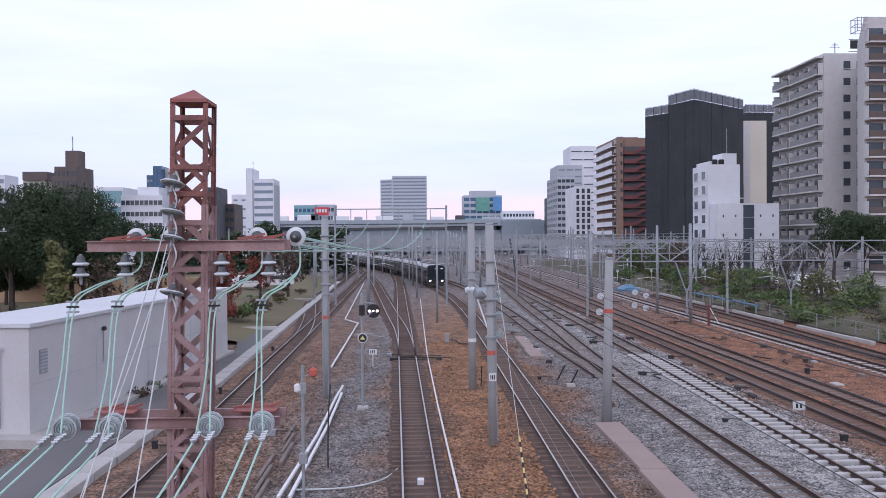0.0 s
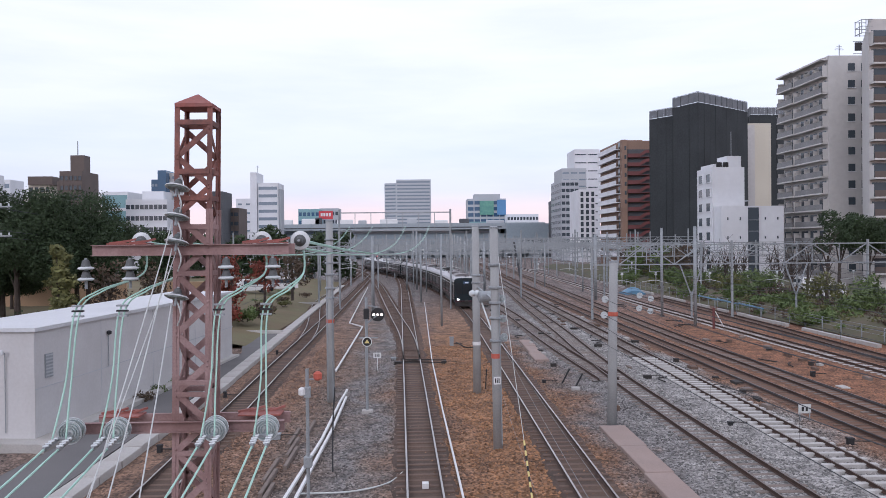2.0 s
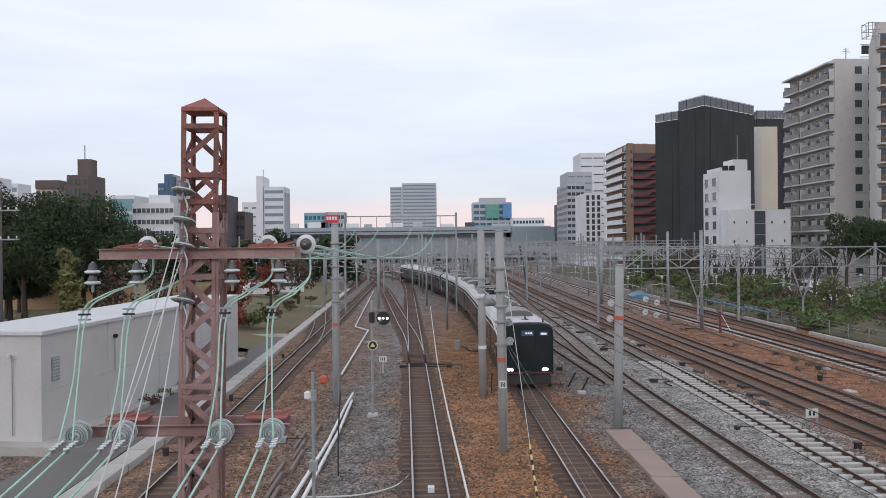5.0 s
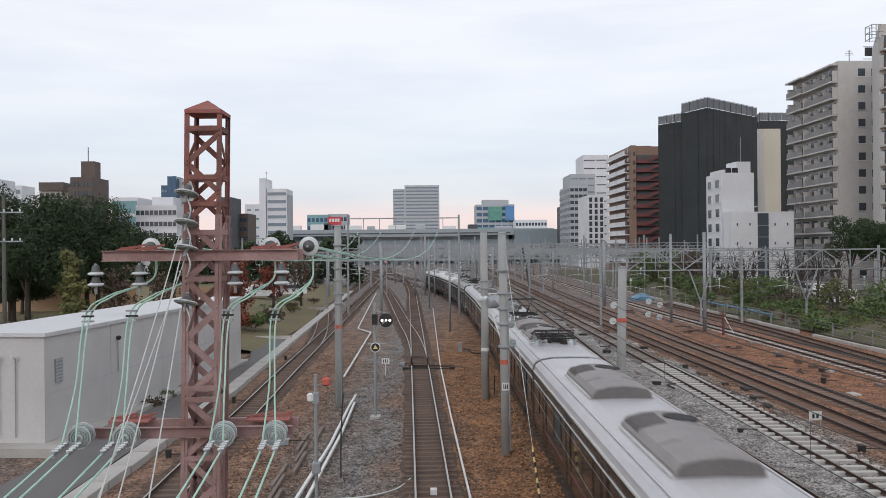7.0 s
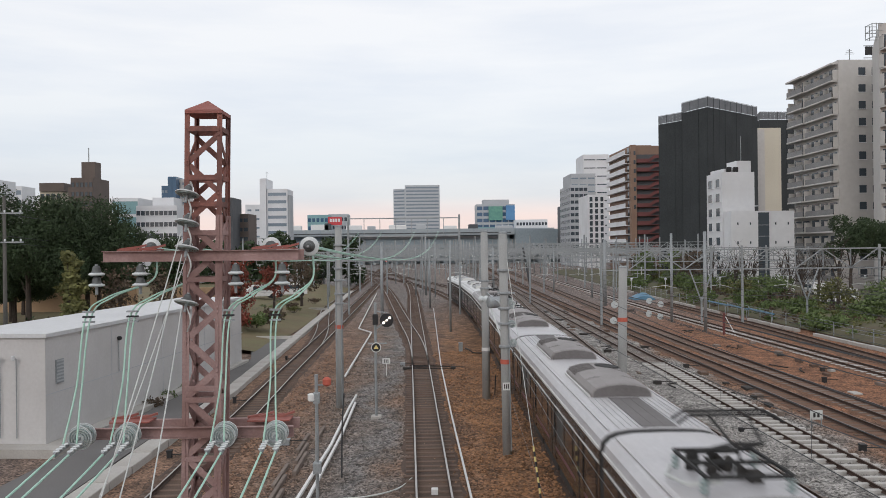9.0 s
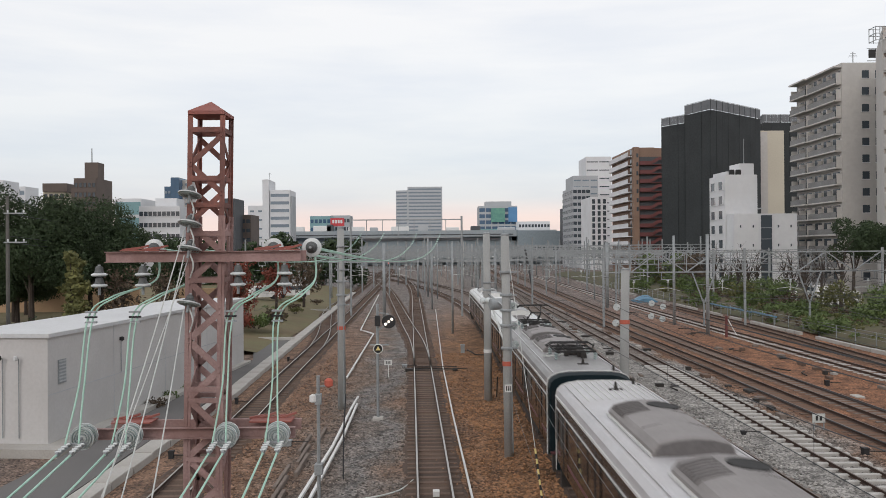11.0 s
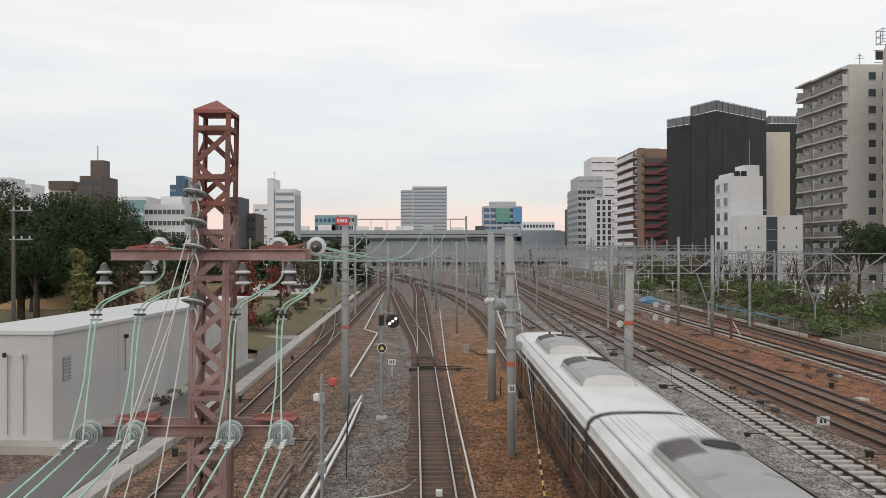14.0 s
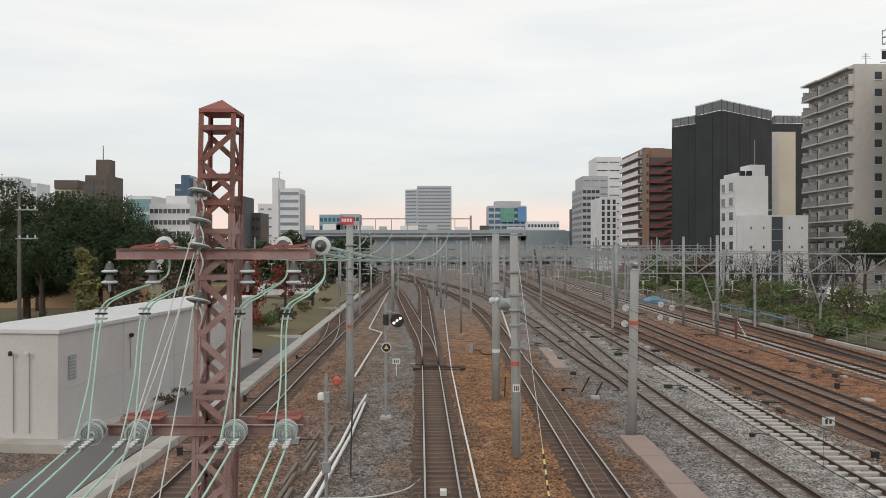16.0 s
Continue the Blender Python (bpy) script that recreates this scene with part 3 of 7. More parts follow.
def pantograph(car, y, raised=True):
    base = Geo()
    for x in (-0.75, 0.75):
        base.beam((x, y - 0.9, 3.98), (x, y + 0.9, 3.98), 0.05)
    for yy in (-0.9, 0, 0.9):
        base.beam((-0.75, y + yy, 3.98), (0.75, y + yy, 3.98), 0.07)
    pan = part("pantograph", base, BELLOWS, car, "black folded-arm pantograph")
    for x in (-0.75, 0.75):
        for yy in (-0.8, 0.8):
            part("insulator", Geo().lathe([(0.04, 0), (0.09, 0.05), (0.05, 0.08), (0.09, 0.14), (0.05, 0.17), (0.09, 0.23), (0.04, 0.28)], (x, y + yy, 3.66), (0, 0, 1), 10), PORCELAIN_UNDER, pan)
    knee, top = (4.5, 4.84) if raised else (4.1, 4.16)
    arm = Geo()
    for x in (-0.32, 0.32):
        arm.tube([(x, y + 0.7, 4.0), (x * 0.8, y - 0.75, knee)], 0.035)
        arm.tube([(x * 0.8, y - 0.75, knee), (x * 1.1, y + (0.15 if raised else 0.55), top - 0.01)], 0.024)
    arm.beam((-0.4, y + 0.7, 4.0), (0.4, y + 0.7, 4.0), 0.07)
    arm.beam((-0.28, y - 0.75, knee), (0.28, y - 0.75, knee), 0.06)
    part("arm", arm, BELLOWS, pan)
    head = Geo()
    for dy in (0.0, 0.35):
        yh = y + dy + (0.0 if raised else 0.4)
        head.tube([(-0.95, yh, top - 0.14), (-0.75, yh, top), (0.75, yh, top), (0.95, yh, top - 0.14)], 0.03)
    part("collector_head", head, BELLOWS, pan)
    rng = random.Random(int(y * 10))
    for q in range(9):
        bx, by = rng.uniform(-0.75, 0.75), y + rng.uniform(-1.0, 1.0)
        w, l, t = rng.uniform(0.04, 0.12), rng.uniform(0.05, 0.17), rng.uniform(0.12, 0.36)
        part("fitting", Geo().chamfer_box(bx - w, by - l, 3.6, bx + w, by + l, 3.62 + t, 0.03), CAR_DARK if q % 3 else BELLOWS, pan)
    for q in range(5):
        bx, by = rng.uniform(-0.8, 0.8), y + rng.uniform(-0.9, 0.9)
        part("link", Geo().tube([(bx, by, 4.0), (bx + rng.uniform(-0.4, 0.4), by + rng.uniform(-0.6, 0.6), 4.25)], 0.025, 5), BELLOWS, pan)
    cab = Geo().tube([(-0.5, y - 0.9, 3.9), (-0.95, y - 0.5, 3.75), (-1.05, y + 0.4, 3.66), (-0.8, y + 1.0, 3.66)], 0.035)
    part("power_cable", cab, PALE_CABLE, pan)
    return pan


def train_car(label, cab=0, pans=(), roof_mat=None, inset=0.0, sooty=False):
    """One 20 m car about its middle on the rails. cab -1: driver's cab at the leading end, 1: at the rear end; inset shortens that end."""
    car = thing("train_car", label, "train car", "cars of the train")
    hl = 9.78
    lo, hi = -hl + (inset if cab == -1 else 0.0), hl - (inset if cab == 1 else 0.0)
    body = Geo()
    sec = [(-HALF + 0.06, FLOOR_Z), (-HALF, FLOOR_Z + 0.25), (-HALF, EAVE_Z), (HALF, EAVE_Z), (HALF, FLOOR_Z + 0.25), (HALF - 0.06, FLOOR_Z)]
    body.sweep(None, [[(x, y, z) for x, z in sec] for y in (lo, hi)])
    shell = part("body", body, CAR_SIDE, car)
    roof = Geo()
    arc = roof_section()
    ring = lambda y: [(x, y, z) for x, z in arc]
    roof.sweep(None, [ring(lo), ring(-3), ring(3), ring(hi)])
    top = part("roof", roof, CAR_ROOF_SOOTY if sooty else roof_mat or CAR_ROOF, car, "light grey ribbed roof", smooth=False)
    for s in (-1, 1):
        part("gutter", Geo().beam((s * 1.20, lo + 0.2, roof_z(1.2) + 0.015), (s * 1.20, hi - 0.2, roof_z(1.2) + 0.015), 0.05, 0.04), CAR_ROOF, top)
        part("gutter", Geo().beam((s * (HALF + 0.01), lo, EAVE_Z), (s * (HALF + 0.01), hi, EAVE_Z), 0.05, 0.06), CAR_UNIT_END, top)
    if cab == 0 and not pans:
        for e in (-1, 1):
            for x in (-0.95, -0.8, -0.65, -0.5, 0.5, 0.65, 0.8, 0.95):
                part("roof_rib", Geo().beam((x, e * 6.1, roof_z(x) + 0.008), (x, e * (hl - 0.15), roof_z(x) + 0.008), 0.035, 0.03), roof_mat or CAR_ROOF, top)
            for x in (-0.28, 0.0, 0.28) if e < 0 or not roof_mat else ():
                part("soot_mat", Geo().beam((x, e * 6.1, roof_z(x) + 0.003), (x, e * (hl - 0.1), roof_z(x) + 0.003), 0.27, 0.016), CAR_DIRT, top, "sooty grey mat near the pantograph")
    if cab == 1 and not roof_mat:
        for q in range(11):
            x = -1.0 + 0.2 * q
            part("roof_rib", Geo().beam((x, 5.6, roof_z(x) + 0.008), (x, hi - 0.15, roof_z(x) + 0.008), 0.035, 0.03), CAR_UNIT_END, top)
    for s in (-1, 1):
        part("side_stripe", Geo().box(s * (HALF + 0.004) - 0.004, lo + 0.3, 1.42, s * (HALF + 0.004) + 0.004, hi - 0.3, 1.52), CAR_MAROON, shell, "maroon stripe")
        part("rain_rail", Geo().box(s * (HALF + 0.01) - 0.015, lo + 0.1, 2.78, s * (HALF + 0.01) + 0.015, hi - 0.1, 2.82), CAR_UNIT_END, shell)
        for k in range(4):
            yd = -7.2 + 4.8 * k
            door = part("door", Geo().box(s * (HALF - 0.01) - 0.02, yd - 0.65, 1.1, s * (HALF - 0.01) + 0.022, yd + 0.65, 2.95), CAR_SIDE, car, "stainless double sliding door")
            for dy in (-0.32, 0.32):
                part("door_glass", Geo().box(s * (HALF + 0.012) - 0.012, yd + dy - 0.22, 1.75, s * (HALF + 0.012) + 0.012, yd + dy + 0.22, 2.75), CAR_GLASS, door)
            part("door_seam", Geo().box(s * (HALF + 0.012) - 0.012, yd - 0.012, 1.1, s * (HALF + 0.012) + 0.012, yd + 0.012, 2.95), CAR_DARK, door)
        for yw, ww in ((-4.8, 2.7), (0, 2.7), (4.8, 2.7), (8.85, 1.1), (-8.85, 1.1)):
            if cab and yw * cab > 8:
                yw, ww = cab * 8.55, 0.6
            w = part("window", Geo().box(s * (HALF + 0.003) - 0.012, yw - ww / 2, 1.78, s * (HALF + 0.003) + 0.012, yw + ww / 2, 2.72), CAR_GLASS, car)
            if ww > 2:
                part("window_bar", Geo().box(s * (HALF + 0.012) - 0.012, yw - 0.04, 1.78, s * (HALF + 0.012) + 0.012, yw + 0.04, 2.72), CAR_SIDE, w)
    for yb in (-6.9, 6.9):
        bg = Geo().chamfer_box(-0.95, yb - 1.6, 0.38, 0.95, yb + 1.6, 0.78, 0.08)
        bogie = part("bogie", bg, CAR_DARK, car)
        for wy in (-1.05, 1.05):
            for wx in (-0.56, 0.56):
                part("wheel", Geo().lathe([(0.1, -0.07), (0.42, -0.07), (0.45, -0.05), (0.43, 0.07), (0.1, 0.07)], (wx, yb + wy, 0.44), (1, 0, 0), 20), CAR_DARK, bogie)
    for k, (ya, yb2) in enumerate(((-4.6, -2.2), (-1.8, 1.4), (1.9, 4.5))):
        part("equipment_box", Geo().chamfer_box(-1.2, ya, 0.35, 1.2, yb2, 0.95, 0.05), CAR_DARK, car)
    ya, la = (2.3, 3.4) if pans else (3.8, 4.2)
    plate = CAR_UNIT_END if roof_mat else CAR_DIRT
    aircon(car, -ya, la, plate, bool(roof_mat))
    aircon(car, ya - 2.0 * inset if cab == 1 and inset > 0 else ya, la, plate, bool(roof_mat))
    for yp in pans:
        pantograph(car, yp, yp > 0)
    for e in (-1, 1):
        if e == cab:
            continue
        g = Geo().sweep(None, [[(x * 0.99, e * (hl + d), 0.9 + (z - 0.9) * 0.99) for x, z in ([(-HALF, 0.95)] + arc + [(HALF, 0.95)])] for d in (0.005, 0.2)])
        part("gangway_bellows", g, BELLOWS, car, "black bellows between cars")
    if cab:
        e = cab
        y = hi if e > 0 else lo
        outline = [(-HALF, 0.75)] + arc + [(HALF, 0.75)]
        g = Geo().sweep(None, [[(x, y, z) for x, z in outline], [(x * 0.995, y + e * 0.16, z) for x, z in outline], [(x * 0.96, y + e * 0.24, 0.78 + (z - 0.75) * 0.955) for x, z in outline]])
        mask = part("cab_front", g, CAR_NAVY, car, "dark navy driver's cab front")
        part("cab_edge", Geo().tube([(x, y + e * 0.02, z + 0.015) for x, z in outline], 0.022), CAR_UNIT_END, mask, "pale edge around the cab")
        yf = y + e * 0.245
        for x0, x1 in ((-1.34, -0.5), (-0.42, 0.42), (0.5, 1.34)):
            part("windscreen", Geo().box(x0, yf - 0.012, 1.72, x1, yf + 0.012, 2.98), CAR_GLASS, mask, "dark windscreen pane")
        d1 = part("destination_display", Geo().box(-0.33, yf - 0.02, 2.88, 0.33, yf + 0.02, 3.18), DISPLAY, mask)
        for k in range(3):
            part("display_bar", Geo().box(-0.12 + k * 0.14, yf + e * 0.03 - 0.008, 2.99, -0.02 + k * 0.14, yf + e * 0.03 + 0.008, 3.08), DISPLAY_INK, d1)
        d2 = part("line_display", Geo().box(0.68, yf - 0.02, 2.90, 1.14, yf + 0.02, 3.12), DISPLAY, mask)
        part("display_bar", Geo().box(0.74, yf + e * 0.03 - 0.008, 2.95, 1.06, yf + e * 0.03 + 0.008, 3.05), DISPLAY_INK, d2)
        for x in (-1.05, -0.88, 0.88, 1.05):
            h = Geo().lathe([(0.06, 0), (0.085, 0.02), (0.06, 0.04)], (x, yf, 1.03), (0, e, 0), 12)
            part("headlight", h, HEADLIGHT if e < 0 else CAR_UNIT_END, mask)
        part("lower_stripe", Geo().box(-1.38, yf - 0.01, 0.8, 1.38, yf + 0.012, 0.88), CAR_MAROON, mask, "maroon stripe below the headlights")
        part("skirt", Geo().chamfer_box(-1.3, min(y, y + e * 0.2), 0.2, 1.3, max(y, y + e * 0.2), 0.74, 0.04), CAR_DARK, car)
        part("coupler", Geo().chamfer_box(-0.18, min(yf, yf + e * 0.3), 0.65, 0.18, max(yf, yf + e * 0.3), 0.98, 0.04), CAR_DARK, car)
        for x, yy in ((0.1, 1.6), (0.95, 0.35)):
            part("antenna", Geo().beam((x - 0.2, y - e * yy, 3.64 - abs(x) * 0.1), (x + 0.2, y - e * yy, 3.64 - abs(x) * 0.1), 0.12, 0.05).lathe([(0.07, 0), (0.05, 0.12), (0.03, 0.25)], (x, y - e * yy, 3.62 - abs(x) * 0.1), (0, 0, 1), 8), CAR_DARK, car)
    return car


CAR_PITCH = 20.0
CARS = [
    train_car("leading stainless train car with dark navy cab and headlights", -1),
    train_car("stainless train car with two pantographs on its grey roof", 0, (-5.9, 5.9)),
    train_car("stainless train car with grey roof and two air conditioners"),
    train_car("stainless train car with a dark cab at its coupled end", 1, inset=1.1),
    train_car("stainless train car with coupled cab and two pantographs", -1, (-5.9, 5.9), inset=0.55, sooty=True),
    train_car("stainless train car with grey ribbed roof", roof_mat=CAR_ROOF_CLEAN),
    train_car("last stainless train car with dark navy cab", 1, roof_mat=CAR_ROOF_CLEAN, inset=-0.1),
]


def arc_table():
    ys, s, out = -220.0, 0.0, []
    while ys < 420:
        out.append((s, ys))
        s += math.hypot(0.5, line_b(ys + 0.5) - line_b(ys))
        ys += 0.5
    base = next(a for a, b in out if b >= 0)
    return np.array([a - base for a, b in out]), np.array([b for a, b in out])


ARC_S, ARC_Y = arc_table()


def on_line(s):
    y = float(np.interp(s, ARC_S, ARC_Y))
    return Vector((line_b(y), y, 0.0))


def front_of_train(t):
    """Distance of the leading cab along the line ahead of the footbridge; it slows gently."""
    return 128.6 - 17.49 * t + 0.0860 * t * t


def motions():
    for k, car in enumerate(CARS):
        rows = []
        for i in range(33):
            t = i * 0.5
            mid = front_of_train(t) + CAR_PITCH * (k + 0.5)
            a, b = on_line(mid - 6.9), on_line(mid + 6.9)
            d = b - a
            rows.append((t, Matrix.Translation((a + b) / 2) @ Matrix.Rotation(-math.atan2(d.x, d.y), 4, "Z")))
        walk(car, rows)
    # the signal aspect turns from level to slanted
    rest = Matrix.Translation((0.55, -0.11, 4.75))
    walk(LAMP_BAR, [(t, rest @ Matrix.Rotation(radians(a), 4, "Y")) for t, a in ((0, 0), (8.0, 0), (8.1, 0), (8.3, -38), (8.4, -38), (16, -38))])


# ---- lattice feeder mast with its arms and insulators ----
MX, MY, MW = -3.17, 11.2, 0.45


def leg_x(z):
    return MX + 0.018 * (z - 9.0)


def lattice_mast():
    mast = thing("lattice_mast", "tall lattice feeder mast in faded pinkish red paint", "mast")
    h = MW / 2
    zt = 9.86
    for sx in (-1, 1):
        for sy in (-1, 1):
            for z0, z1, m in ((-0.25, 8.4, PINK_PAINT), (8.4, zt, RUST_PAINT)):
                g = Geo()
                a, b = (leg_x(z0) + sx * h, MY + sy * h, z0), (leg_x(z1) + sx * h, MY + sy * h, z1)
                w = 0.095 if z0 < 0 else 0.07
                g.beam(a, b, w, 0.014)
                g.beam((a[0], a[1] - sy * 0.03, a[2]), (b[0], b[1] - sy * 0.03, b[2]), 0.014, w)
                part("leg", g, m, mast)
    step = 0.41
    z, k = 0.1, 0
    while z + step < 9.75:
        f = 1 if k % 2 else -1
        for sy in (-1, 1):
            y = MY + sy * (h - 0.01)
            part("brace", Geo().beam((leg_x(z) - f * sy * h, y, z), (leg_x(z + step) + f * sy * h, y, z + step), 0.014, 0.088 if z < 8.3 else 0.075), PINK_PAINT if z < 8.3 else RUST_PAINT, mast)
        for sx in (-1, 1):
            x0, x1 = leg_x(z) + sx * (h - 0.01), leg_x(z + step) + sx * (h - 0.01)
            part("brace", Geo().beam((x0, MY - f * sx * h, z), (x1, MY + f * sx * h, z + step), 0.014, 0.1 if z < 8.3 else 0.075), PINK_PAINT if z < 8.3 else RUST_PAINT, mast)
        z += step
        k += 1
    for z in (1.0, 2.4, 3.8, 5.0, 5.82, 5.98, 7.5, 8.15, 8.55, 8.92, 9.6):
        for a, b in (((-1, -1), (1, -1)), ((1, -1), (1, 1)), ((1, 1), (-1, 1)), ((-1, 1), (-1, -1))):
            part("girt", Geo().beam((leg_x(z) + a[0] * h, MY + a[1] * h, z), (leg_x(z) + b[0] * h, MY + b[1] * h, z), 0.03, 0.07), PINK_PAINT if z < 8.3 else RUST_PAINT, mast)
    e = 0.255
    cap = Geo().add([(leg_x(zt) + sx * e, MY + sy * e, zt) for sx, sy in ((-1, -1), (1, -1), (1, 1), (-1, 1))] + [(leg_x(zt) + sx * e, MY + sy * e, zt - 0.05) for sx, sy in ((-1, -1), (1, -1), (1, 1), (-1, 1))] + [(leg_x(zt), MY, zt + 0.17)], [(0, 1, 8), (1, 2, 8), (2, 3, 8), (3, 0, 8), (7, 6, 5, 4), (4, 5, 1, 0), (5, 6, 2, 1), (6, 7, 3, 2), (7, 4, 0, 3)])
    part("cap", cap, RED_PAINT, mast, "red pyramid cap")
    for z, x0, x1 in ((7.83, -4.56, -1.86), (5.38, -4.70, -1.95)):
        for sy in (-1, 1):
            y = MY + sy * (h + 0.05)
            c_sec = [(-0.035, -0.075), (0.035, -0.075), (0.035, -0.065), (-0.025, -0.065), (-0.025, 0.065), (0.035, 0.065), (0.035, 0.075), (-0.035, 0.075)]
            g = Geo().sweep(None, [[(x, y + sy * p, z + q) for p, q in c_sec] for x in (x0, x1)])
            part("cross_arm", g, PINK_PAINT, mast, "channel cross arm in faded red")
        for xa, xb in ((x0 + 0.1, x0 + 0.66), (x1 - 0.7, x1 - 0.1)):
            g = Geo().box(xa, MY - 0.02, z + 0.08, xb, MY + h + 0.08, z + 0.1)
            for q in range(4):
                xx = xa + (xb - xa) * (q + 0.5) / 4
                g.beam((xx - 0.12, MY + h - 0.02, z + 0.10), (xx + 0.1, MY + h + 0.05, z + 0.13 + 0.03 * (q % 2)), 0.05, 0.03)
            part("arm_plate", g, RED_PAINT, mast, "red oxide plate on the arm")
    foot = Geo().chamfer_box(leg_x(0) - 0.6, MY - 0.6, -0.4, leg_x(0) + 0.6, MY + 0.6, -0.05, 0.03)
    part("footing", foot, CONCRETE, mast)


lattice_mast()


def disc_insulator(base, axis, n=2, r=0.135, group="insulators of the mast", label="white porcelain disc insulator string", face=None):
    """A string of n cap-and-pin discs hung from base along axis."""
    d = Vector(axis).normalized()
    ins = thing("insulator", label, "insulator", group, at=Matrix.Translation(base))
    pitch = 0.15
    part("rod", Geo().tube([(0, 0, 0), d * (pitch * n + 0.12)], 0.02, 6), STEEL, ins)
    for k in range(n):
        o = d * (0.05 + pitch * k)
        part("cap", Geo().lathe([(0.03, -0.03), (0.048, -0.01), (0.055, 0.03), (r * 0.62, 0.062), (r * 0.6, 0.07)], o, d, 16), INSULATOR_CAP, ins)
        part("disc", Geo().lathe([(r * 0.55, 0.064), (r * 0.92, 0.078), (r, 0.088), (r * 0.98, 0.1), (r * 0.88, 0.09)], o, d, 24), PORCELAIN, ins)
        for q in (0.82, 0.62, 0.42):
            part("under_rib", Geo().lathe([(r * q, 0.085), (r * q, 0.112), (r * (q - 0.06), 0.112), (r * (q - 0.1), 0.088)], o, d, 22), face or PORCELAIN_UNDER, ins)
    return ins


def cable(name, points, r, mat, label, n=10, group="feeder cables of the mast"):
    """A smooth cable through a few points."""
    pts = [Vector(p) for p in points]
    out = []
    for i in range(len(pts) - 1):
        p0, p1, p2, p3 = pts[max(i - 1, 0)], pts[i], pts[i + 1], pts[min(i + 2, len(pts) - 1)]
        for k in range(n):
            t = k / n
            out.append(0.5 * ((2 * p1) + (p2 - p0) * t + (2 * p0 - 5 * p1 + 4 * p2 - p3) * t * t + (3 * p1 - p0 - 3 * p2 + p3) * t ** 3))
    out.append(pts[-1])
    return solid(name, Geo().tube(out, r, 6), mat, label, "cable", group, smooth=True)


ARM_Z, LOW_Z = 7.83, 5.38
hang_x = (-4.62, -4.02, -2.71, -2.07)
low_x = (-4.79, -4.18, -2.87, -2.18)
back_x = (-4.14, -3.62, -2.38, -1.82)
far_x = (-8.9, -6.1, -2.1, 0.8)
FEEDER_Y, FEEDER_Z = 96.0, 9.95
for i, (hx, lx, bx, fx) in enumerate(zip(hang_x, low_x, back_x, far_x)):
    front, back = MY - MW / 2 - 0.1, MY + MW / 2 + 0.12
    # strain strings behind the upper arm, feeders to the far gantry
    away = Vector((fx - bx, FEEDER_Y - back, -2.0))
    disc_insulator((bx, back, ARM_Z + 0.12), away, 1, 0.145)
    end = Vector((bx, back, ARM_Z + 0.12)) + away.normalized() * 0.3
    for off in (-0.05, 0.05):
        solid("feeder_wire", Geo().tube(sag(end + Vector((off, 0, 0)), (fx + off, FEEDER_Y, FEEDER_Z), 1.35, 24), 0.013, 5), VERDIGRIS, "verdigris copper feeder wire sagging to the gantry", "cable", "feeder wires")
    # hanging strings and the jumpers down to the lower arm
    disc_insulator((hx, front, ARM_Z - 0.1), (0, 0, -1), 2, 0.108)
    clamp = Vector((hx - 0.09, front - 0.06, ARM_Z - 0.82))
    low = Vector((lx + 0.03, front - 0.5, LOW_Z - 0.01))
    for off in (-0.035, 0.035):
        cable("jumper_cable", (end, end + Vector((0.05, -0.2, -0.45)), Vector((hx + 0.2 + off, front, ARM_Z - 0.55)), clamp + Vector((off, 0, 0)), clamp.lerp(low, 0.55) + Vector((off, 0, 0)), low + Vector((off * 2.5, -0.05, 0.02))), 0.013, VERDIGRIS, "verdigris copper jumper cable between the insulators")
    cl = thing("cable_clamp", "dark metal clamp holding two jumper cables", "clamp", "cable clamps", at=Matrix.Translation(clamp))
    for dz in (-0.07, 0.0, 0.07):
        part("clamp_plate", Geo().chamfer_box(-0.075, -0.03, dz - 0.012, 0.075, 0.03, dz + 0.012, 0.005), STEEL if dz else BLACK, cl)
    # strain strings in front of the lower arm, conductors towards the bridge
    tow = Vector((0.046, -1.0, -0.094))
    disc_insulator((lx + 0.03, front, LOW_Z + 0.05), tow, 2, 0.165, label="grey-green porcelain strain insulator with ringed face")
    s = Vector((lx + 0.03, front, LOW_Z + 0.03)) + tow.normalized() * 0.46
    yoke = thing("dead_end_yoke", "galvanised yoke with bolted dead-end clamps", "clamp", "dead-end yokes", at=Matrix.Translation(s))
    part("yoke_plate", Geo().beam((-0.11, -0.02, 0), (0.11, 0.0, 0), 0.06, 0.03), STEEL, yoke)
    for off in (-0.09, 0.09):
        part("clamp_body", Geo().beam((off, 0, 0), Vector((off, 0, 0)) + tow.normalized() * 0.42, 0.035, 0.05), STEEL, yoke)
        for q in range(4):
            part("bolt", Geo().tube([Vector((off - 0.04, 0, 0.02)) + tow.normalized() * (0.08 + 0.09 * q), Vector((off + 0.04, 0, 0.03)) + tow.normalized() * (0.08 + 0.09 * q)], 0.016, 6), PORCELAIN, yoke)
        a = s + Vector((off, 0, 0)) + tow.normalized() * 0.4
        b = a + tow.normalized() * 9.6
        solid("conductor", Geo().tube(sag(a, b, 0.08, 10), 0.014, 6), VERDIGRIS, "verdigris copper conductor stretched from the mast", "cable", "conductors")
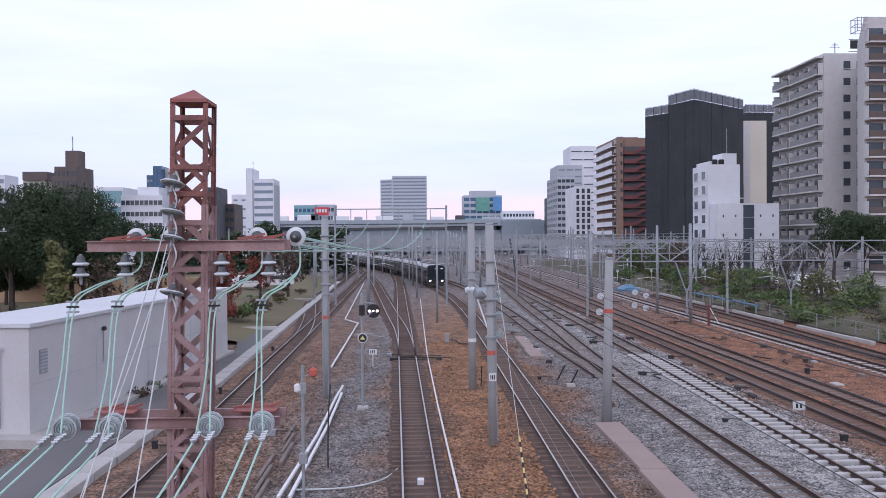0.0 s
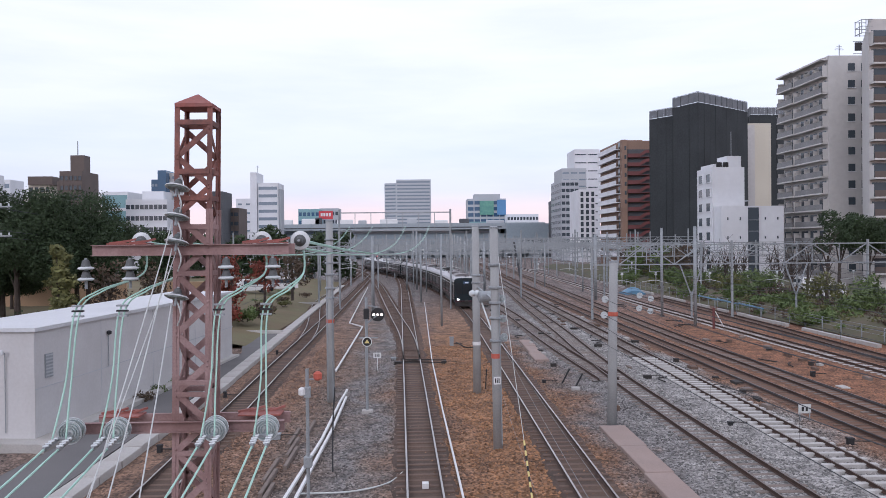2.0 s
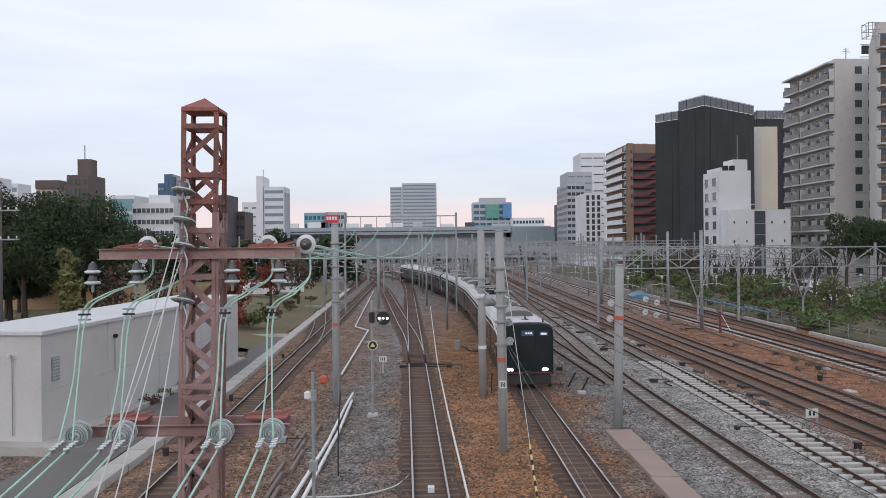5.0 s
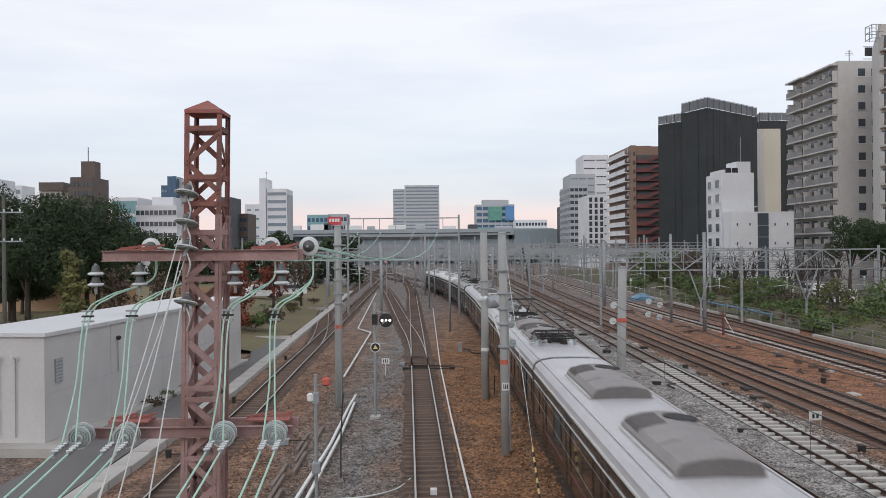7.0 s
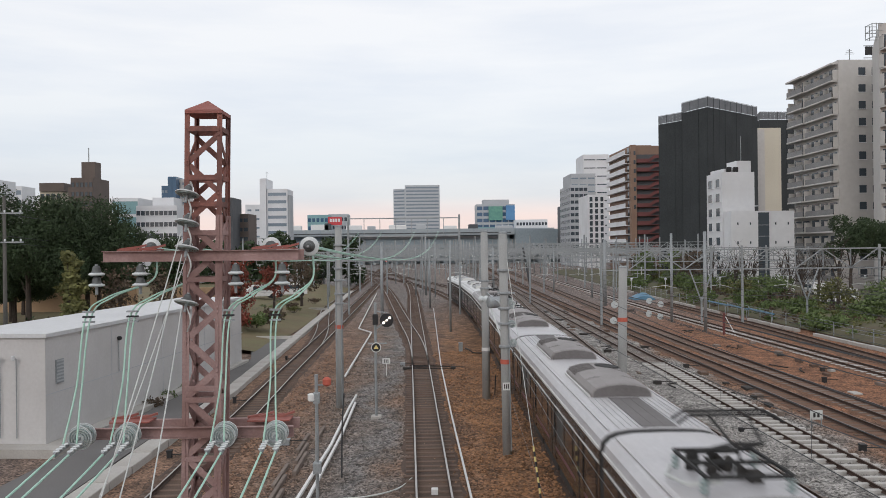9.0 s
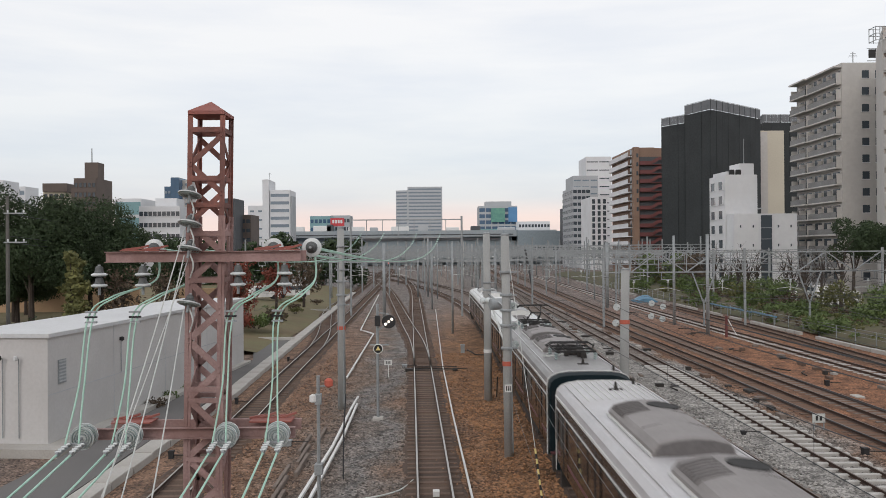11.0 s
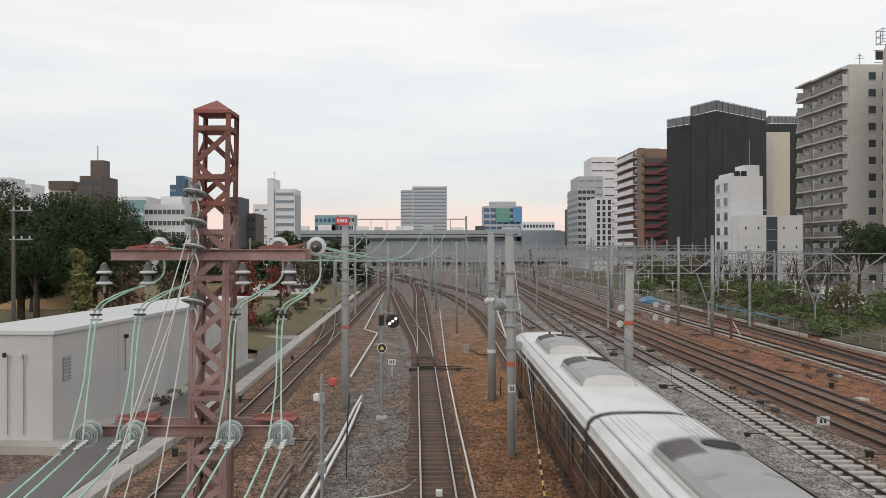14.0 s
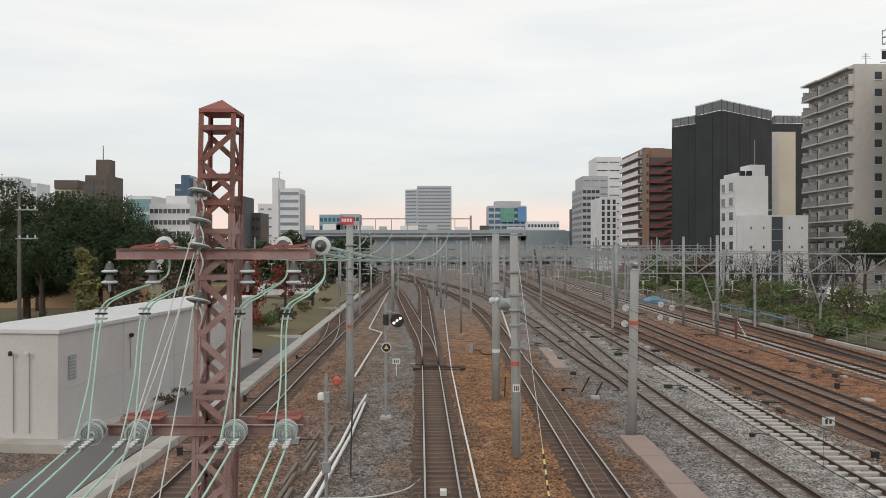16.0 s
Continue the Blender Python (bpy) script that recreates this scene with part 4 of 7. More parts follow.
# strings on the mast's side, with pale cables that run down towards the bridge
for k, z in enumerate((8.62, 8.22, 7.87, 7.12)):
    disc_insulator((leg_x(z) - MW / 2 + 0.06, MY - MW / 2 - 0.08, z + 0.2), (-0.12, -0.3, -1), 1, 0.165, label="grey disc insulator on the mast side")
    cable("link_cable", ((leg_x(z) - MW / 2 + 0.03, MY - MW / 2 - 0.1, z + 0.03), (leg_x(z) - MW / 2 + 0.12, MY - MW / 2 - 0.2, z - 0.16), (leg_x(z) - MW / 2 + 0.05, MY - MW / 2 - 0.12, z - 0.33)), 0.012, PALE_CABLE, "short pale cable link below an insulator", group="cable links")
for k, (za, bx) in enumerate(((8.2, -3.74), (7.85, -3.52), (7.1, -3.16))):
    a = Vector((leg_x(za) - MW / 2 - 0.02, MY - MW / 2 - 0.14, za))
    solid("pale_cable", Geo().tube(sag(a, (bx, 8.6, 4.9), 0.06, 10), 0.009, 6), PALE_CABLE, "pale grey cable running down from the mast", "cable", "pale cables")
    if k != 1:
        continue
    solid("pale_cable", Geo().tube(sag(a + Vector((0.04, 0.1, 0)), (bx - 0.35, 8.9, 4.9), 0.06, 10), 0.007, 6), PALE_CABLE, "thin pale cable running down from the mast", "cable", "pale cables")


def on_ground(across, down, z=-0.2):
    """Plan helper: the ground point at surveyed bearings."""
    d = 1390 * (EYE_Z - z) / (down - 441)
    return Vector(((across - 784) / 1390 * d, d, z))


# ---- flat white store building beside the tracks ----
STORE_WALL = material("pale_grey_panel_wall", (0.56, 0.55, 0.545), (0.50, 0.49, 0.485), 0.8, 0, 0.3, 8, 0.04, stain=(0.40, 0.385, 0.37), stain_scale=0.35, stain_amount=0.35)
STORE_ROOF = material("white_metal_roof", (0.62, 0.63, 0.64), (0.54, 0.55, 0.56), 0.6, 0.1, 0.3, 8, 0.03)


def store_building():
    b = thing("store_building", "long low store building with pale walls and white roof", "building")
    near, far = Vector((-15.85, 32.3)), Vector((-13.6, 56.0))
    d = (far - near).normalized()
    n = Vector((-d.y, d.x))
    w, top = 4.2, 4.42
    a, c = near + n * w, far + n * w
    part("wall", Geo().prism([tuple(near), tuple(far), tuple(c), tuple(a)], -0.3, top), STORE_WALL, b)
    roof = Geo()
    e = 0.12
    o = [near - d * e - n * e, far + d * e - n * e, c + d * e + n * e, a - d * e + n * e]
    roof.prism([tuple(p) for p in o], top, top + 0.16)
    part("roof", roof, STORE_ROOF, b, "white flat metal roof with thin edge")
    plinth = [near - d * 0.9 - n * 0.9, far + d * 0.5 - n * 0.35, c + n * 0.3, a - d * 0.9 + n * 0.3]
    part("plinth", Geo().prism([tuple(p) for p in plinth], -0.35, 0.06), CONCRETE, b, "concrete plinth")
    R = lambda s, z, o=0.0: Vector((near.x + d.x * s - n.x * o, near.y + d.y * s - n.y * o, z))
    part("wall_joint", Geo().beam(R(0, 2.05, 0.004), R(24, 2.05, 0.004), 0.02, 0.03), WALL_GREY, b)
    for s in (5.4, 11.0, 17.0):
        part("wall_joint", Geo().beam(R(s, 0.1, 0.004), R(s, top, 0.004), 0.02, 0.02), WALL_GREY, b)
    v = part("vent_panel", Geo().box(-0.28, -0.02, -0.5, 0.28, 0.05, 0.5), STEEL, b, "grey louvre panel", at=Matrix.Translation(R(1.0, 2.9, 0.03)) @ Matrix.Rotation(math.atan2(d.y, d.x), 4, "Z"))
    for k in range(7):
        part("louvre", Geo().box(-0.25, -0.035, -0.43 + k * 0.14, 0.25, -0.015, -0.37 + k * 0.14), WALL_GREY, v)
    for s, z in ((6.0, 3.6), (15.5, 3.35)):
        part("wall_lamp", Geo().lathe([(0.05, 0), (0.11, 0.05), (0.11, 0.16), (0.06, 0.2)], R(s, z, 0.1), (0, 0, 1), 10), BLACK, b)
        part("conduit", Geo().tube([R(s, z, 0.06), R(s, 2.1, 0.06)], 0.02, 6), STEEL, b)
    for s in (0.3, 1.0):
        p = Vector((near.x, near.y, 0)) + Vector((n.x, n.y, 0)) * (0.9 + s) - Vector((d.x, d.y, 0)) * 0.08
        part("vent_pipe", Geo().tube([p + Vector((0, 0, 0.3)), p + Vector((0, 0, 3.55)), p + Vector((-d.x * 0.2, -d.y * 0.2, 3.65))], 0.022, 8), STEEL, b)
        part("vent_hood", Geo().lathe([(0.04, 0), (0.08, 0.03), (0.08, 0.17), (0.05, 0.2)], p + Vector((-d.x * 0.2, -d.y * 0.2, 3.5)), (0, 0, 1), 10), STORE_ROOF if s < 0.5 else BLACK, b)


store_building()

# concrete duct lids beside track, cross path, grass bank
GRASS_GROUND = material("dry_grass_bank", (0.15, 0.155, 0.07), (0.13, 0.095, 0.055), 0.95, 0, 0.5, 9, 0.4, stain=(0.17, 0.12, 0.07), stain_scale=0.25, stain_amount=0.7, space="Object")
ASPHALT = material("grey_asphalt", (0.155, 0.15, 0.148), (0.11, 0.107, 0.105), 0.95, 0, 0.4, 30, 0.2, stain=(0.16, 0.15, 0.145), stain_scale=0.3)
PINK_SLAB = material("pinkish_concrete_lid", (0.35, 0.265, 0.23), (0.29, 0.22, 0.19), 0.9, 0, 0.7, 20, 0.1, stain=(0.27, 0.22, 0.2))
duct = thing("cable_duct", "pale concrete cable duct with lids beside the track", "cable duct")
lid = Geo().chamfer_box(-0.40, -0.97, -0.35, 0.40, 0.97, 0.02, 0.02).mesh("lid")
y = 20.0
while y < 150:
    x = -11.5 - 0.035 * max(0, y - 44)
    part("lid", lid, CONCRETE, duct, at=Matrix.Translation((x + random.uniform(-0.02, 0.02), y, random.uniform(-0.015, 0.01))) @ Matrix.Rotation(random.uniform(-0.006, 0.006) + (0.035 if y > 44 else 0), 4, "Z"))
    y += 2.0
lane = Geo().prism([(-15.2, 20), (-12.1, 20), (-12.2, 66), (-13.0, 72), (-16.5, 72), (-13.4, 58)], -0.4, -0.1)
solid("lane", lane, ASPHALT, "grey asphalt lane beside the store building", "road", kind="structure")
bank = Geo()
BX, BY = [-13.2 - 1.6 * i for i in range(30)], [62 + 4.0 * j for j in range(26)]
bank.add([(x - 0.00022 * max(0, y - 36) ** 2, y, -0.22 + 1.5 * min(1, (-13.2 - x) / 9.0) + 0.12 * noise.noise(Vector((x * 0.4, y * 0.4, 3)))) for y in BY for x in BX], [(j * 30 + i, (j + 1) * 30 + i, (j + 1) * 30 + i + 1, j * 30 + i + 1)[::-1] for j in range(25) for i in range(29)])
solid("grass_bank", bank, GRASS_GROUND, "dry grassy bank rising from the tracks", "ground", kind="structure", smooth=True)
for a, b in (((-20.0, 70.5), (-12.6, 70.5)), ((-20.0, 70.5), (-18.0, 60)), ((-19.0, 104), (-13.8, 104))):
    solid("kerb", Geo().beam((*a, 0.02), (*b, 0.02), 0.35, 0.3), CONCRETE, "pale concrete kerb along the grass bank", "kerb", "kerbs")

for x0, x1, ys in ((7.62, 8.72, (20.0, 23.4, 26.9, 30.5, 34.0)), (7.3, 8.3, (53.0, 56.6, 60.2, 64.0))):
    for ya, yb in zip(ys, ys[1:]):
        solid("ground_slab", Geo().chamfer_box(x0 + random.uniform(-0.1, 0.1) + 0.012 * (ya - 27), ya + 0.06, -0.42, x1 + random.uniform(-0.1, 0.1) + 0.012 * (ya - 27), yb - 0.06, -0.13 + random.uniform(-0.015, 0.015), 0.02), PINK_SLAB, "pinkish concrete slab lying on grey ballast", "slab", "ground slabs")


def white_duct(points, w=0.1):
    g = thing("pipe_duct", "white pipe duct laid on the ballast", "pipe", "white ducts")
    for a, b in zip(points, points[1:]):
        part("pipe", Geo().beam(a, b, w, min(w, 0.12)), WHITE_PAINT, g)


z = Vector((0, 0, 0.06))
white_duct([on_ground(532, 900) + z, on_ground(602, 790) + z, on_ground(636, 722) + z, on_ground(648, 708) + z * 4])
white_duct([on_ground(552, 900) + z, on_ground(622, 770) + z, on_ground(646, 715) + z])
white_duct([on_ground(628, 668) + z, on_ground(676, 590) + z, on_ground(653, 583) + z, on_ground(686, 520) + z])
white_duct([on_ground(786, 548) + z, on_ground(798, 650) + z, on_ground(816, 740) + z, on_ground(848, 882) + z, on_ground(858, 930) + z], 0.07)


# ---- poles ----
def pole(x, y, top, r, label, mat=CONCRETE_POLE, bands=(), extras=None, lean=(0, 0), group="line poles"):
    p = thing("line_pole", label, "pole", group, at=Matrix.Translation((x, y, GROUND_Z - 0.1)) @ Matrix.Rotation(lean[0], 4, "Y"))
    h = top - GROUND_Z + 0.1
    part("shaft", Geo().tube([(0, 0, 0), (0, 0, h * 0.5), (0, 0, h)], r, 14, r * 0.86), mat, p, smooth=True)
    part("cap", Geo().lathe([(r * 0.9, -0.02), (r * 0.9, 0.04), (r * 0.5, 0.07)], (0, 0, h), (0, 0, 1), 12), STEEL, p)
    for z, m in bands:
        part("band", Geo().lathe([(r * 1.03, -0.09), (r * 1.03, 0.09)], (0, 0, z + 0.3), (0, 0, 1), 14), m, p, "painted band round the pole")
    return p


p1 = pole(-4.82, 40.6, 9.05, 0.21, "grey concrete line pole with red band and clamps", bands=((3.9, RED_BAND),))
p2 = pole(2.88, 42.5, 8.75, 0.22, "grey concrete line pole with white band", bands=((2.4, WHITE_PAINT),), lean=(-0.004, 0))
p3 = pole(2.9, 30.9, 8.45, 0.19, "grey concrete line pole with red band and number plate", bands=((3.4, RED_BAND),), lean=(-0.012, 0))
p4 = pole(8.32, 34.6, 6.95, 0.21, "short grey concrete pole with red band", bands=((4.65, RED_BAND),), lean=(0.018, 0))
for p, zs in ((p1, (8.4, 7.2, 6.6, 5.9, 5.4)), (p3, (7.3, 6.4, 5.8, 5.2, 4.3)), (p2, (6.4, 6.0))):
    for k, zc in enumerate(zs):
        part("clamp", Geo().lathe([(0.235, -0.05), (0.25, -0.03), (0.25, 0.03), (0.235, 0.05)], (0, 0, zc), (0, 0, 1), 12).beam((0.2, -0.05, zc), (0.42, -0.12, zc), 0.06), STEEL, p)
part("number_plate", Geo().box(-0.14, -0.215, 2.6, 0.14, -0.2, 2.9), WHITE_PAINT, p3, "white plate with grey bars")
for q in range(3):
    part("plate_bar", Geo().box(-0.09 + 0.07 * q, -0.222, 2.66, -0.05 + 0.07 * q, -0.215, 2.84), BLACK, p3)
for dx in (-0.13, 0.13):
    part("conduit", Geo().tube([(dx, -0.16, 0.2), (dx, -0.16, 8.0)], 0.035, 6), STEEL, p1)
part("conduit", Geo().tube([(0.15, -0.14, 0.2), (0.15, -0.14, 6.2)], 0.03, 6), STEEL, p3)
mid = [(816, 588, 428, 0.11), (780, 545, 448, 0.12), (1091, 546, 430, 0.24), (1085, 560, 446, 0.12), (1210, 576, 420, 0.15), (1270, 593, 418, 0.17), (695, 566, 430, 0.19), (858, 520, 440, 0.14), (892, 530, 440, 0.14), (1068, 530, 452, 0.13), (1000, 522, 446, 0.14), (755, 525, 440, 0.16)]
for ax, base, top, r in mid:
    g = on_ground(ax, base)
    pole(g.x, g.y, EYE_Z - (top - 441) / 1390 * g.y, r, "slim grey steel catenary pole on the ballast", STEEL, group="catenary poles")

# transformer and insulators between the two near poles
tr = thing("pole_transformer", "grey cylinder mounted between two line poles", "transformer", at=Matrix.Translation((2.95, 36.5, 5.35)))
part("tank", Geo().lathe([(0.2, -0.5), (0.27, -0.46), (0.27, 0.46), (0.2, 0.5)], (0.1, 0, 0), (1, 0.3, 0), 18), STEEL, tr)
part("bracket", Geo().beam((0, -5.5, 0.1), (0, 5.9, 0.1), 0.07), STEEL, tr)
for dx in (-0.45, -0.22):
    part("bushing", Geo().lathe([(0.05, -0.15), (0.14, -0.05), (0.16, 0.05), (0.06, 0.15)], (dx - 0.2, 0.6, 0.12), (0.3, -1, 0), 14), PORCELAIN, tr)
part("guy_strut", Geo().tube([(-0.3, 0.5, 0.0), (0.05, -3.2, -1.55)], 0.04, 6), PALE_CABLE, tr)
for a, d in (((922, 542), 31.5), ((923, 577), 31.5), ((925, 610), 31.2)):
    disc_insulator(spot(*a, d), (0.2, -1, 0.05), 1, 0.16, group="insulators on the pole", label="grey porcelain disc insulator on the line pole")
for ax, dn, d in ((1107, 545, 33.5), (1105, 573, 33.5), (1169, 539, 39), (1189, 545, 39), (1168, 562, 39), (1188, 567, 39)):
    o = spot(ax, dn, d)
    disc_insulator(o, (-0.1, -1, 0.02), 1, 0.15, group="strain insulators over the tracks", label="white disc strain insulator on a wire", face=PORCELAIN)
    solid("span_wire", Geo().tube(sag(o, o + Vector((6.5, 62, 0.9)), 0.8, 16), 0.012, 4).tube(sag(o + Vector((0, -0.3, 0)), o + Vector((6.0 if ax > 1150 else 3.0, -26, -1.2)), 0.3, 10), 0.012, 4), DARK_WIRE, "thin dark span wire held by an insulator", "wire", "span wires")

# guy with striped guard
guy = thing("guy_wire", "guy wire with yellow and black striped guard", "guy wire")
ga, gb = Vector((3.28, 23.6, -0.25)), Vector((2.95, 30.8, 7.4))
part("wire", Geo().tube([ga, gb], 0.012, 5), PALE_CABLE, guy)
for k in range(12):
    u0, u1 = 0.02 + k * 0.017, 0.02 + (k + 1) * 0.017
    part("stripe", Geo().tube([ga.lerp(gb, u0), ga.lerp(gb, u1)], 0.033, 8), YELLOW if k % 2 else BLACK, guy)
for s0, s1 in (((918, 606, 30.6), (1112, 900, 16.0)), ((912, 600, 30.6), (1075, 900, 15.0)), ((909, 668, 30.6), (985, 900, 24.5))):
    solid("stay_wire", Geo().tube(sag(spot(*s0), spot(*s1), 0.1, 8), 0.004, 5), STEEL, "pale stay wire leading down from the pole", "wire", "stay wires")

# ---- signal post ----
SIGNAL_RED = material("signal_white_lamp", (0.9, 0.9, 0.85), None, 0.2, emit=((1.0, 0.86, 0.76), 2.2), bump=0)
sig = thing("signal_post", "slim grey signal post with round shunting signal and signs", "railway signal", at=Matrix.Translation((-2.76, 37.9, -0.3)))
part("post", Geo().tube([(0, 0, 0), (0, 0, 5.6)], 0.07, 10), STEEL, sig)
part("base", Geo().chamfer_box(-0.25, -0.25, -0.1, 0.25, 0.25, 0.16, 0.03), CONCRETE, sig)
part("bracket", Geo().beam((0, 0, 4.3), (0.55, -0.1, 4.75), 0.07), STEEL, sig)
part("bracket", Geo().beam((0, 0, 5.2), (0.55, 0, 5.1), 0.06), STEEL, sig)
part("foot_bar", Geo().box(-0.35, -0.03, 3.6, 0.55, 0.03, 3.66), STEEL, sig)
disc = part("signal_disc", Geo().lathe([(0.33, 0), (0.33, 0.03), (0.3, 0.05), (0.05, 0.05)], (0.55, -0.05, 4.75), (0, -1, 0), 24), BLACK, sig, "round black signal face")
LAMP_BAR = part("lamp_row", Geo().lathe([(0.065, 0), (0.055, 0.03), (0.02, 0.05)], (-0.19, 0, 0), (0, -1, 0), 12).lathe([(0.065, 0), (0.055, 0.03), (0.02, 0.05)], (0.19, 0, 0), (0, -1, 0), 12).lathe([(0.055, 0), (0.045, 0.03), (0.02, 0.05)], (0, 0, 0), (0, -1, 0), 12), SIGNAL_RED, sig, "row of lit white signal lamps", at=Matrix.Translation((0.55, -0.11, 4.75)))
plate = part("round_sign", Geo().lathe([(0.24, 0), (0.24, 0.02), (0.02, 0.021)], (0.03, -0.08, 3.45), (0, -1, 0), 22), WHITE_PAINT, sig, "round sign with a triangle")
part("sign_face", Geo().lathe([(0.2, 0), (0.2, 0.01), (0.02, 0.011)], (0.03, -0.101, 3.45), (0, -1, 0), 22), BLACK, plate)
part("triangle", Geo().add([(0.03 - 0.12, -0.118, 3.38), (0.03 + 0.12, -0.118, 3.38), (0.03, -0.118, 3.58), (0.03 - 0.12, -0.113, 3.38), (0.03 + 0.12, -0.113, 3.38), (0.03, -0.113, 3.58)], [(0, 1, 2), (5, 4, 3), (0, 3, 4, 1), (1, 4, 5, 2), (2, 5, 3, 0)]), YELLOW, plate)
part("relay_box", Geo().chamfer_box(-0.12, -0.2, 4.55, 0.14, 0.05, 5.05, 0.03), BLACK, sig)
sg = thing("number_sign", "small white number sign on a stake beside the rails", "sign", at=Matrix.Translation((-3.0, 50.5, -0.25)))
part("stake", Geo().beam((0, 0, 0), (0, 0, 1.0), 0.05), WHITE_PAINT, sg)
part("plate", Geo().box(-0.25, -0.03, 0.75, 0.25, -0.01, 1.1), WHITE_PAINT, sg)
for q in range(3):
    part("bar", Geo().box(-0.16 + 0.12 * q, -0.04, 0.82, -0.1 + 0.12 * q, -0.031, 1.03), BLACK, sg)
# slim post with lamp boxes and a dark cable
sp = thing("slim_post", "slim steel post with small boxes and a red lamp", "post", at=Matrix.Translation((-3.27, 22.0, -0.3)))
part("post", Geo().tube([(0, 0, 0), (0, 0, 4.7)], 0.05, 8), STEEL, sp)
for zc, s in ((1.95, 0.11), (3.9, 0.09)):
    part("box", Geo().chamfer_box(-s, -s, zc, s, s, zc + 0.3, 0.02), STEEL, sp)
part("lamp", Geo().lathe([(0.04, 0), (0.12, 0.05), (0.12, 0.2), (0.05, 0.26)], (0.28, 0.1, 4.35), (0, 0, 1), 12), RED_BAND, sp, "orange-red lamp")
part("white_lamp", Geo().lathe([(0.04, 0), (0.1, 0.04), (0.1, 0.2), (0.04, 0.24)], (-0.14, -0.05, 3.95), (0, 0, 1), 12), WHITE_PAINT, sp)
part("lamp_arm", Geo().beam((0, 0, 4.4), (0.28, 0.1, 4.4), 0.04), STEEL, sp)
cable("dark_cable", (spot(626, 696, 30), spot(622, 760, 29), spot(621, 850, 28), spot(628, 872, 27.5)), 0.028, BLACK, "black cable hanging beside the pole", group="loose cables")
cable("ground_cable", (on_ground(560, 883), on_ground(650, 881), on_ground(715, 868), on_ground(745, 848)), 0.03, PALE_CABLE, "pale cable across the ballast to the rail", group="loose cables")
solid("rail_marker", Geo().chamfer_box(-0.1, 25.6, -0.16, 0.12, 25.85, 0.02, 0.02), WHITE_PAINT, "small white marker block between the rails", "marker")
for ax, dn in ((1040, 672), (1063, 682)):
    g = on_ground(ax, dn + 20)
    solid("stake", Geo().beam(g + Vector((-0.35, 0, -0.1)), g + Vector((0.12, 0.1, 0.75)), 0.07), BLACK, "leaning dark wooden stake in the ballast", "stake", "stakes")
for ax, dn in ((893, 700), (907, 735)):
    g = on_ground(ax, dn)
    solid("stake", Geo().beam(g + Vector((0, 0, -0.1)), g + Vector((0.06, 0.1, 1.0)), 0.06), BLACK, "thin dark stake beside the line pole", "stake", "stakes")


# ---- buildings along the right of the railway ----
def balconies(b, a, d, out, length, z0, floors, fh, depth, mat, rail_mat, clutter=True, rail_h=1.1):
    """Balcony slabs with parapet rails along a facade: from a, in direction d, projecting along out."""
    a, d, out = Vector((*a, 0)), Vector((*d, 0)).normalized(), Vector((*out, 0)).normalized()
    rot = Matrix(((d.x, out.x, 0, 0), (d.y, out.y, 0, 0), (0, 0, 1, 0), (0, 0, 0, 1)))
    slab = Geo().chamfer_box(0, -0.05, -0.13, length, depth + 0.06, 0.13, 0.04).mesh("balcony_slab")
    slab.materials.append(mat)
    rail = Geo().box(0.05, depth - 0.1, 0.12, length - 0.05, depth - 0.02, rail_h).mesh("balustrade")
    rail.materials.append(rail_mat)
    wall_mesh = Geo().box(-0.05, -0.05, 0.12, 0.05, depth * 0.8, 2.0).mesh("divider")
    wall_mesh.materials.append(mat)
    pane = Geo().box(-1.25, -0.02, 0.15, 1.25, 0.04, 2.35).mesh("balcony_window")
    pane.materials.append(PANE)
    for k in range(floors):
        at = Matrix.Translation(a + Vector((0, 0, z0 + fh * k))) @ rot
        sl = part("balcony", slab, mat, b, at=at)
        part("balustrade", rail, rail_mat, sl)
        n = max(1, round(length / 3.4))
        for q in range(n):
            part("balcony_window", pane, PANE, sl, at=Matrix.Translation((length * (q + 0.5) / n, 0, 0)))
        if clutter:
            for q in range(n + 1):
                part("divider", wall_mesh, mat, sl, at=Matrix.Translation((length * q / n, 0, 0)))


RAIL_GREY = material("balcony_rail_panel", (0.27, 0.27, 0.27), (0.19, 0.19, 0.19), 0.7, 0.1, 0.3, 5, 0.03)
NET_RAIL = material("pale_scaffold_fence", (0.19, 0.205, 0.22), (0.13, 0.14, 0.15), 0.8, 0, 0.5, 6, 0.05)


def antenna(x, y, z, h):
    g = Geo().tube([(x, y, z), (x, y, z + h)], 0.09, 5)
    for k in range(3):
        g.beam((x - 0.9 + 0.2 * k, y, z + h * (0.7 + 0.1 * k)), (x + 0.9 - 0.2 * k, y, z + h * (0.7 + 0.1 * k)), 0.06)
    return g


apt = facade_building("apartment_tower", "tall pale grey apartment tower with stacked balconies", (72.9, 139), (26, 0), (0, 17.4), 40.1, WALL_PALE, PANE, 13, 4, 2, "", ground_floor=2.4)
balconies(apt, (72.9, 139.3), (0, 1), (-1, 0), 10.3, 1.0, 13, 3.0, 1.15, WALL_PALE, RAIL_GREY)
balconies(apt, (72.9, 149.9), (0, 1), (-1, 0), 6.4, 1.0, 13, 3.0, 1.5, WALL_PALE, RAIL_GREY)
part("roof_slab", Geo().box(71.6, 139.1, 39.9, 72.88, 149.6, 40.2).box(71.25, 149.8, 39.9, 72.88, 156.4, 40.2), WALL_PALE, apt)
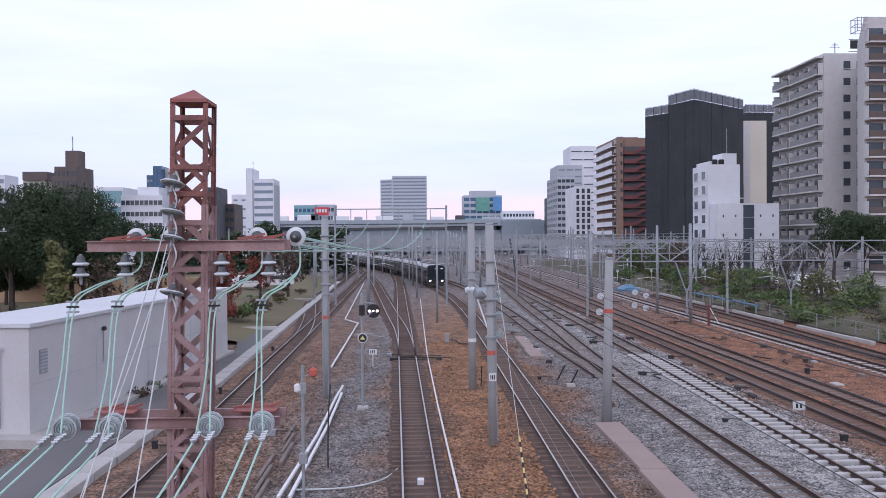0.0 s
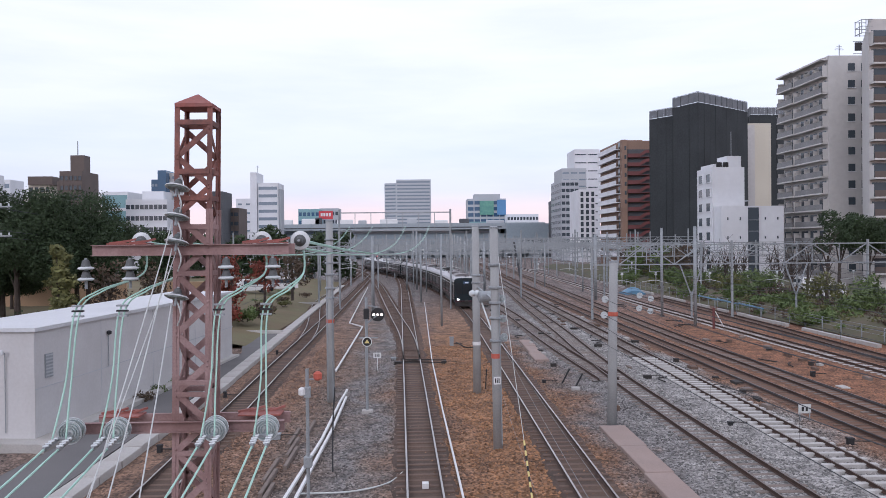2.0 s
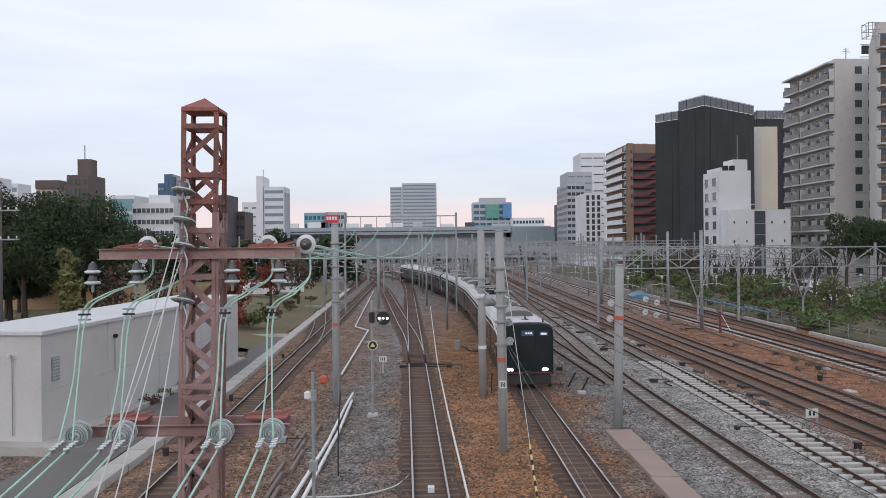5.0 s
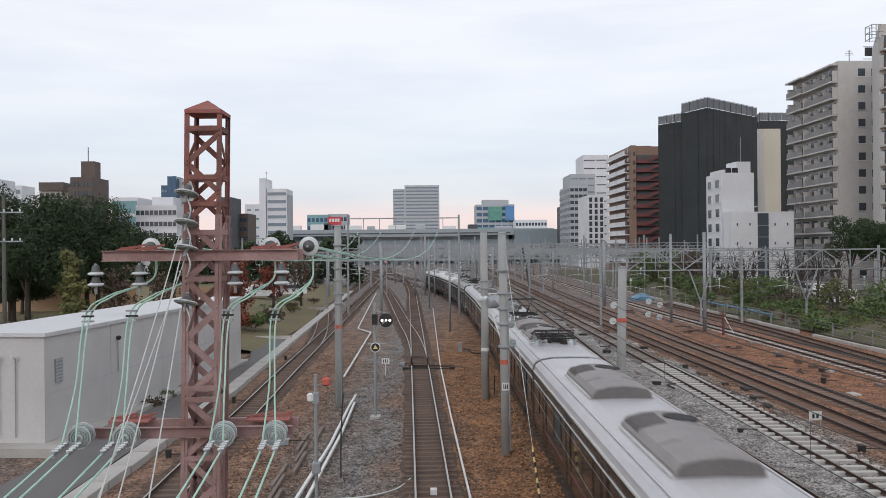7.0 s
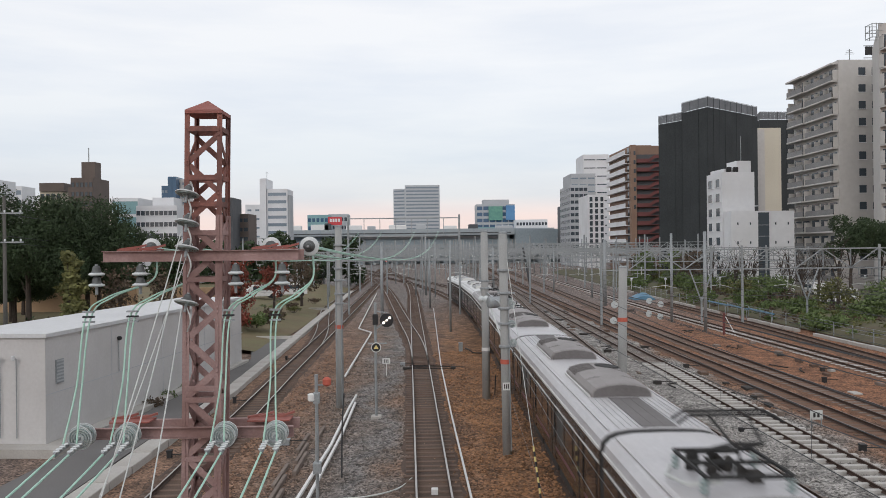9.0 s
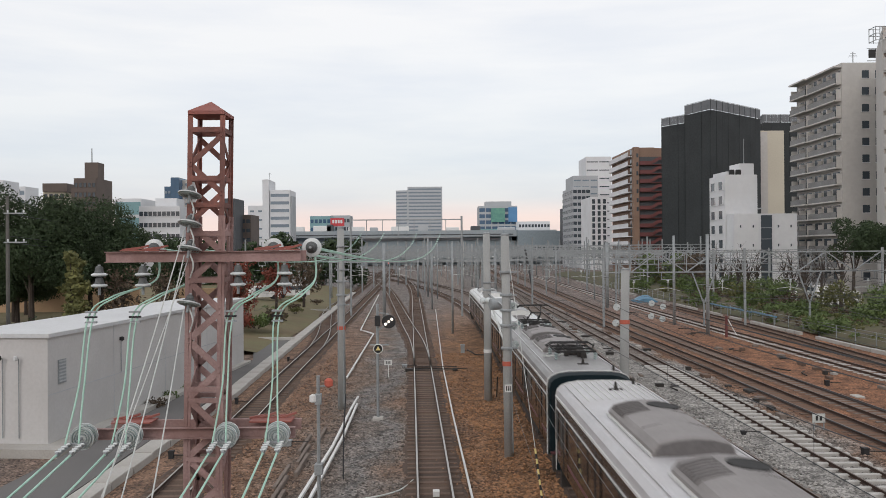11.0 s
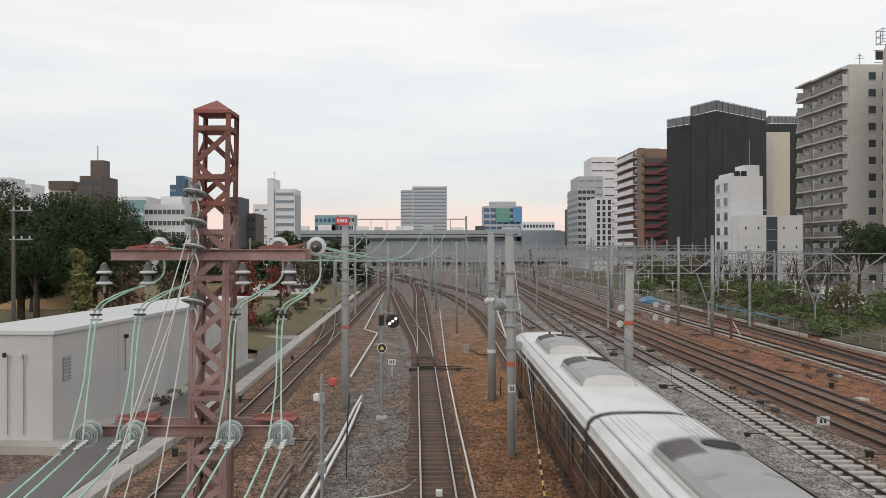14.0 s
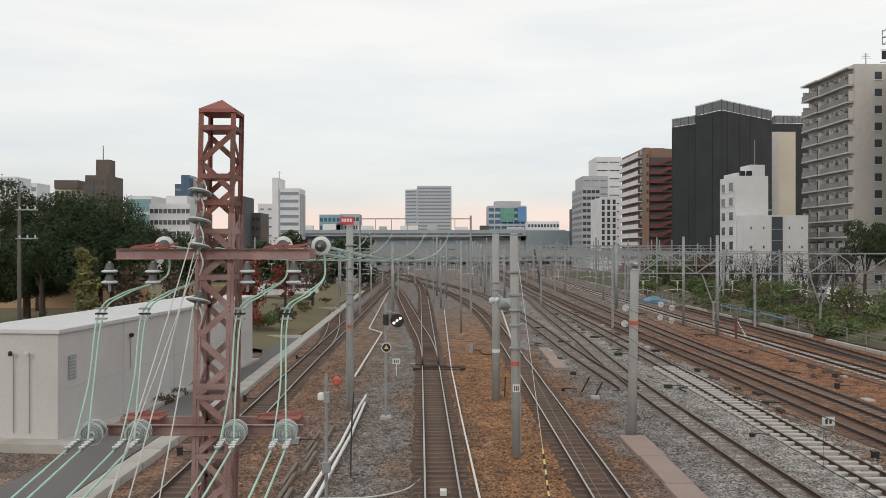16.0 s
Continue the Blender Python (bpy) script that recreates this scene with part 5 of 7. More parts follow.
for q, x in enumerate((77.1, 79.5, 83.5)):
    for k in range(13):
        w = part("window", Geo().box(x - 0.62, 138.94, 1.95 + 3.0 * k, x + 0.62, 139.02, 3.3 + 3.0 * k), PANE, apt)
        part("sill", Geo().box(x - 0.75, 138.84, 1.82 + 3.0 * k, x + 0.75, 138.99, 1.93 + 3.0 * k), WALL_WHITE, w)
part("roof_antenna", antenna(76, 141, 40.1, 3.0), STEEL, apt)
sgn = Geo()
for q in range(4):
    sgn.box(78.6 + q * 1.7, 140.4, 41.9, 79.9 + q * 1.7, 140.6, 43.4)
part("roof_sign", sgn, BLACK, apt, "dark roof sign shown as plain bars")
part("sign_frame", Geo().beam((78.4, 140.7, 41.4), (85.6, 140.7, 41.4), 0.12).beam((78.4, 140.7, 43.6), (85.6, 140.7, 43.6), 0.12), STEEL, apt)

near_apt = facade_building("near_apartment_tower", "tall beige apartment tower with brownish balconies", (67.6, 117), (20, 0), (8, 16), 40.4, WALL_PALE, PANE, 13, 6, 3, "", ground_floor=2.4)
balconies(near_apt, (67.6, 117.0), (1, 0), (0, -1), 19.5, 2.5, 13, 2.87, 1.4, WALL_PALE, WALL_BROWN)
fr = Geo()
for x in (66.3, 66.95):
    for y in (116.6, 118.4):
        fr.beam((x, y, 38.7), (x, y, 40.9), 0.09)
for z in (38.8, 39.8, 40.8):
    for y in (116.6, 118.4):
        fr.beam((66.3, y, z), (68.0, y, z), 0.08)
    fr.beam((66.3, 116.6, z), (66.3, 118.4, z), 0.08)
part("tank_frame", fr, STEEL, near_apt)


def netted_tower(name, label, corner, u, v, top, fence):
    b = thing(name, label, "building")
    c, u, v = Vector(corner), Vector(u), Vector(v)
    o = [c, c + u, c + u + v, c + v]
    part("core", Geo().prism([tuple(p + (c + u / 2 + v / 2 - p) * 0.03) for p in o], -0.3, top - 1), WALL_DARK, b)
    for p, q in ((o[3], o[0]), (o[0], o[1])):
        d = (q - p)
        n = max(3, int(d.length / 2.4))
        nrm = Vector((d.y, -d.x)).normalized()
        for k in range(n):
            a0, a1 = p + d * (k / n), p + d * ((k + 0.985) / n)
            off = 0.05 + 0.09 * (k % 2) + random.uniform(0, 0.05)
            for z0, z1 in ((-0.3, top * 0.52), (top * 0.52, top)):
                g = Geo().prism([tuple(a0 + nrm * off), tuple(a1 + nrm * (off + random.uniform(-0.04, 0.08))), tuple(a1 - nrm * 0.02), tuple(a0 - nrm * 0.02)], z0, z1)
                part("net_panel", g, NETTING, b)
            part("scaffold_pole", Geo().tube([(*(a0 + nrm * 0.12), -0.2), (*(a0 + nrm * 0.12), top + fence)], 0.05, 4), NETTING, b)
        part("scaffold_rail", Geo().beam((*p, top + fence), (*q, top + fence), 0.08).beam((*p, top + fence * 0.5), (*q, top + fence * 0.5), 0.06), NET_RAIL, b)
        m = max(4, int(d.length / 1.1))
        for k in range(m):
            w0, w1 = p + d * ((k + 0.02) / m), p + d * ((k + 0.98) / m)
            part("fence_panel", Geo().beam((*w0, top + fence * 0.5), (*w1, top + fence * 0.5), 0.04, fence * 0.9), NET_RAIL, b)
    return b


netted_tower("netted_building", "tall building wrapped in black scaffold netting", (67.4, 190), (18.5, 15.0), (-3.4, 8.6), 41.5, 2.6)
netted_tower("netted_building", "lower netted wing of the scaffolded building", (64.7, 199.5), (14, 12), (-4.5, 6.5), 39.8, 2.2)
netted_tower("netted_building", "dark netted building behind the cream wall", (100.5, 238), (14, 1), (3, 12), 46.0, 2.4)
cream = facade_building("cream_building", "narrow cream building with blank end wall", (90.2, 215), (6.4, 0), (2.5, 10), 39.4, WALL_BEIGE, PANE, 6, 1, 1, "")
part("pilaster", Geo().box(89.6, 214.9, -0.3, 92.0, 215.0, 39.6), WALL_PALE, cream)

wn_b = facade_building("white_narrow_building", "narrow white building with rooftop tanks and aerial", (55.9, 150), (6.4, 0.3), (-0.05, 8.2), 21.3, WALL_WHITE, PANE, 7, 1, 2, "b", win=(0.5, 0.55), ground_floor=1.5)
part("penthouse", Geo().prism([(56.6, 151), (62.1, 151.4), (61.6, 157), (56.2, 157)], 21.3, 22.6), WALL_WHITE, wn_b)
part("penthouse", Geo().prism([(59.4, 151.6), (62.3, 151.9), (62.0, 156), (59.1, 156)], 22.6, 24.2), WALL_WHITE, wn_b)
for q in range(2):
    part("roof_unit", Geo().chamfer_box(57.0 + q * 1.3, 150.3, 21.9, 57.9 + q * 1.3, 150.9, 22.9, 0.1), BLACK, wn_b)
part("aerial", Geo().tube([(60.4, 152, 24.0), (60.4, 152, 29.0)], 0.07, 5), STEEL, wn_b)
for z in (21.5, 19.2, 16.9, 14.6):
    part("side_balcony", Geo().box(62.2, 150.6, z - 6.2, 63.4, 153, z - 6.0), WALL_GREY, wn_b)
lw = facade_building("white_low_building", "low white building with a dark glazed strip", (56.1, 146), (12.0, 0.3), (0, 3.7), 13.6, WALL_WHITE, PANE, 2, 5, 1, "a", win=(0.12, 0.14), ground_floor=6.5)
part("glazed_strip", Geo().box(61.2, 145.95, -0.2, 63.2, 146.2, 13.9), PANE, lw, "dark glazed stair strip")
for q in range(6):
    part("glazing_bar", Geo().box(61.2, 145.9, 1.0 + q * 2.1, 63.2, 145.98, 1.1 + q * 2.1), STEEL, lw)

ba = facade_building("banded_apartment", "brown apartment block with white balcony bands", (65.4, 257), (10.6, 0.4), (-0.6, 27), 40.2, WALL_TAN, PANE, 12, 1, 1, "", win=(0.5, 0.5))
balconies(ba, (65.4, 257.6), (-0.6, 27), (-1, 0), 26, 3.0, 13, 2.92, 1.5, WALL_WHITE, WALL_WHITE, clutter=False, rail_h=1.45)
for k in range(12):
    z = 3.0 + 2.92 * k
    st = part("stair_landing", Geo().box(67.3, 255.4, z, 77.6, 257.0, z + 0.2), WALL_RED, ba, "dark red stair landing")
    part("stair_wall", Geo().box(67.3, 255.4, z + 0.2, 71.4, 255.55, z + 1.25).beam((71.4, 255.47, z + 0.7), (73.4, 255.47, z + 2.0), 0.15, 1.0).box(73.4, 255.4, z + 1.5, 77.6, 255.55, z + 2.5), WALL_RED, st)
    # dark panel stands in for the shade in the open stair bay
    part("stair_shade_panel", Geo().box(67.3, 256.7, z + 0.25, 77.4, 256.98, z + 2.75), WALL_DARK, st)
part("end_wall", Geo().box(65.3, 255.2, -0.3, 67.1, 257.3, 40.9), WALL_TAN, ba)
for q in range(7):
    part("small_window", Geo().box(66.2, 255.12, 20.0 + q * 2.92, 66.8, 255.25, 21.3 + q * 2.92), PANE, ba)
part("lift_house", Geo().box(68, 262, 40.2, 74, 268, 41.6), WALL_TAN, ba)

simple("grey_office_tower", "grey office tower with banded dark windows", 1031, 1062, 334, 330, 26, WALL_GREY, PANE, 11, 4, sides="ab", win=(0.84, 0.5))
simple("office_annex", "grey flank of an office tower", 1032, 1076, 314, 345, 20, WALL_GREY, PANE_PALE, 12, 3, win=(0.8, 0.2))
simple("white_office_tower", "white office tower set behind with stepped roof", 1055, 1100, 280, 390, 20, WALL_WHITE, PANE, 12, 2, win=(0.9, 0.12))
simple("office_slab", "narrow dark and white office slab", 1063, 1092, 352, 300, 20, WALL_WHITE, PANE, 10, 3, win=(0.55, 0.75))
simple("dark_block", "dark narrow block beyond the tracks", 1015, 1030, 371, 380, 12, WALL_DARK, PANE, 8, 2)
solid("roof_crane", Geo().chamfer_box(84.3, 392, 49.5, 89.5, 396, 52.5, 0.5).beam((82.8, 392, 52), (86, 392, 52), 0.6), WALL_DARK, "dark plant box on the white tower roof", "roof plant")

# ---- far centre ----
WALL_BLUISH = material("bluish_grey_panel", (0.47, 0.50, 0.53), (0.40, 0.43, 0.46), 0.7, 0, 0.1, 1.5, 0)
hot = facade_building("hotel_tower", "wide pale hotel tower with long window bands", (-20.0, 600), (26.5, 0), (0, 25), 55.5, WALL_BLUISH, PANE_PALE, 19, 1, 1, "a", win=(0.94, 0.42), ground_floor=6.0)
part("wing", Geo().prism([(-29.0, 603), (-20.0, 600), (-20.0, 625), (-29, 625)], -0.3, 53.5), WALL_BLUISH, hot)
for k in range(18):
    part("band_window", Geo().prism([(-28.6, 602.7), (-20.4, 599.95), (-20.4, 600.5), (-28.6, 603.2)], 7.0 + 2.6 * k, 8.1 + 2.6 * k), PANE_PALE, hot)
bb = simple("billboard_office", "office block with green and blue billboard", 864, 932, 366, 480, 20, WALL_GREY, PANE_BLUE, 8, 6, win=(0.85, 0.6))
SIGN_GREEN = material("green_billboard", (0.14, 0.34, 0.25), (0.08, 0.22, 0.2), 0.6, 0, 0.12, 0.9, 0)
SIGN_BLUE = material("blue_billboard", (0.10, 0.26, 0.46), (0.08, 0.20, 0.38), 0.6, 0, 0.2, 2, 0)
SIGN_RED = material("red_billboard", (0.62, 0.06, 0.07), (0.5, 0.05, 0.06), 0.6, 0, 0.2, 2, 0)
part("billboard", Geo().box(35, 478.5, 24.5, 43.5, 479.8, 33.0), SIGN_GREEN, bb, "green pictorial billboard")
part("billboard", Geo().box(45.6, 478.5, 24.5, 51, 479.8, 33.5), SIGN_BLUE, bb, "blue billboard")
part("roof_block", Geo().box(32, 484, 33.8, 48, 496, 37.4), WALL_GREY, bb)
part("low_block", Geo().box(26.6, 474, -0.3, 48, 479, 20.2), WALL_TEAL, bb)
simple("low_white_block", "low white block with dark window bands", 934, 990, 394, 460, 14, WALL_WHITE, PANE, 5, 10)
simple("teal_block", "teal glazed block near the station", 565, 602, 382, 420, 14, WALL_TEAL, PANE_BLUE, 5, 5)
simple("grey_block", "grey rounded block near the station", 602, 636, 381, 440, 14, WALL_GREY, PANE, 5, 5)
rs = thing("red_sign", "red roof billboard with pale bars", "sign", at=Matrix.Translation((-53.5, 408, 20.5)))
part("board", Geo().box(-0.2, 0, 0, 7.0, 0.5, 4.2), SIGN_RED, rs)
for q in range(4):
    part("bar", Geo().box(0.8 + 1.4 * q, -0.1, 1.5, 1.8 + 1.4 * q, -0.01, 3.2), WHITE_PAINT, rs)
part("support", Geo().box(0.5, 0.1, -21, 0.9, 0.4, 0).box(6, 0.1, -21, 6.4, 0.4, 0), STEEL, rs)

STATION = material("station_panel", (0.30, 0.36, 0.395), (0.225, 0.275, 0.305), 0.6, 0.1, 0.05, 1.5, 0.02)
STATION_ROOF = material("station_roof_panel", (0.36, 0.405, 0.43), (0.29, 0.33, 0.355), 0.6, 0.1, 0.05, 1.5, 0.02)
st = thing("station_building", "long grey station deck with banded roof over the tracks", "station")
part("deck", Geo().box(-85, 400, 8.2, 42, 470, 12.2), STATION, st)
part("upper_deck", Geo().box(-80, 402, 12.2, 40, 470, 14.4), STATION, st)
part("glazed_band", Geo().box(-78, 401.5, 12.7, 38, 402.2, 13.7), PANE_PALE, st, "glazed concourse band")
part("roof", Geo().box(-86, 396, 14.4, 62, 474, 17.6), STATION_ROOF, st, "pale grey station roof")
part("east_hall", Geo().prism([(42, 392), (72, 396), (72, 470), (42, 470)], 5.2, 17.0), STATION, st)
for k in range(26):
    part("column", Geo().box(-84 + k * 6, 399, -0.3, -83.2 + k * 6, 400, 8.2), STATION, st)
    part("fascia_rib", Geo().box(-84 + k * 5, 399.6, 8.4, -83.6 + k * 5, 400.2, 12.0), CONCRETE_POLE, st)
part("far_wall", Geo().box(-90, 430, -0.3, 75, 432, 8.2), STATION, st)
for k in range(9):
    part("hall_window", Geo().box(50 + k * 2.2, 391.5, 6.2, 51.4 + k * 2.2, 394.5, 9.2), PANE, st)

for k, (x, w, h, m) in enumerate(((-74, 7, 2.6, WHITE_PAINT), (-62, 9, 3.0, WHITE_PAINT), (-55, 3, 3.6, WALL_DARK), (-44, 8, 2.4, WHITE_PAINT), (-33, 4, 2.0, WALL_GREY), (-22, 9, 2.4, WHITE_PAINT), (-8, 5, 2.8, WALL_GREY), (6, 7, 1.8, WHITE_PAINT), (19, 5, 2.4, WALL_DARK), (33, 9, 1.6, WALL_GREY))):
    part("roof_unit", Geo().chamfer_box(x, 404, 17.6, x + w, 408, 17.6 + h, 0.3), m, st)
for k in range(20):
    part("roof_joint", Geo().box(-84 + 7 * k, 395.9, 14.5, -83.75 + 7 * k, 396.0, 17.5), STATION, st)
# shadow line of the roof edge, laid on as a thin dark strip
part("roof_shadow_strip", Geo().box(-80, 395.9, 15.2, 40, 396.02, 15.75), WALL_DARK, st, "dark strip standing for the shadow line on the roof edge")


# ---- buildings beyond the park ----
wt = simple("white_tower", "white office tower with banded windows", 494, 530, 336, 330, 14, WALL_WHITE, PANE_PALE, 9, 1, win=(0.9, 0.4))
part("fin", Geo().box(-71.6, 329, -0.3, -69.0, 343, 37.8), WALL_WHITE, wt, "tall white stair fin")
part("antenna", antenna(-69.4, 333, 37.8, 3.2), STEEL, wt)
part("side_bay", Geo().box(-60.5, 331, -0.3, -59.6, 340, 31.0), WALL_GREY, wt)
simple("white_slab", "white slab behind the office tower", 456, 484, 363, 360, 12, WALL_WHITE, PANE_PALE, 6, 2, win=(0.5, 0.2))
simple("brown_block", "brown block with window bands", 433, 461, 380, 260, 12, WALL_BROWN, PANE, 5, 3, win=(0.8, 0.4))
simple("dark_apartment", "dark apartment block with balconies", 408, 433, 351, 250, 12, WALL_DARK, WALL_BEIGE, 8, 2, win=(0.4, 0.35))
simple("blue_tower", "dark blue glass tower", 320, 335, 312, 400, 12, PANE_BLUE, PANE_BLUE, 12, 2, win=(0.85, 0.8))
simple("blue_tower", "low part of the dark blue tower", 309, 320, 328, 402, 12, PANE_BLUE, PANE_PALE, 8, 2, win=(0.8, 0.3))
simple("pale_tower", "pale tower beside the blue tower", 335, 352, 317, 405, 12, WALL_PALE, PANE_PALE, 12, 2, win=(0.5, 0.4))
simple("teal_office", "low office with teal glass front", 222, 268, 350, 260, 18, WALL_WHITE, WALL_TEAL, 4, 1, win=(0.96, 0.8))
simple("white_office", "low white office with window bands", 264, 336, 364, 240, 14, WALL_WHITE, PANE, 5, 9, win=(0.85, 0.4))
simple("white_roof_block", "white rooftop block of a low office", 293, 330, 350, 252, 8, WALL_WHITE, PANE, 3, 2, win=(0.3, 0.3))
bz = simple("brown_apartment_block", "stepped brown apartment block with rooftop tower", 150, 189, 314, 220, 11, WALL_BROWN, PANE, 9, 5, sides="ab", win=(0.62, 0.45))
part("roof_tower", Geo().box(-98.2, 222, 28, -94.4, 226, 33.2), WALL_BROWN, bz)
part("side_step", Geo().box(-101.5, 221, -0.3, -99, 233, 26), WALL_BROWN, bz)
part("aerial", Geo().tube([(-97.0, 224, 33), (-97.0, 224, 37.4)], 0.16, 5), STEEL, bz)
simple("red_roof_house", "house block with red-brown roof", 96, 134, 333, 230, 10, WALL_BEIGE, PANE, 7, 4)
solid("red_roof", Geo().prism([(-113.5, 229), (-106.5, 229), (-107, 240), (-113, 240)], 25.6, 28.0), WALL_BROWN, "red-brown roof block on the house", "roof")
simple("white_block", "distant white block with aerial", 41, 65, 327, 300, 10, WALL_WHITE, PANE_PALE, 8, 2)
simple("white_block", "distant white apartment block with windows", 0, 26, 316, 260, 10, WALL_WHITE, PANE, 9, 3)
simple("white_block", "pale low houses behind the trees", -40, 20, 350, 200, 10, WALL_PALE, PANE, 6, 6)


# ---- gantries over the tracks ----
def gantry(y, x0, x1, z0, z1, posts, label, pitch=2.4, hangers=(), w=0.12, post_top=None, post_r=0.13, zigzag=True, joined=False):
    g = thing("catenary_gantry", label, "gantry", "catenary gantries")
    part("lower_chord", Geo().beam((x0, y, z0), (x1, y, z0), w), STEEL, g)
    part("upper_chord", Geo().beam((x0, y, z1), (x1, y, z1), w), STEEL, g)
    n = max(2, round((x1 - x0) / pitch))
    web = Geo()
    for k in range(n):
        a, b = x0 + (x1 - x0) * k / n, x0 + (x1 - x0) * (k + 1) / n
        pair = [("upright", Geo().beam((b, y, z0), (b, y, z1), w * 0.65))]
        if zigzag:
            pair.append(("diagonal", Geo().beam((a, y, z0 if k % 2 else z1), (b, y, z1 if k % 2 else z0), w * 0.8)))
        for nm, piece in pair:
            if joined:
                web.add(piece.v, piece.f)
            else:
                part(nm, piece, STEEL, g)
    if joined:
        part("truss_web", web, STEEL, g, kind="stuff")
        frames, bells = Geo(), Geo()
        for x in hangers:
            frames.beam((x - 0.65, y, z0), (x - 0.65, y, z0 - 0.8), 0.07).beam((x + 0.65, y, z0), (x + 0.65, y, z0 - 0.8), 0.07).beam((x - 0.65, y, z0 - 0.8), (x + 0.65, y, z0 - 0.8), 0.07)
            frames.tube([(x - 1.5, y, z0 - 1.85), (x, y, z0 - 1.65), (x + 1.3, y, z0 - 2.0)], 0.045, 5).beam((x, y, z0 - 1.1), (x, y, z0 - 2.2), 0.06)
            bells.lathe([(0.05, 0), (0.2, 0.1), (0.06, 0.16), (0.2, 0.26), (0.05, 0.34)], (x, y, z0 - 1.15), (0, 0, 1), 8)
        part("hanger_set", frames, STEEL, g, kind="stuff")
        part("insulator_set", bells, PORCELAIN, g, kind="stuff")
        hangers = ()
    for x in posts:
        part("post", Geo().tube([(x, y, GROUND_Z - 0.1), (x, y, post_top or z1 + 0.4)], post_r, 10), STEEL, g)
    for x in hangers:
        part("hanger", Geo().beam((x - 0.65, y, z0), (x - 0.65, y, z0 - 0.75), 0.05).beam((x + 0.65, y, z0), (x + 0.65, y, z0 - 0.75), 0.05).beam((x - 0.65, y, z0 - 0.75), (x + 0.65, y, z0 - 0.75), 0.06), STEEL, g)
        ins = part("hanger_insulator", Geo().lathe([(0.04, 0), (0.16, 0.08), (0.05, 0.14), (0.16, 0.22), (0.04, 0.3)], (x, y, z0 - 1.1), (0, 0, 1), 10), PORCELAIN, g)
        part("cantilever", Geo().beam((x, y, z0 - 1.1), (x, y, z0 - 1.9), 0.05).tube([(x - 1.4, y, z0 - 1.75), (x, y, z0 - 1.6), (x + 1.2, y, z0 - 1.9)], 0.03, 5), PALE_CABLE, g)
    return g


def vee(x, y, z, h):
    """A V strut that carries a gantry beam down to a footing."""
    g = thing("vee_strut", "grey steel V strut under the gantry beam", "strut", "gantry struts")
    part("leg", Geo().beam((x - 1.2, y, z), (x, y, z - h), 0.12), STEEL, g)
    part("leg", Geo().beam((x + 1.2, y, z), (x, y, z - h), 0.12), STEEL, g)
    part("tie", Geo().beam((x - 0.7, y, z - h * 0.4), (x + 0.7, y, z - h * 0.4), 0.06), STEEL, g)
    part("stem", Geo().beam((x, y, z - h), (x, y, -0.3), 0.16), STEEL, g)


gantry(80.0, 17.2, 66.0, 5.42, 7.42, (17.3, 31.8, 46, 60), "long grey truss gantry across the rusty sidings", 2.9, (20.4, 23.9, 29.5, 36.5, 44.5, 52.0))
for x in (27.6, 38.5, 49.5):
    vee(x, 80.05, 5.42, 3.3)
gantry(96.2, -10.2, 3.4, 9.4, 11.6, (-10.2, 3.4), "tall grey feeder gantry over the main tracks", 1.9, (), 0.13, zigzag=False)
gantry(104.0, -14.0, 9.5, 6.3, 7.5, (-13.8, 9.4), "grey truss gantry over the main tracks", 2.0, (-9.5, -4.6, 3.9))
gantry(112.0, 14.0, 60.0, 5.6, 7.2, (14.0, 26, 40, 54), "grey truss gantry across the yard", 2.2, (16.5, 21, 24, 30))
gantry(140.0, -24.0, 70.0, 5.9, 7.4, (-23, -8, 8.5, 20, 33, 46, 60), "grey truss gantry across the yard", 2.2, (-13, -4, 2, 10, 16.8, 21, 24, 30))
for k, y in enumerate((152.0, 168.0, 182.0, 196.0, 211.0, 226.0, 242.0, 258.0, 275.0, 292.0, 311.0, 330.0, 350.0, 370.0)):
    x0, x1 = -36.0 - 3 * k + 4 * (k % 2), 64.0 + 1.5 * k
    gantry(y, x0, x1, 5.9 + 0.5 * (k % 3), 7.3 + 0.7 * (k % 3), [x0 + 1 + (x1 - x0 - 2) * q / 9 + random.uniform(-1.5, 1.5) for q in range(10)], "distant grey truss gantry near the station", 2.4, [x0 + (x1 - x0) * (q + 0.5) / 18 for q in range(18)], 0.13, post_top=8.6 + random.uniform(0, 1.8), post_r=0.15, joined=True)
solid("leaning_pole", Geo().tube([(20.6, 165, -0.3), (19.9, 165, 3.9), (19.2, 165, 7.8)], 0.2, 8), WALL_DARK, "dark pole leaning among the catenary masts", "pole")

# overhead line: contact wire, messenger and droppers for each track
def overhead(line, y0, y1, z=4.85, label="dark overhead contact line above the track"):
    w = thing("overhead_line", label, "overhead line", "overhead lines")
    spans = list(np.arange(y0, y1, 28.0)) + [y1]
    drop = Geo()
    con = Geo().tube([Vector((line(y), y, z)) for y in np.arange(y0, y1, 5.0)], 0.008, 4)
    ms = []
    for a, b in zip(spans, spans[1:]):
        for u in np.linspace(0, 1, 9)[:-1]:
            y = a + (b - a) * u
            p = Vector((line(y), y, z + 0.95 - 0.55 * 4 * u * (1 - u)))
            ms.append(p)
            drop.tube([p, Vector((p.x, p.y, z))], 0.004, 3)
    mes = Geo().tube(ms, 0.008, 4)
    part("contact_wire", con, DARK_WIRE, w)
    part("messenger_wire", mes, DARK_WIRE, w)
    part("dropper_set", drop, DARK_WIRE, w, kind="stuff")


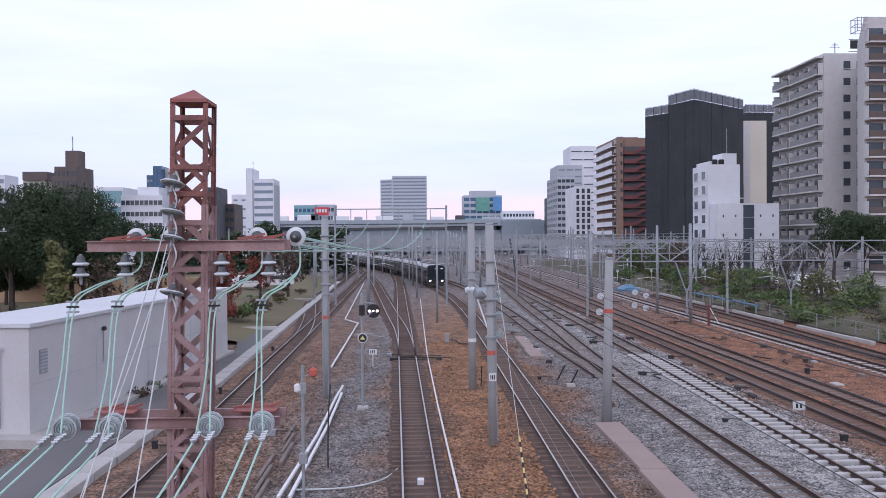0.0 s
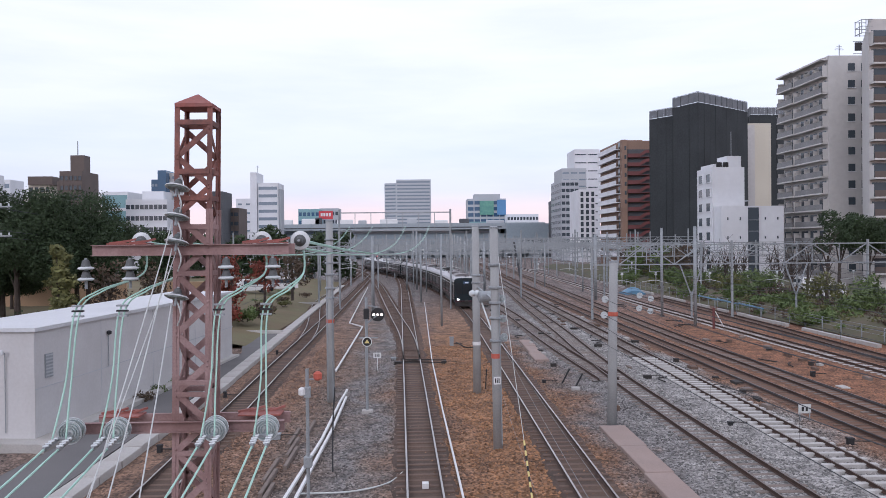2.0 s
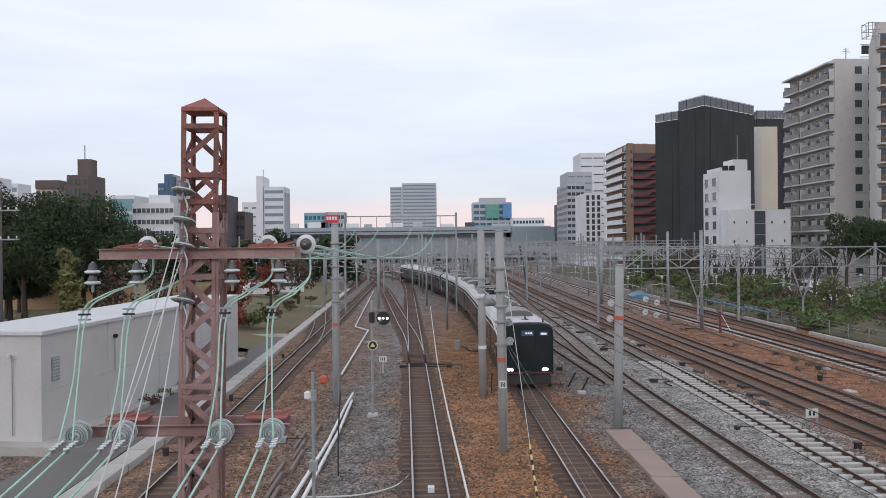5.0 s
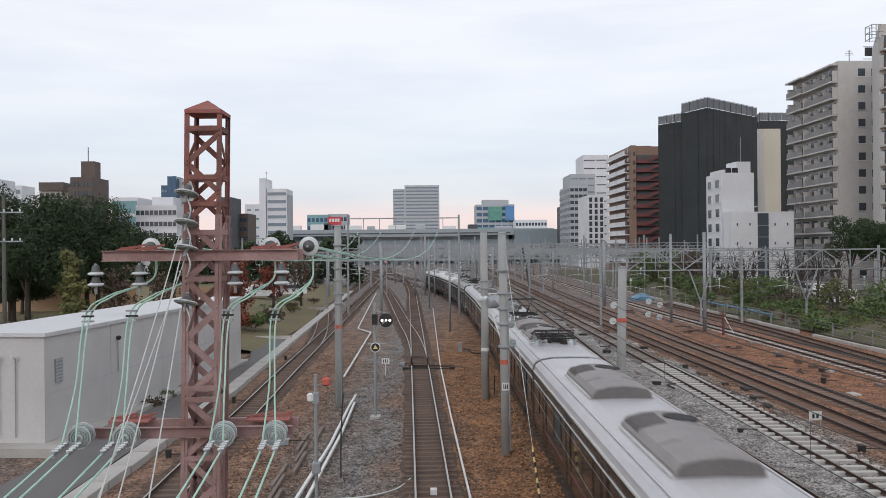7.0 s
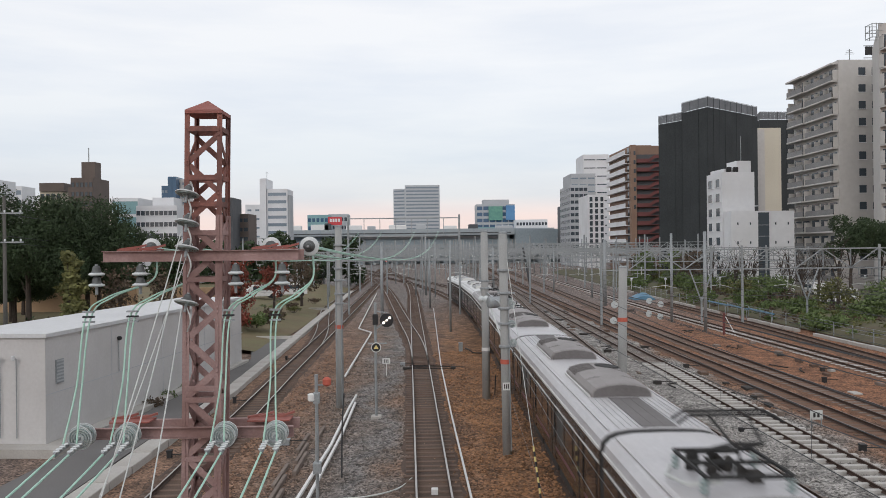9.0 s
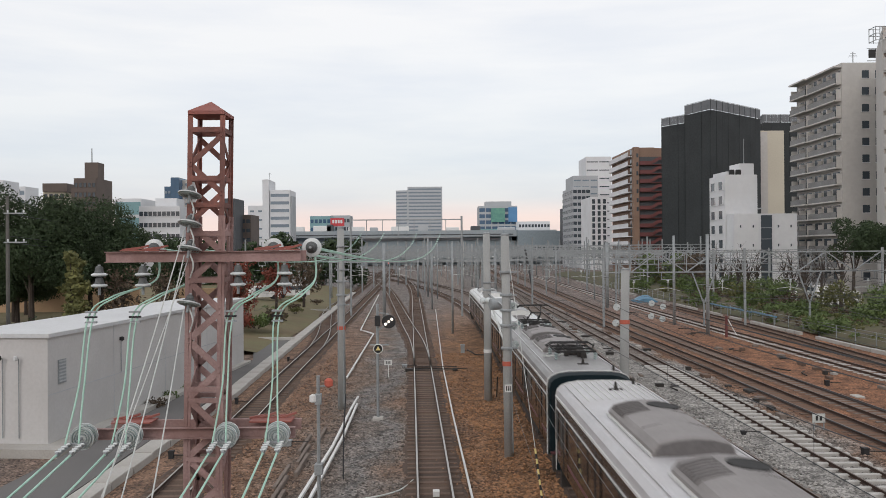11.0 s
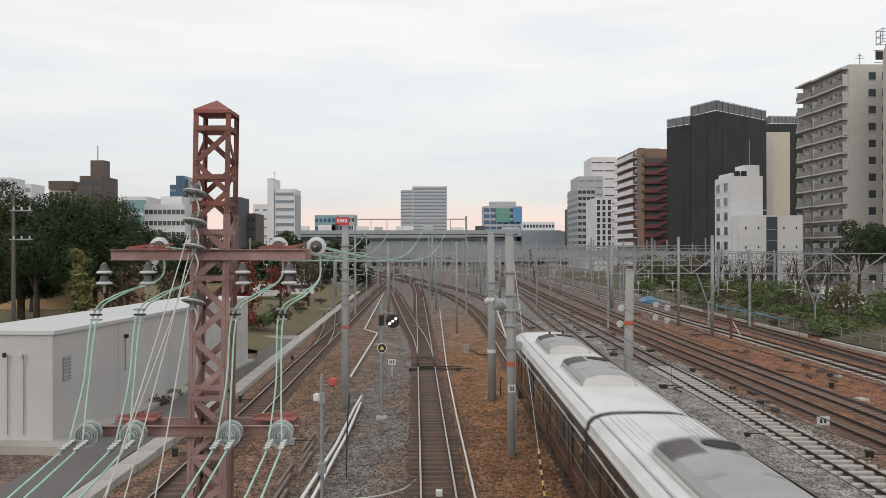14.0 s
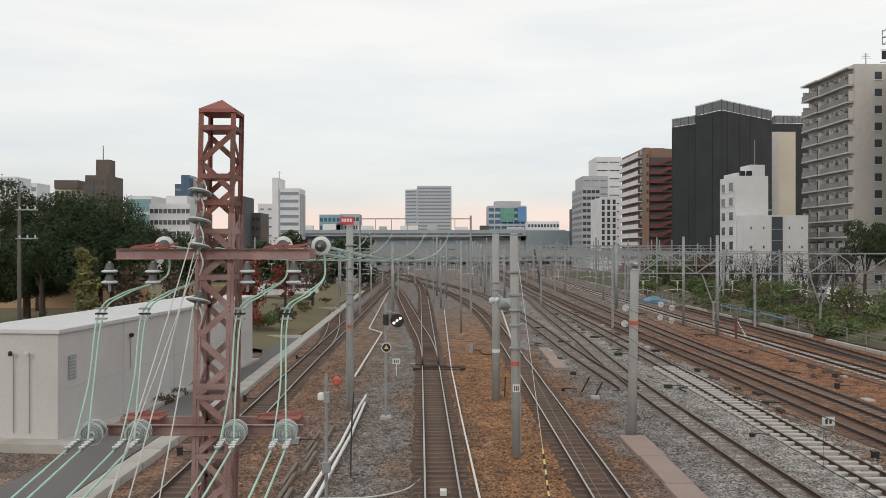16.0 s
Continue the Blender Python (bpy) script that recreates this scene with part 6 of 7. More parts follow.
for line, y0 in ((line_a, 40), (line_b, -24), (line_d, 40), (line_e, -24), (line_c, 60), (line_f, -24), (line_g, -24), (line_h, -24), (line_k, -24), (line_d_out, 70)):
    overhead(line, y0, 388)
for x, z in ((31.5, 7.6), (31.5, 7.2), (31.9, 6.6), (33.5, 4.6), (34.2, 4.2), (35.4, 5.2), (26.5, 6.9), (26.5, 6.5), (36.5, 3.4), (33.0, 5.6), (37.8, 4.4), (38.6, 5.9), (40.2, 3.0), (41.5, 4.9), (43.0, 6.3)):
    solid("feeder_line", Geo().tube(sag((x, -10, z - 0.3), (x + 0.9, 80, z), 0.5, 14) + sag((x + 0.9, 80, z), (x + 1.5, 140, z), 0.4, 8)[1:], 0.011, 4), DARK_WIRE, "dark feeder line along the rusty sidings", "wire", "feeder lines")


# ---- vegetation ----
def leaf_material(name, c1, c2):
    m = material(name, c1, c2, 0.8, 0, 0.6, 6, 0)
    n, l = m.node_tree.nodes, m.node_tree.links
    b = n["Principled BSDF"]
    geo = n.new("ShaderNodeNewGeometry")
    mr = n.new("ShaderNodeMapRange")
    mr.inputs["To Min"].default_value, mr.inputs["To Max"].default_value = 0.65, 1.3
    l.new(geo.outputs["Random Per Island"], mr.inputs["Value"])
    mul = n.new("ShaderNodeMixRGB")
    mul.blend_type, mul.inputs[0].default_value = "MULTIPLY", 1.0
    l.new(b.inputs["Base Color"].links[0].from_socket, mul.inputs[1])
    l.new(mr.outputs[0], mul.inputs[2])
    l.new(mul.outputs[0], b.inputs["Base Color"])
    return m


LEAF_DARK = leaf_material("dark_evergreen_leaves", (0.038, 0.064, 0.024), (0.024, 0.043, 0.016))
LEAF_GREEN = leaf_material("green_shrub_leaves", (0.135, 0.185, 0.058), (0.065, 0.10, 0.032))
LEAF_YELLOW = leaf_material("yellow_green_leaves", (0.17, 0.165, 0.055), (0.095, 0.105, 0.04))
LEAF_RED = leaf_material("autumn_red_leaves", (0.24, 0.055, 0.03), (0.13, 0.035, 0.025))
LEAF_BROWN = leaf_material("withered_brown_leaves", (0.12, 0.085, 0.055), (0.07, 0.05, 0.035))
BARK = material("dark_bark", (0.075, 0.058, 0.047), (0.045, 0.035, 0.03), 0.95, 0, 2, 20, 0.4)


def leaves(blobs, count, size, seed, shell=0.55):
    """Small bent leaf sprays scattered through ellipsoid clumps (x, y, z, rx, ry, rz)."""
    rng = np.random.default_rng(seed)
    vol = np.array([b[3] * b[4] * b[5] for b in blobs]) ** 0.75
    pick = rng.choice(len(blobs), count, p=vol / vol.sum())
    bl = np.array(blobs)[pick]
    d = rng.normal(size=(count, 3))
    d /= np.linalg.norm(d, axis=1)[:, None]
    rad = shell + (1 - shell) * rng.random(count) ** 0.6
    rad *= 1 + 0.09 * rng.normal(size=count) * (rng.random(count) < 0.35)
    c = bl[:, :3] + d * bl[:, 3:] * rad[:, None]
    u = rng.normal(size=(count, 3))
    u /= np.linalg.norm(u, axis=1)[:, None]
    v = np.cross(u, d + 0.4 * rng.normal(size=(count, 3)))
    v /= np.linalg.norm(v, axis=1)[:, None] + 1e-9
    sz = size * (0.55 + 0.9 * rng.random(count))[:, None]
    w = np.cross(u, v)
    a, b2, e, f = c - u * sz, c + v * sz * 0.5 + w * sz * 0.15, c + u * sz, c - v * sz * 0.5 + w * sz * 0.15
    vs = np.stack([a, b2, e, f], 1).reshape(-1, 3)
    g = Geo()
    g.v = [tuple(p) for p in vs]
    g.f = [(4 * i, 4 * i + 1, 4 * i + 2, 4 * i + 3) for i in range(count)]
    return g


def tree(x, y, base, height, radius, mat, label, seed, count=2600, size=0.3, crown_low=0.25, conic=0.0, bare=False, group="trees"):
    rng = random.Random(seed)
    t = thing("tree", label, "tree", group, at=Matrix.Translation((x, y, base)))
    trunk = Geo()
    top = height * (0.7 if not bare else 0.6)
    lean = Vector((rng.uniform(-0.3, 0.3), rng.uniform(-0.3, 0.3), 0))
    trunk.tube([(0, 0, -0.3), Vector((0, 0, top * 0.5)) + lean * 0.4, Vector((0, 0, top)) + lean], height * 0.022 + 0.05, 8, height * 0.008)
    blobs = []
    n = 11 if not bare else 14
    for k in range(n):
        z0 = top * rng.uniform(0.35 if not bare else 0.3, 0.95)
        a = rng.uniform(0, 2 * math.pi)
        zf = crown_low + (0.92 - crown_low) * ((k + rng.random()) / n)
        rr = radius * (1 - conic * zf) * rng.uniform(0.35, 0.72)
        tip = Vector((math.cos(a) * rr, math.sin(a) * rr, height * zf))
        s0 = Vector((0, 0, z0)) + lean * (z0 / top)
        mid_p = s0.lerp(tip, 0.5) + Vector((0, 0, 0.06 * height))
        trunk.tube([s0, mid_p, tip], height * 0.008 + 0.015, 5, 0.012)
        if bare:
            for q in range(5):
                p = mid_p.lerp(tip, rng.random())
                trunk.tube([p, p + Vector((rng.uniform(-1, 1), rng.uniform(-1, 1), rng.uniform(0.3, 1.4))) * height * 0.09], 0.022, 4, 0.008)
        br = radius * rng.uniform(0.34, 0.55) * (1 - conic * 0.7 * zf)
        blobs.append((tip.x, tip.y, tip.z, br, br, br * rng.uniform(0.6, 0.95)))
    part("trunk", trunk, BARK, t)
    if count:
        blobs.append((0, 0, height * (crown_low + 0.92) / 2, radius * 0.55 * (1 - conic * 0.4), radius * 0.55 * (1 - conic * 0.4), height * (0.9 - crown_low) / 2))
        part("crown", leaves(blobs, count, size, seed), mat, t)
    return t


def bush(x, y, base, w, h, mat, label, seed, count=700, size=0.16, group="bushes"):
    rng = random.Random(seed)
    b = thing("bush", label, "bush", group, at=Matrix.Translation((x, y, base)))
    blobs = [(rng.uniform(-0.5, 0.5) * w, rng.uniform(-0.4, 0.4) * w, h * rng.uniform(0.25, 0.62), w * rng.uniform(0.25, 0.42), w * rng.uniform(0.25, 0.42), h * rng.uniform(0.28, 0.42)) for _ in range(7)]
    st = Geo()
    for q in blobs:
        st.tube([(q[0] * 0.3, q[1] * 0.3, -0.2), (q[0], q[1], q[2])], 0.03, 4, 0.01)
    part("stem", st, BARK, b)
    part("foliage", leaves(blobs, count, size, seed, 0.4), mat, b)
    return b


E = "broad dark evergreen tree beside the railway park"
for k, (x, y, h, r) in enumerate(((-37.0, 70, 10.3, 4.4), (-31.6, 69, 13.3, 5.0), (-30.4, 72, 11.6, 3.4), (-40.5, 76, 9.2, 3.6), (-34.0, 78, 12.2, 4.5), (-43.5, 84, 8.6, 3.6), (-34.2, 67, 12.9, 4.8), (-38.6, 68, 8.8, 3.4))):
    tree(x, y, 0.9, h - 0.9, r, LEAF_DARK, E, 10 + k, 24000, 0.115, 0.37)
tree(-26.9, 59, 0.6, 8.0, 1.6, LEAF_YELLOW, "slender yellow-green young tree", 31, 1500, 0.2, 0.3, 0.6)
tree(-33.5, 56, 0.6, 6.4, 1.5, LEAF_GREEN, "slender green young tree", 32, 1200, 0.2, 0.25, 0.5)
tree(-25.0, 63, 0.9, 6.0, 1.7, LEAF_BROWN, "half-bare brown autumn tree", 33, 700, 0.16, 0.3)
tree(-22.0, 64, 1.0, 5.6, 1.7, LEAF_BROWN, "half-bare brown autumn tree", 34, 700, 0.16, 0.3)
tree(-19.8, 80, 1.0, 6.4, 2.2, LEAF_RED, "autumn tree with dark red leaves", 35, 1300, 0.18, 0.25)
tree(-16.6, 100, 1.0, 6.4, 2.4, LEAF_BROWN, "half-bare autumn tree on the bank", 36, 1100, 0.18, 0.3)
tree(-18.5, 92, 1.0, 6.0, 2.0, LEAF_RED, "autumn tree with dark red leaves", 37, 1000, 0.18, 0.3)
for k in range(9):
    tree(-62 + 5.4 * k + random.uniform(-1, 1), 165 + random.uniform(-12, 12), 0, 11.0 + random.uniform(-1.5, 1.2), 4.2, LEAF_DARK, "distant dark evergreen tree", 50 + k, 1700, 0.42, 0.1)
for k in range(5):
    bush(-31.5 + 1.9 * k + random.uniform(-0.4, 0.4), 58 + random.uniform(-2, 3), 0.7, 2.2, random.uniform(1.6, 2.9), (LEAF_GREEN, LEAF_DARK, LEAF_BROWN)[k % 3], "park shrub behind the store building", 70 + k)
for k in range(6):
    bush(-21.5 + 1.2 * k, 72 + 2.0 * (k % 3), 0.8, 1.9, random.uniform(1.3, 2.3), (LEAF_RED, LEAF_GREEN, LEAF_BROWN)[k % 3], "low autumn shrub on the grass bank", 80 + k, 650)
for k in range(8):
    bush(-14.5 - 0.2 * k, 41 + 2.2 * k, -0.25, 0.9, 0.6, LEAF_GREEN if k % 3 else LEAF_BROWN, "weeds along the foot of the store wall", 90 + k, 220, 0.09)
for k in range(15):
    bush(-15.6 - random.uniform(0, 8), 74 + 3.0 * k, 0.5, 1.3, 0.7, (LEAF_BROWN, LEAF_YELLOW, LEAF_GREEN)[k % 3], "tuft of dry grass on the bank", 110 + k, 260, 0.11)

VERGE = material("overgrown_verge", (0.105, 0.115, 0.05), (0.07, 0.06, 0.038), 0.95, 0, 0.35, 6, 0.4, stain=(0.12, 0.085, 0.06), stain_scale=0.2, stain_amount=0.6)
vg = Geo()
VX, VY = [34.4 + 2.2 * i for i in range(14)], [14 + 6.0 * j for j in range(40)]
vg.add([(x + 0.012 * y, y, -0.2 + min(0.9, (x - 34.4) * 0.22) + 0.15 * noise.noise(Vector((x * 0.3, y * 0.3, 7)))) for y in VY for x in VX], [(j * 14 + i, j * 14 + i + 1, (j + 1) * 14 + i + 1, (j + 1) * 14 + i) for j in range(39) for i in range(13)])
solid("verge", vg, VERGE, "overgrown verge beside the rusty sidings", "ground", kind="structure", smooth=True)
for k in range(44):
    y = 38 + 2.9 * k
    row = k % 3
    bush((36.0 if y < 52 or k % 4 == 0 else 39.2) + 0.012 * y + 2.6 * row + random.uniform(-0.5, 0.5), y, -0.1 + 0.5 * row, 3.2, random.uniform(1.5, 2.7) + 0.5 * row, (LEAF_GREEN, LEAF_YELLOW if k % 8 == 1 else LEAF_GREEN, LEAF_GREEN, LEAF_BROWN if k % 8 == 3 else LEAF_GREEN)[k % 4], "green lineside shrub along the verge", 200 + k, 900, 0.2)
for k in range(13):
    y = 92 + 4.5 * k
    tree(41 + 0.06 * y + random.uniform(-2, 3), y, 0.4, random.uniform(6, 9.5), 2.2, LEAF_BROWN, "bare dark street tree with forked branches", 300 + k, 0, bare=True)
for k, (x, y, h, r) in enumerate(((58.0, 108, 11.3, 3.5), (64.5, 112, 10.8, 3.6))):
    tree(x, y, 0.3, h, r, LEAF_DARK, "dark round-crowned street tree", 330 + k, 9000, 0.16, 0.6)
for k in range(7):
    tree(40 + random.uniform(0, 16), 132 + 13 * k, 0, random.uniform(5, 7.5), 2.6, LEAF_GREEN if k % 3 else LEAF_BROWN, "green tree in the street beyond the yard", 350 + k, 1200, 0.28, 0.12)

rng_v = random.Random(77)
weeds = []
for k in range(520):
    x, y = rng_v.uniform(34.9, 47.0), 30 + 95 * rng_v.random() ** 1.4
    h = rng_v.uniform(0.12, 0.42)
    weeds.append((x + 0.012 * y, y, -0.2 + min(0.9, (x - 34.4) * 0.22) + h * 0.5, rng_v.uniform(0.3, 0.9), rng_v.uniform(0.4, 1.1), h))
for part_k, (mat, lab) in enumerate(((LEAF_GREEN, "green weeds covering the verge"), (LEAF_BROWN, "withered brown weeds on the verge"), (LEAF_YELLOW, "yellowing grass tufts on the verge"))):
    solid("verge_weeds", leaves(weeds[part_k::3], (15000, 9000, 6000)[part_k], 0.13, 400 + part_k, 0.2), mat, lab, "weeds", kind="stuff")

# verge kerb, blue pipe, fence
kerb = thing("lineside_kerb", "pale concrete kerb troughs along the verge", "kerb")
trough = Geo().chamfer_box(-0.18, -1.4, -0.4, 0.18, 1.4, -0.02, 0.03).mesh("trough")
for k in range(60):
    y = 20 + 3.0 * k
    if k % 5 != 2 and k % 7 != 3:
        part("trough", trough, CONCRETE, kerb, at=Matrix.Translation((33.2 + 0.012 * y + random.uniform(-0.05, 0.05), y, random.uniform(-0.03, 0.03))))
BLUE = material("blue_pipe_cover", (0.13, 0.28, 0.40), (0.08, 0.19, 0.29), 0.5, 0, 1, 10, 0.05)
bp = thing("blue_pipe", "blue covered pipe along the verge", "pipe")
for k in range(3):
    y0 = 80 + 6.4 * k
    part("pipe_section", Geo().tube([(35.0, y0, 0.75), (35.06, y0 + 6.3, 0.8)], 0.11, 8), BLUE, bp)
    part("support", Geo().beam((35.0, y0 + 0.5, -0.3), (35.0, y0 + 0.5, 0.7), 0.08), STEEL, bp)
solid("blue_tarp", Geo().sweep(None, [[(30.5 + a, 118 + b * 0.6, -0.3 + h * math.sin(0.3 + 2.6 * (a / 3.2))) for a in np.linspace(0, 3.2, 7)] + [(33.7, 118 + b * 0.6, -0.3), (30.5, 118 + b * 0.6, -0.3)] for b, h in ((0, 0.6), (2, 1.1), (4, 0.9), (6, 0.5))]), BLUE, "blue tarpaulin over a heap by the tracks", "tarpaulin")
fence = thing("lineside_fence", "dark wire fence along the verge", "fence")
for k in range(45):
    y = 24 + 3.2 * k
    part("post", Geo().beam((34.6 + 0.012 * y, y, -0.3), (34.6 + 0.012 * y, y, 1.0), 0.07), STEEL, fence)
for z in (0.4, 0.7, 0.98):
    part("fence_wire", Geo().beam((34.6 + 0.012 * 20, 20, z), (34.6 + 0.012 * 170, 170, z), 0.025), STEEL, fence)


# ---- park behind the store building ----
solid("park_lawn", Geo().box(-75, 26, -0.5, -20.9, 63, 0.55), GRASS_GROUND, "dry lawn of the park behind the store", "ground", kind="structure")
TAN_WALL = material("tan_garden_wall", (0.46, 0.31, 0.19), (0.38, 0.26, 0.16), 0.9, 0, 0.6, 10, 0.05)
solid("garden_wall", Geo().box(-58, 88, -0.3, -33, 88.4, 4.0), TAN_WALL, "long tan garden wall behind the trees", "wall")
solid("garden_wall", Geo().box(-31, 92, -0.3, -24, 92.4, 3.6), TAN_WALL, "short tan garden wall behind the shrubs", "wall")
POLE_DARK = material("weathered_dark_pole", (0.15, 0.145, 0.135), (0.10, 0.095, 0.09), 0.9, 0, 1.2, 25, 0.1)
up = thing("utility_pole", "dark grey utility pole with two crossarms in the park", "utility pole", at=Matrix.Translation((-32.4, 60, 0.3)))
part("shaft", Geo().tube([(0, 0, 0), (0, 0, 11.9)], 0.17, 10, 0.11), POLE_DARK, up)
for z in (8.4, 10.6):
    part("crossarm", Geo().beam((-0.2, -0.15, z), (1.5, -0.15, z), 0.1), STEEL, up)
    for q in range(3):
        part("pin_insulator", Geo().lathe([(0.04, 0), (0.08, 0.05), (0.05, 0.1), (0.08, 0.14), (0.03, 0.2)], (0.1 + 0.6 * q, -0.15, z + 0.05), (0, 0, 1), 8), PORCELAIN, up)
for z in (8.7, 9.2, 10.9):
    solid("park_wire", Geo().tube(sag((-32.4, 59.8, z), (-24, 140, z - 0.5), 1.2, 14), 0.02, 4), DARK_WIRE, "dark wire strung from the utility pole", "wire", "park wires")


def van(x, y, z, turn):
    v = thing("parked_van", "white parked van behind the lineside shrubs", "van", "parked vans", at=Matrix.Translation((x, y, z)) @ Matrix.Rotation(turn, 4, "Z"))
    sec = [(-2.3, 0.35), (-2.3, 1.0), (-1.9, 1.15), (-1.3, 1.85), (2.1, 1.9), (2.3, 1.2), (2.3, 0.35)]
    part("body", Geo().sweep(None, [[(a, s2, b) for a, b in sec] for s2 in (-0.85, 0.85)]), WHITE_PAINT, v)
    for s2 in (-0.86, 0.86):
        part("side_window", Geo().box(-1.1, s2 - 0.015, 1.15, 1.9, s2 + 0.015, 1.65), PANE, v)
        for wx in (-1.5, 1.5):
            part("wheel", Geo().lathe([(0.1, -0.1), (0.32, -0.1), (0.34, 0), (0.32, 0.1), (0.1, 0.1)], (wx, s2, 0.33), (0, 1, 0), 16), BLACK, v)


van(-23.6, 108, 1.25, 0.4)
van(-20.2, 112, 1.25, 0.3)
for vx, vy, turn in ((47.0, 104.0, 1.4), (50.5, 97.0, 0.2), (55.0, 112.0, 1.5)):
    van(vx, vy, 0.45, turn)

# ---- trackside fittings ----
def fitting(x, y, w, d, h, mat, label, turn=0.0):
    f = thing("trackside_box", label, "equipment box", "trackside boxes", at=Matrix.Translation((x, y, -0.28)) @ Matrix.Rotation(turn, 4, "Z"))
    part("case", Geo().chamfer_box(-w / 2, -d / 2, 0, w / 2, d / 2, h, 0.03), mat, f)
    part("cover", Geo().chamfer_box(-w / 2 - 0.02, -d / 2 - 0.02, h - 0.04, w / 2 + 0.02, d / 2 + 0.02, h + 0.02, 0.01), mat, f)
    part("rod", Geo().tube([(w / 2, 0, 0.18), (w / 2 + 0.7, 0, 0.16)], 0.025, 6), CAR_DARK, f)


for x, y, w, d, h, m in ((-1.75, 52.5, 0.75, 0.5, 0.3, CAR_DARK), (1.35, 52.8, 0.5, 0.4, 0.25, CAR_DARK), (-2.1, 54.5, 0.5, 0.5, 0.3, STEEL), (13.2, 46, 0.7, 0.45, 0.28, CAR_DARK), (13.4, 60, 0.9, 0.5, 0.3, CAR_DARK), (10.2, 68, 0.7, 0.5, 0.3, CAR_DARK), (13.9, 72, 1.2, 0.6, 0.25, CAR_DARK), (16.85, 41, 0.4, 0.4, 0.3, CAR_DARK), (16.85, 52, 0.5, 0.4, 0.35, CAR_DARK), (16.8, 30.5, 0.35, 0.35, 0.4, BLACK), (13.4, 34, 0.3, 0.3, 0.25, BLACK), (23.1, 46, 0.35, 0.35, 0.4, BLACK), (25.0, 50, 0.4, 0.4, 0.3, CAR_DARK), (9.6, 80, 0.8, 0.6, 0.3, CAR_DARK), (16.8, 62, 0.9, 0.5, 0.3, CAR_DARK), (2.2, 62, 0.5, 0.4, 0.9, STEEL), (6.9, 45, 0.3, 0.3, 0.25, BLACK), (-10.4, 31, 0.3, 0.25, 0.45, BLACK), (-10.6, 42, 0.25, 0.25, 0.45, BLACK), (-10.8, 58, 0.25, 0.25, 0.45, BLACK), (-6.2, 33, 0.5, 0.4, 0.3, STEEL)):
    fitting(x, y, w * 0.62, d * 0.62, h * 0.75, m, "dark point machine or junction box beside the rails")
for y in (52.2, 52.9, 53.6):
    solid("point_rod", Geo().beam((-1.6, y, -0.1), (1.5, y, -0.1), 0.07, 0.05), CAR_DARK, "dark steel rod across the turnout", "rod", "point rods")
tb = thing("trestle", "small red and white trestle sign in the ballast", "sign", at=Matrix.Translation((17.0, 34.6, -0.25)))
part("board", Geo().box(-0.28, -0.02, 0.35, 0.28, 0.02, 0.75), PALE_CABLE, tb)
for q in (-0.22, 0.22):
    part("leg", Geo().beam((q, 0, 0), (q, 0, 0.4), 0.04), STEEL, tb)
for q in (-0.1, 0.08):
    part("bar", Geo().box(q - 0.05, -0.028, 0.45, q + 0.05, -0.021, 0.65), BLACK, tb)
for k in range(26):
    cx = random.choice((13.5, 13.6, 16.9, 8.3, 24.8, 23.6)) + random.uniform(-0.5, 0.5)
    cy = random.uniform(40, 100)
    cable("ground_cable", ((cx, cy, -0.2), (cx + random.uniform(-0.8, 0.8), cy + 0.8, -0.13), (cx + random.uniform(-1, 1), cy + 1.8, -0.22)), 0.04, CAR_DARK, "dark cable lying across the ballast", 5, group="loose cables")
for k in range(7):
    y = 24 + 1.55 * k
    solid("timber", Geo().chamfer_box(-5.2 - 0.22 * (k % 3) + 0.02 * k, y - 0.2, -0.3, -5.06 - 0.22 * (k % 3) + 0.02 * k, y + 2.6, -0.15 + 0.03 * (k % 2), 0.02), SLEEPER_PALE, "weathered timber lying on the ballast", "timber", "loose timbers")
cable("brown_hose", ((2.6, 63, -0.15), (2.9, 61, -0.1), (3.2, 60.4, -0.2), (4.1, 60.2, -0.2)), 0.05, CAR_DARK, "dark hose curled on rusty ballast", group="loose cables")


# ---- loose ballast stones where the line passes nearest ----
def stones(x0, x1, y0, y1, count, seed):
    rng = np.random.default_rng(seed)
    xs = x0 + (x1 - x0) * rng.random(count)
    ys = y0 + (y1 - y0) * rng.random(count) ** 1.5
    g = Geo()
    octa = np.array([(1, 0, 0), (-1, 0, 0), (0, 1, 0), (0, -1, 0), (0, 0, 1), (0, 0, -1)], float)
    tri = [(0, 2, 4), (2, 1, 4), (1, 3, 4), (3, 0, 4), (2, 0, 5), (1, 2, 5), (3, 1, 5), (0, 3, 5)]
    for x, y, a, r in zip(xs, ys, rng.random(count) * 6.28, 0.035 + 0.05 * rng.random(count) ** 2):
        d = min(abs(x - f(y)) for f in (line_a, line_b, line_d, line_e))
        if d < 1.15 and abs(d - 0.566) < 0.16:
            continue
        z = GROUND_Z - 0.03 - 0.07 * min(1, max(0, min(d, abs(x - 15.6)) - 1.3)) + 0.04 * noise.noise(Vector((x * 0.9, y * 0.9, 0))) + r * 0.25
        k = octa * r * (0.7 + 0.6 * rng.random((6, 1)))
        c, s2 = math.cos(a), math.sin(a)
        g.add([(x + c * p[0] - s2 * p[1], y + s2 * p[0] + c * p[1], z + 0.7 * p[2]) for p in k], tri)
    return g


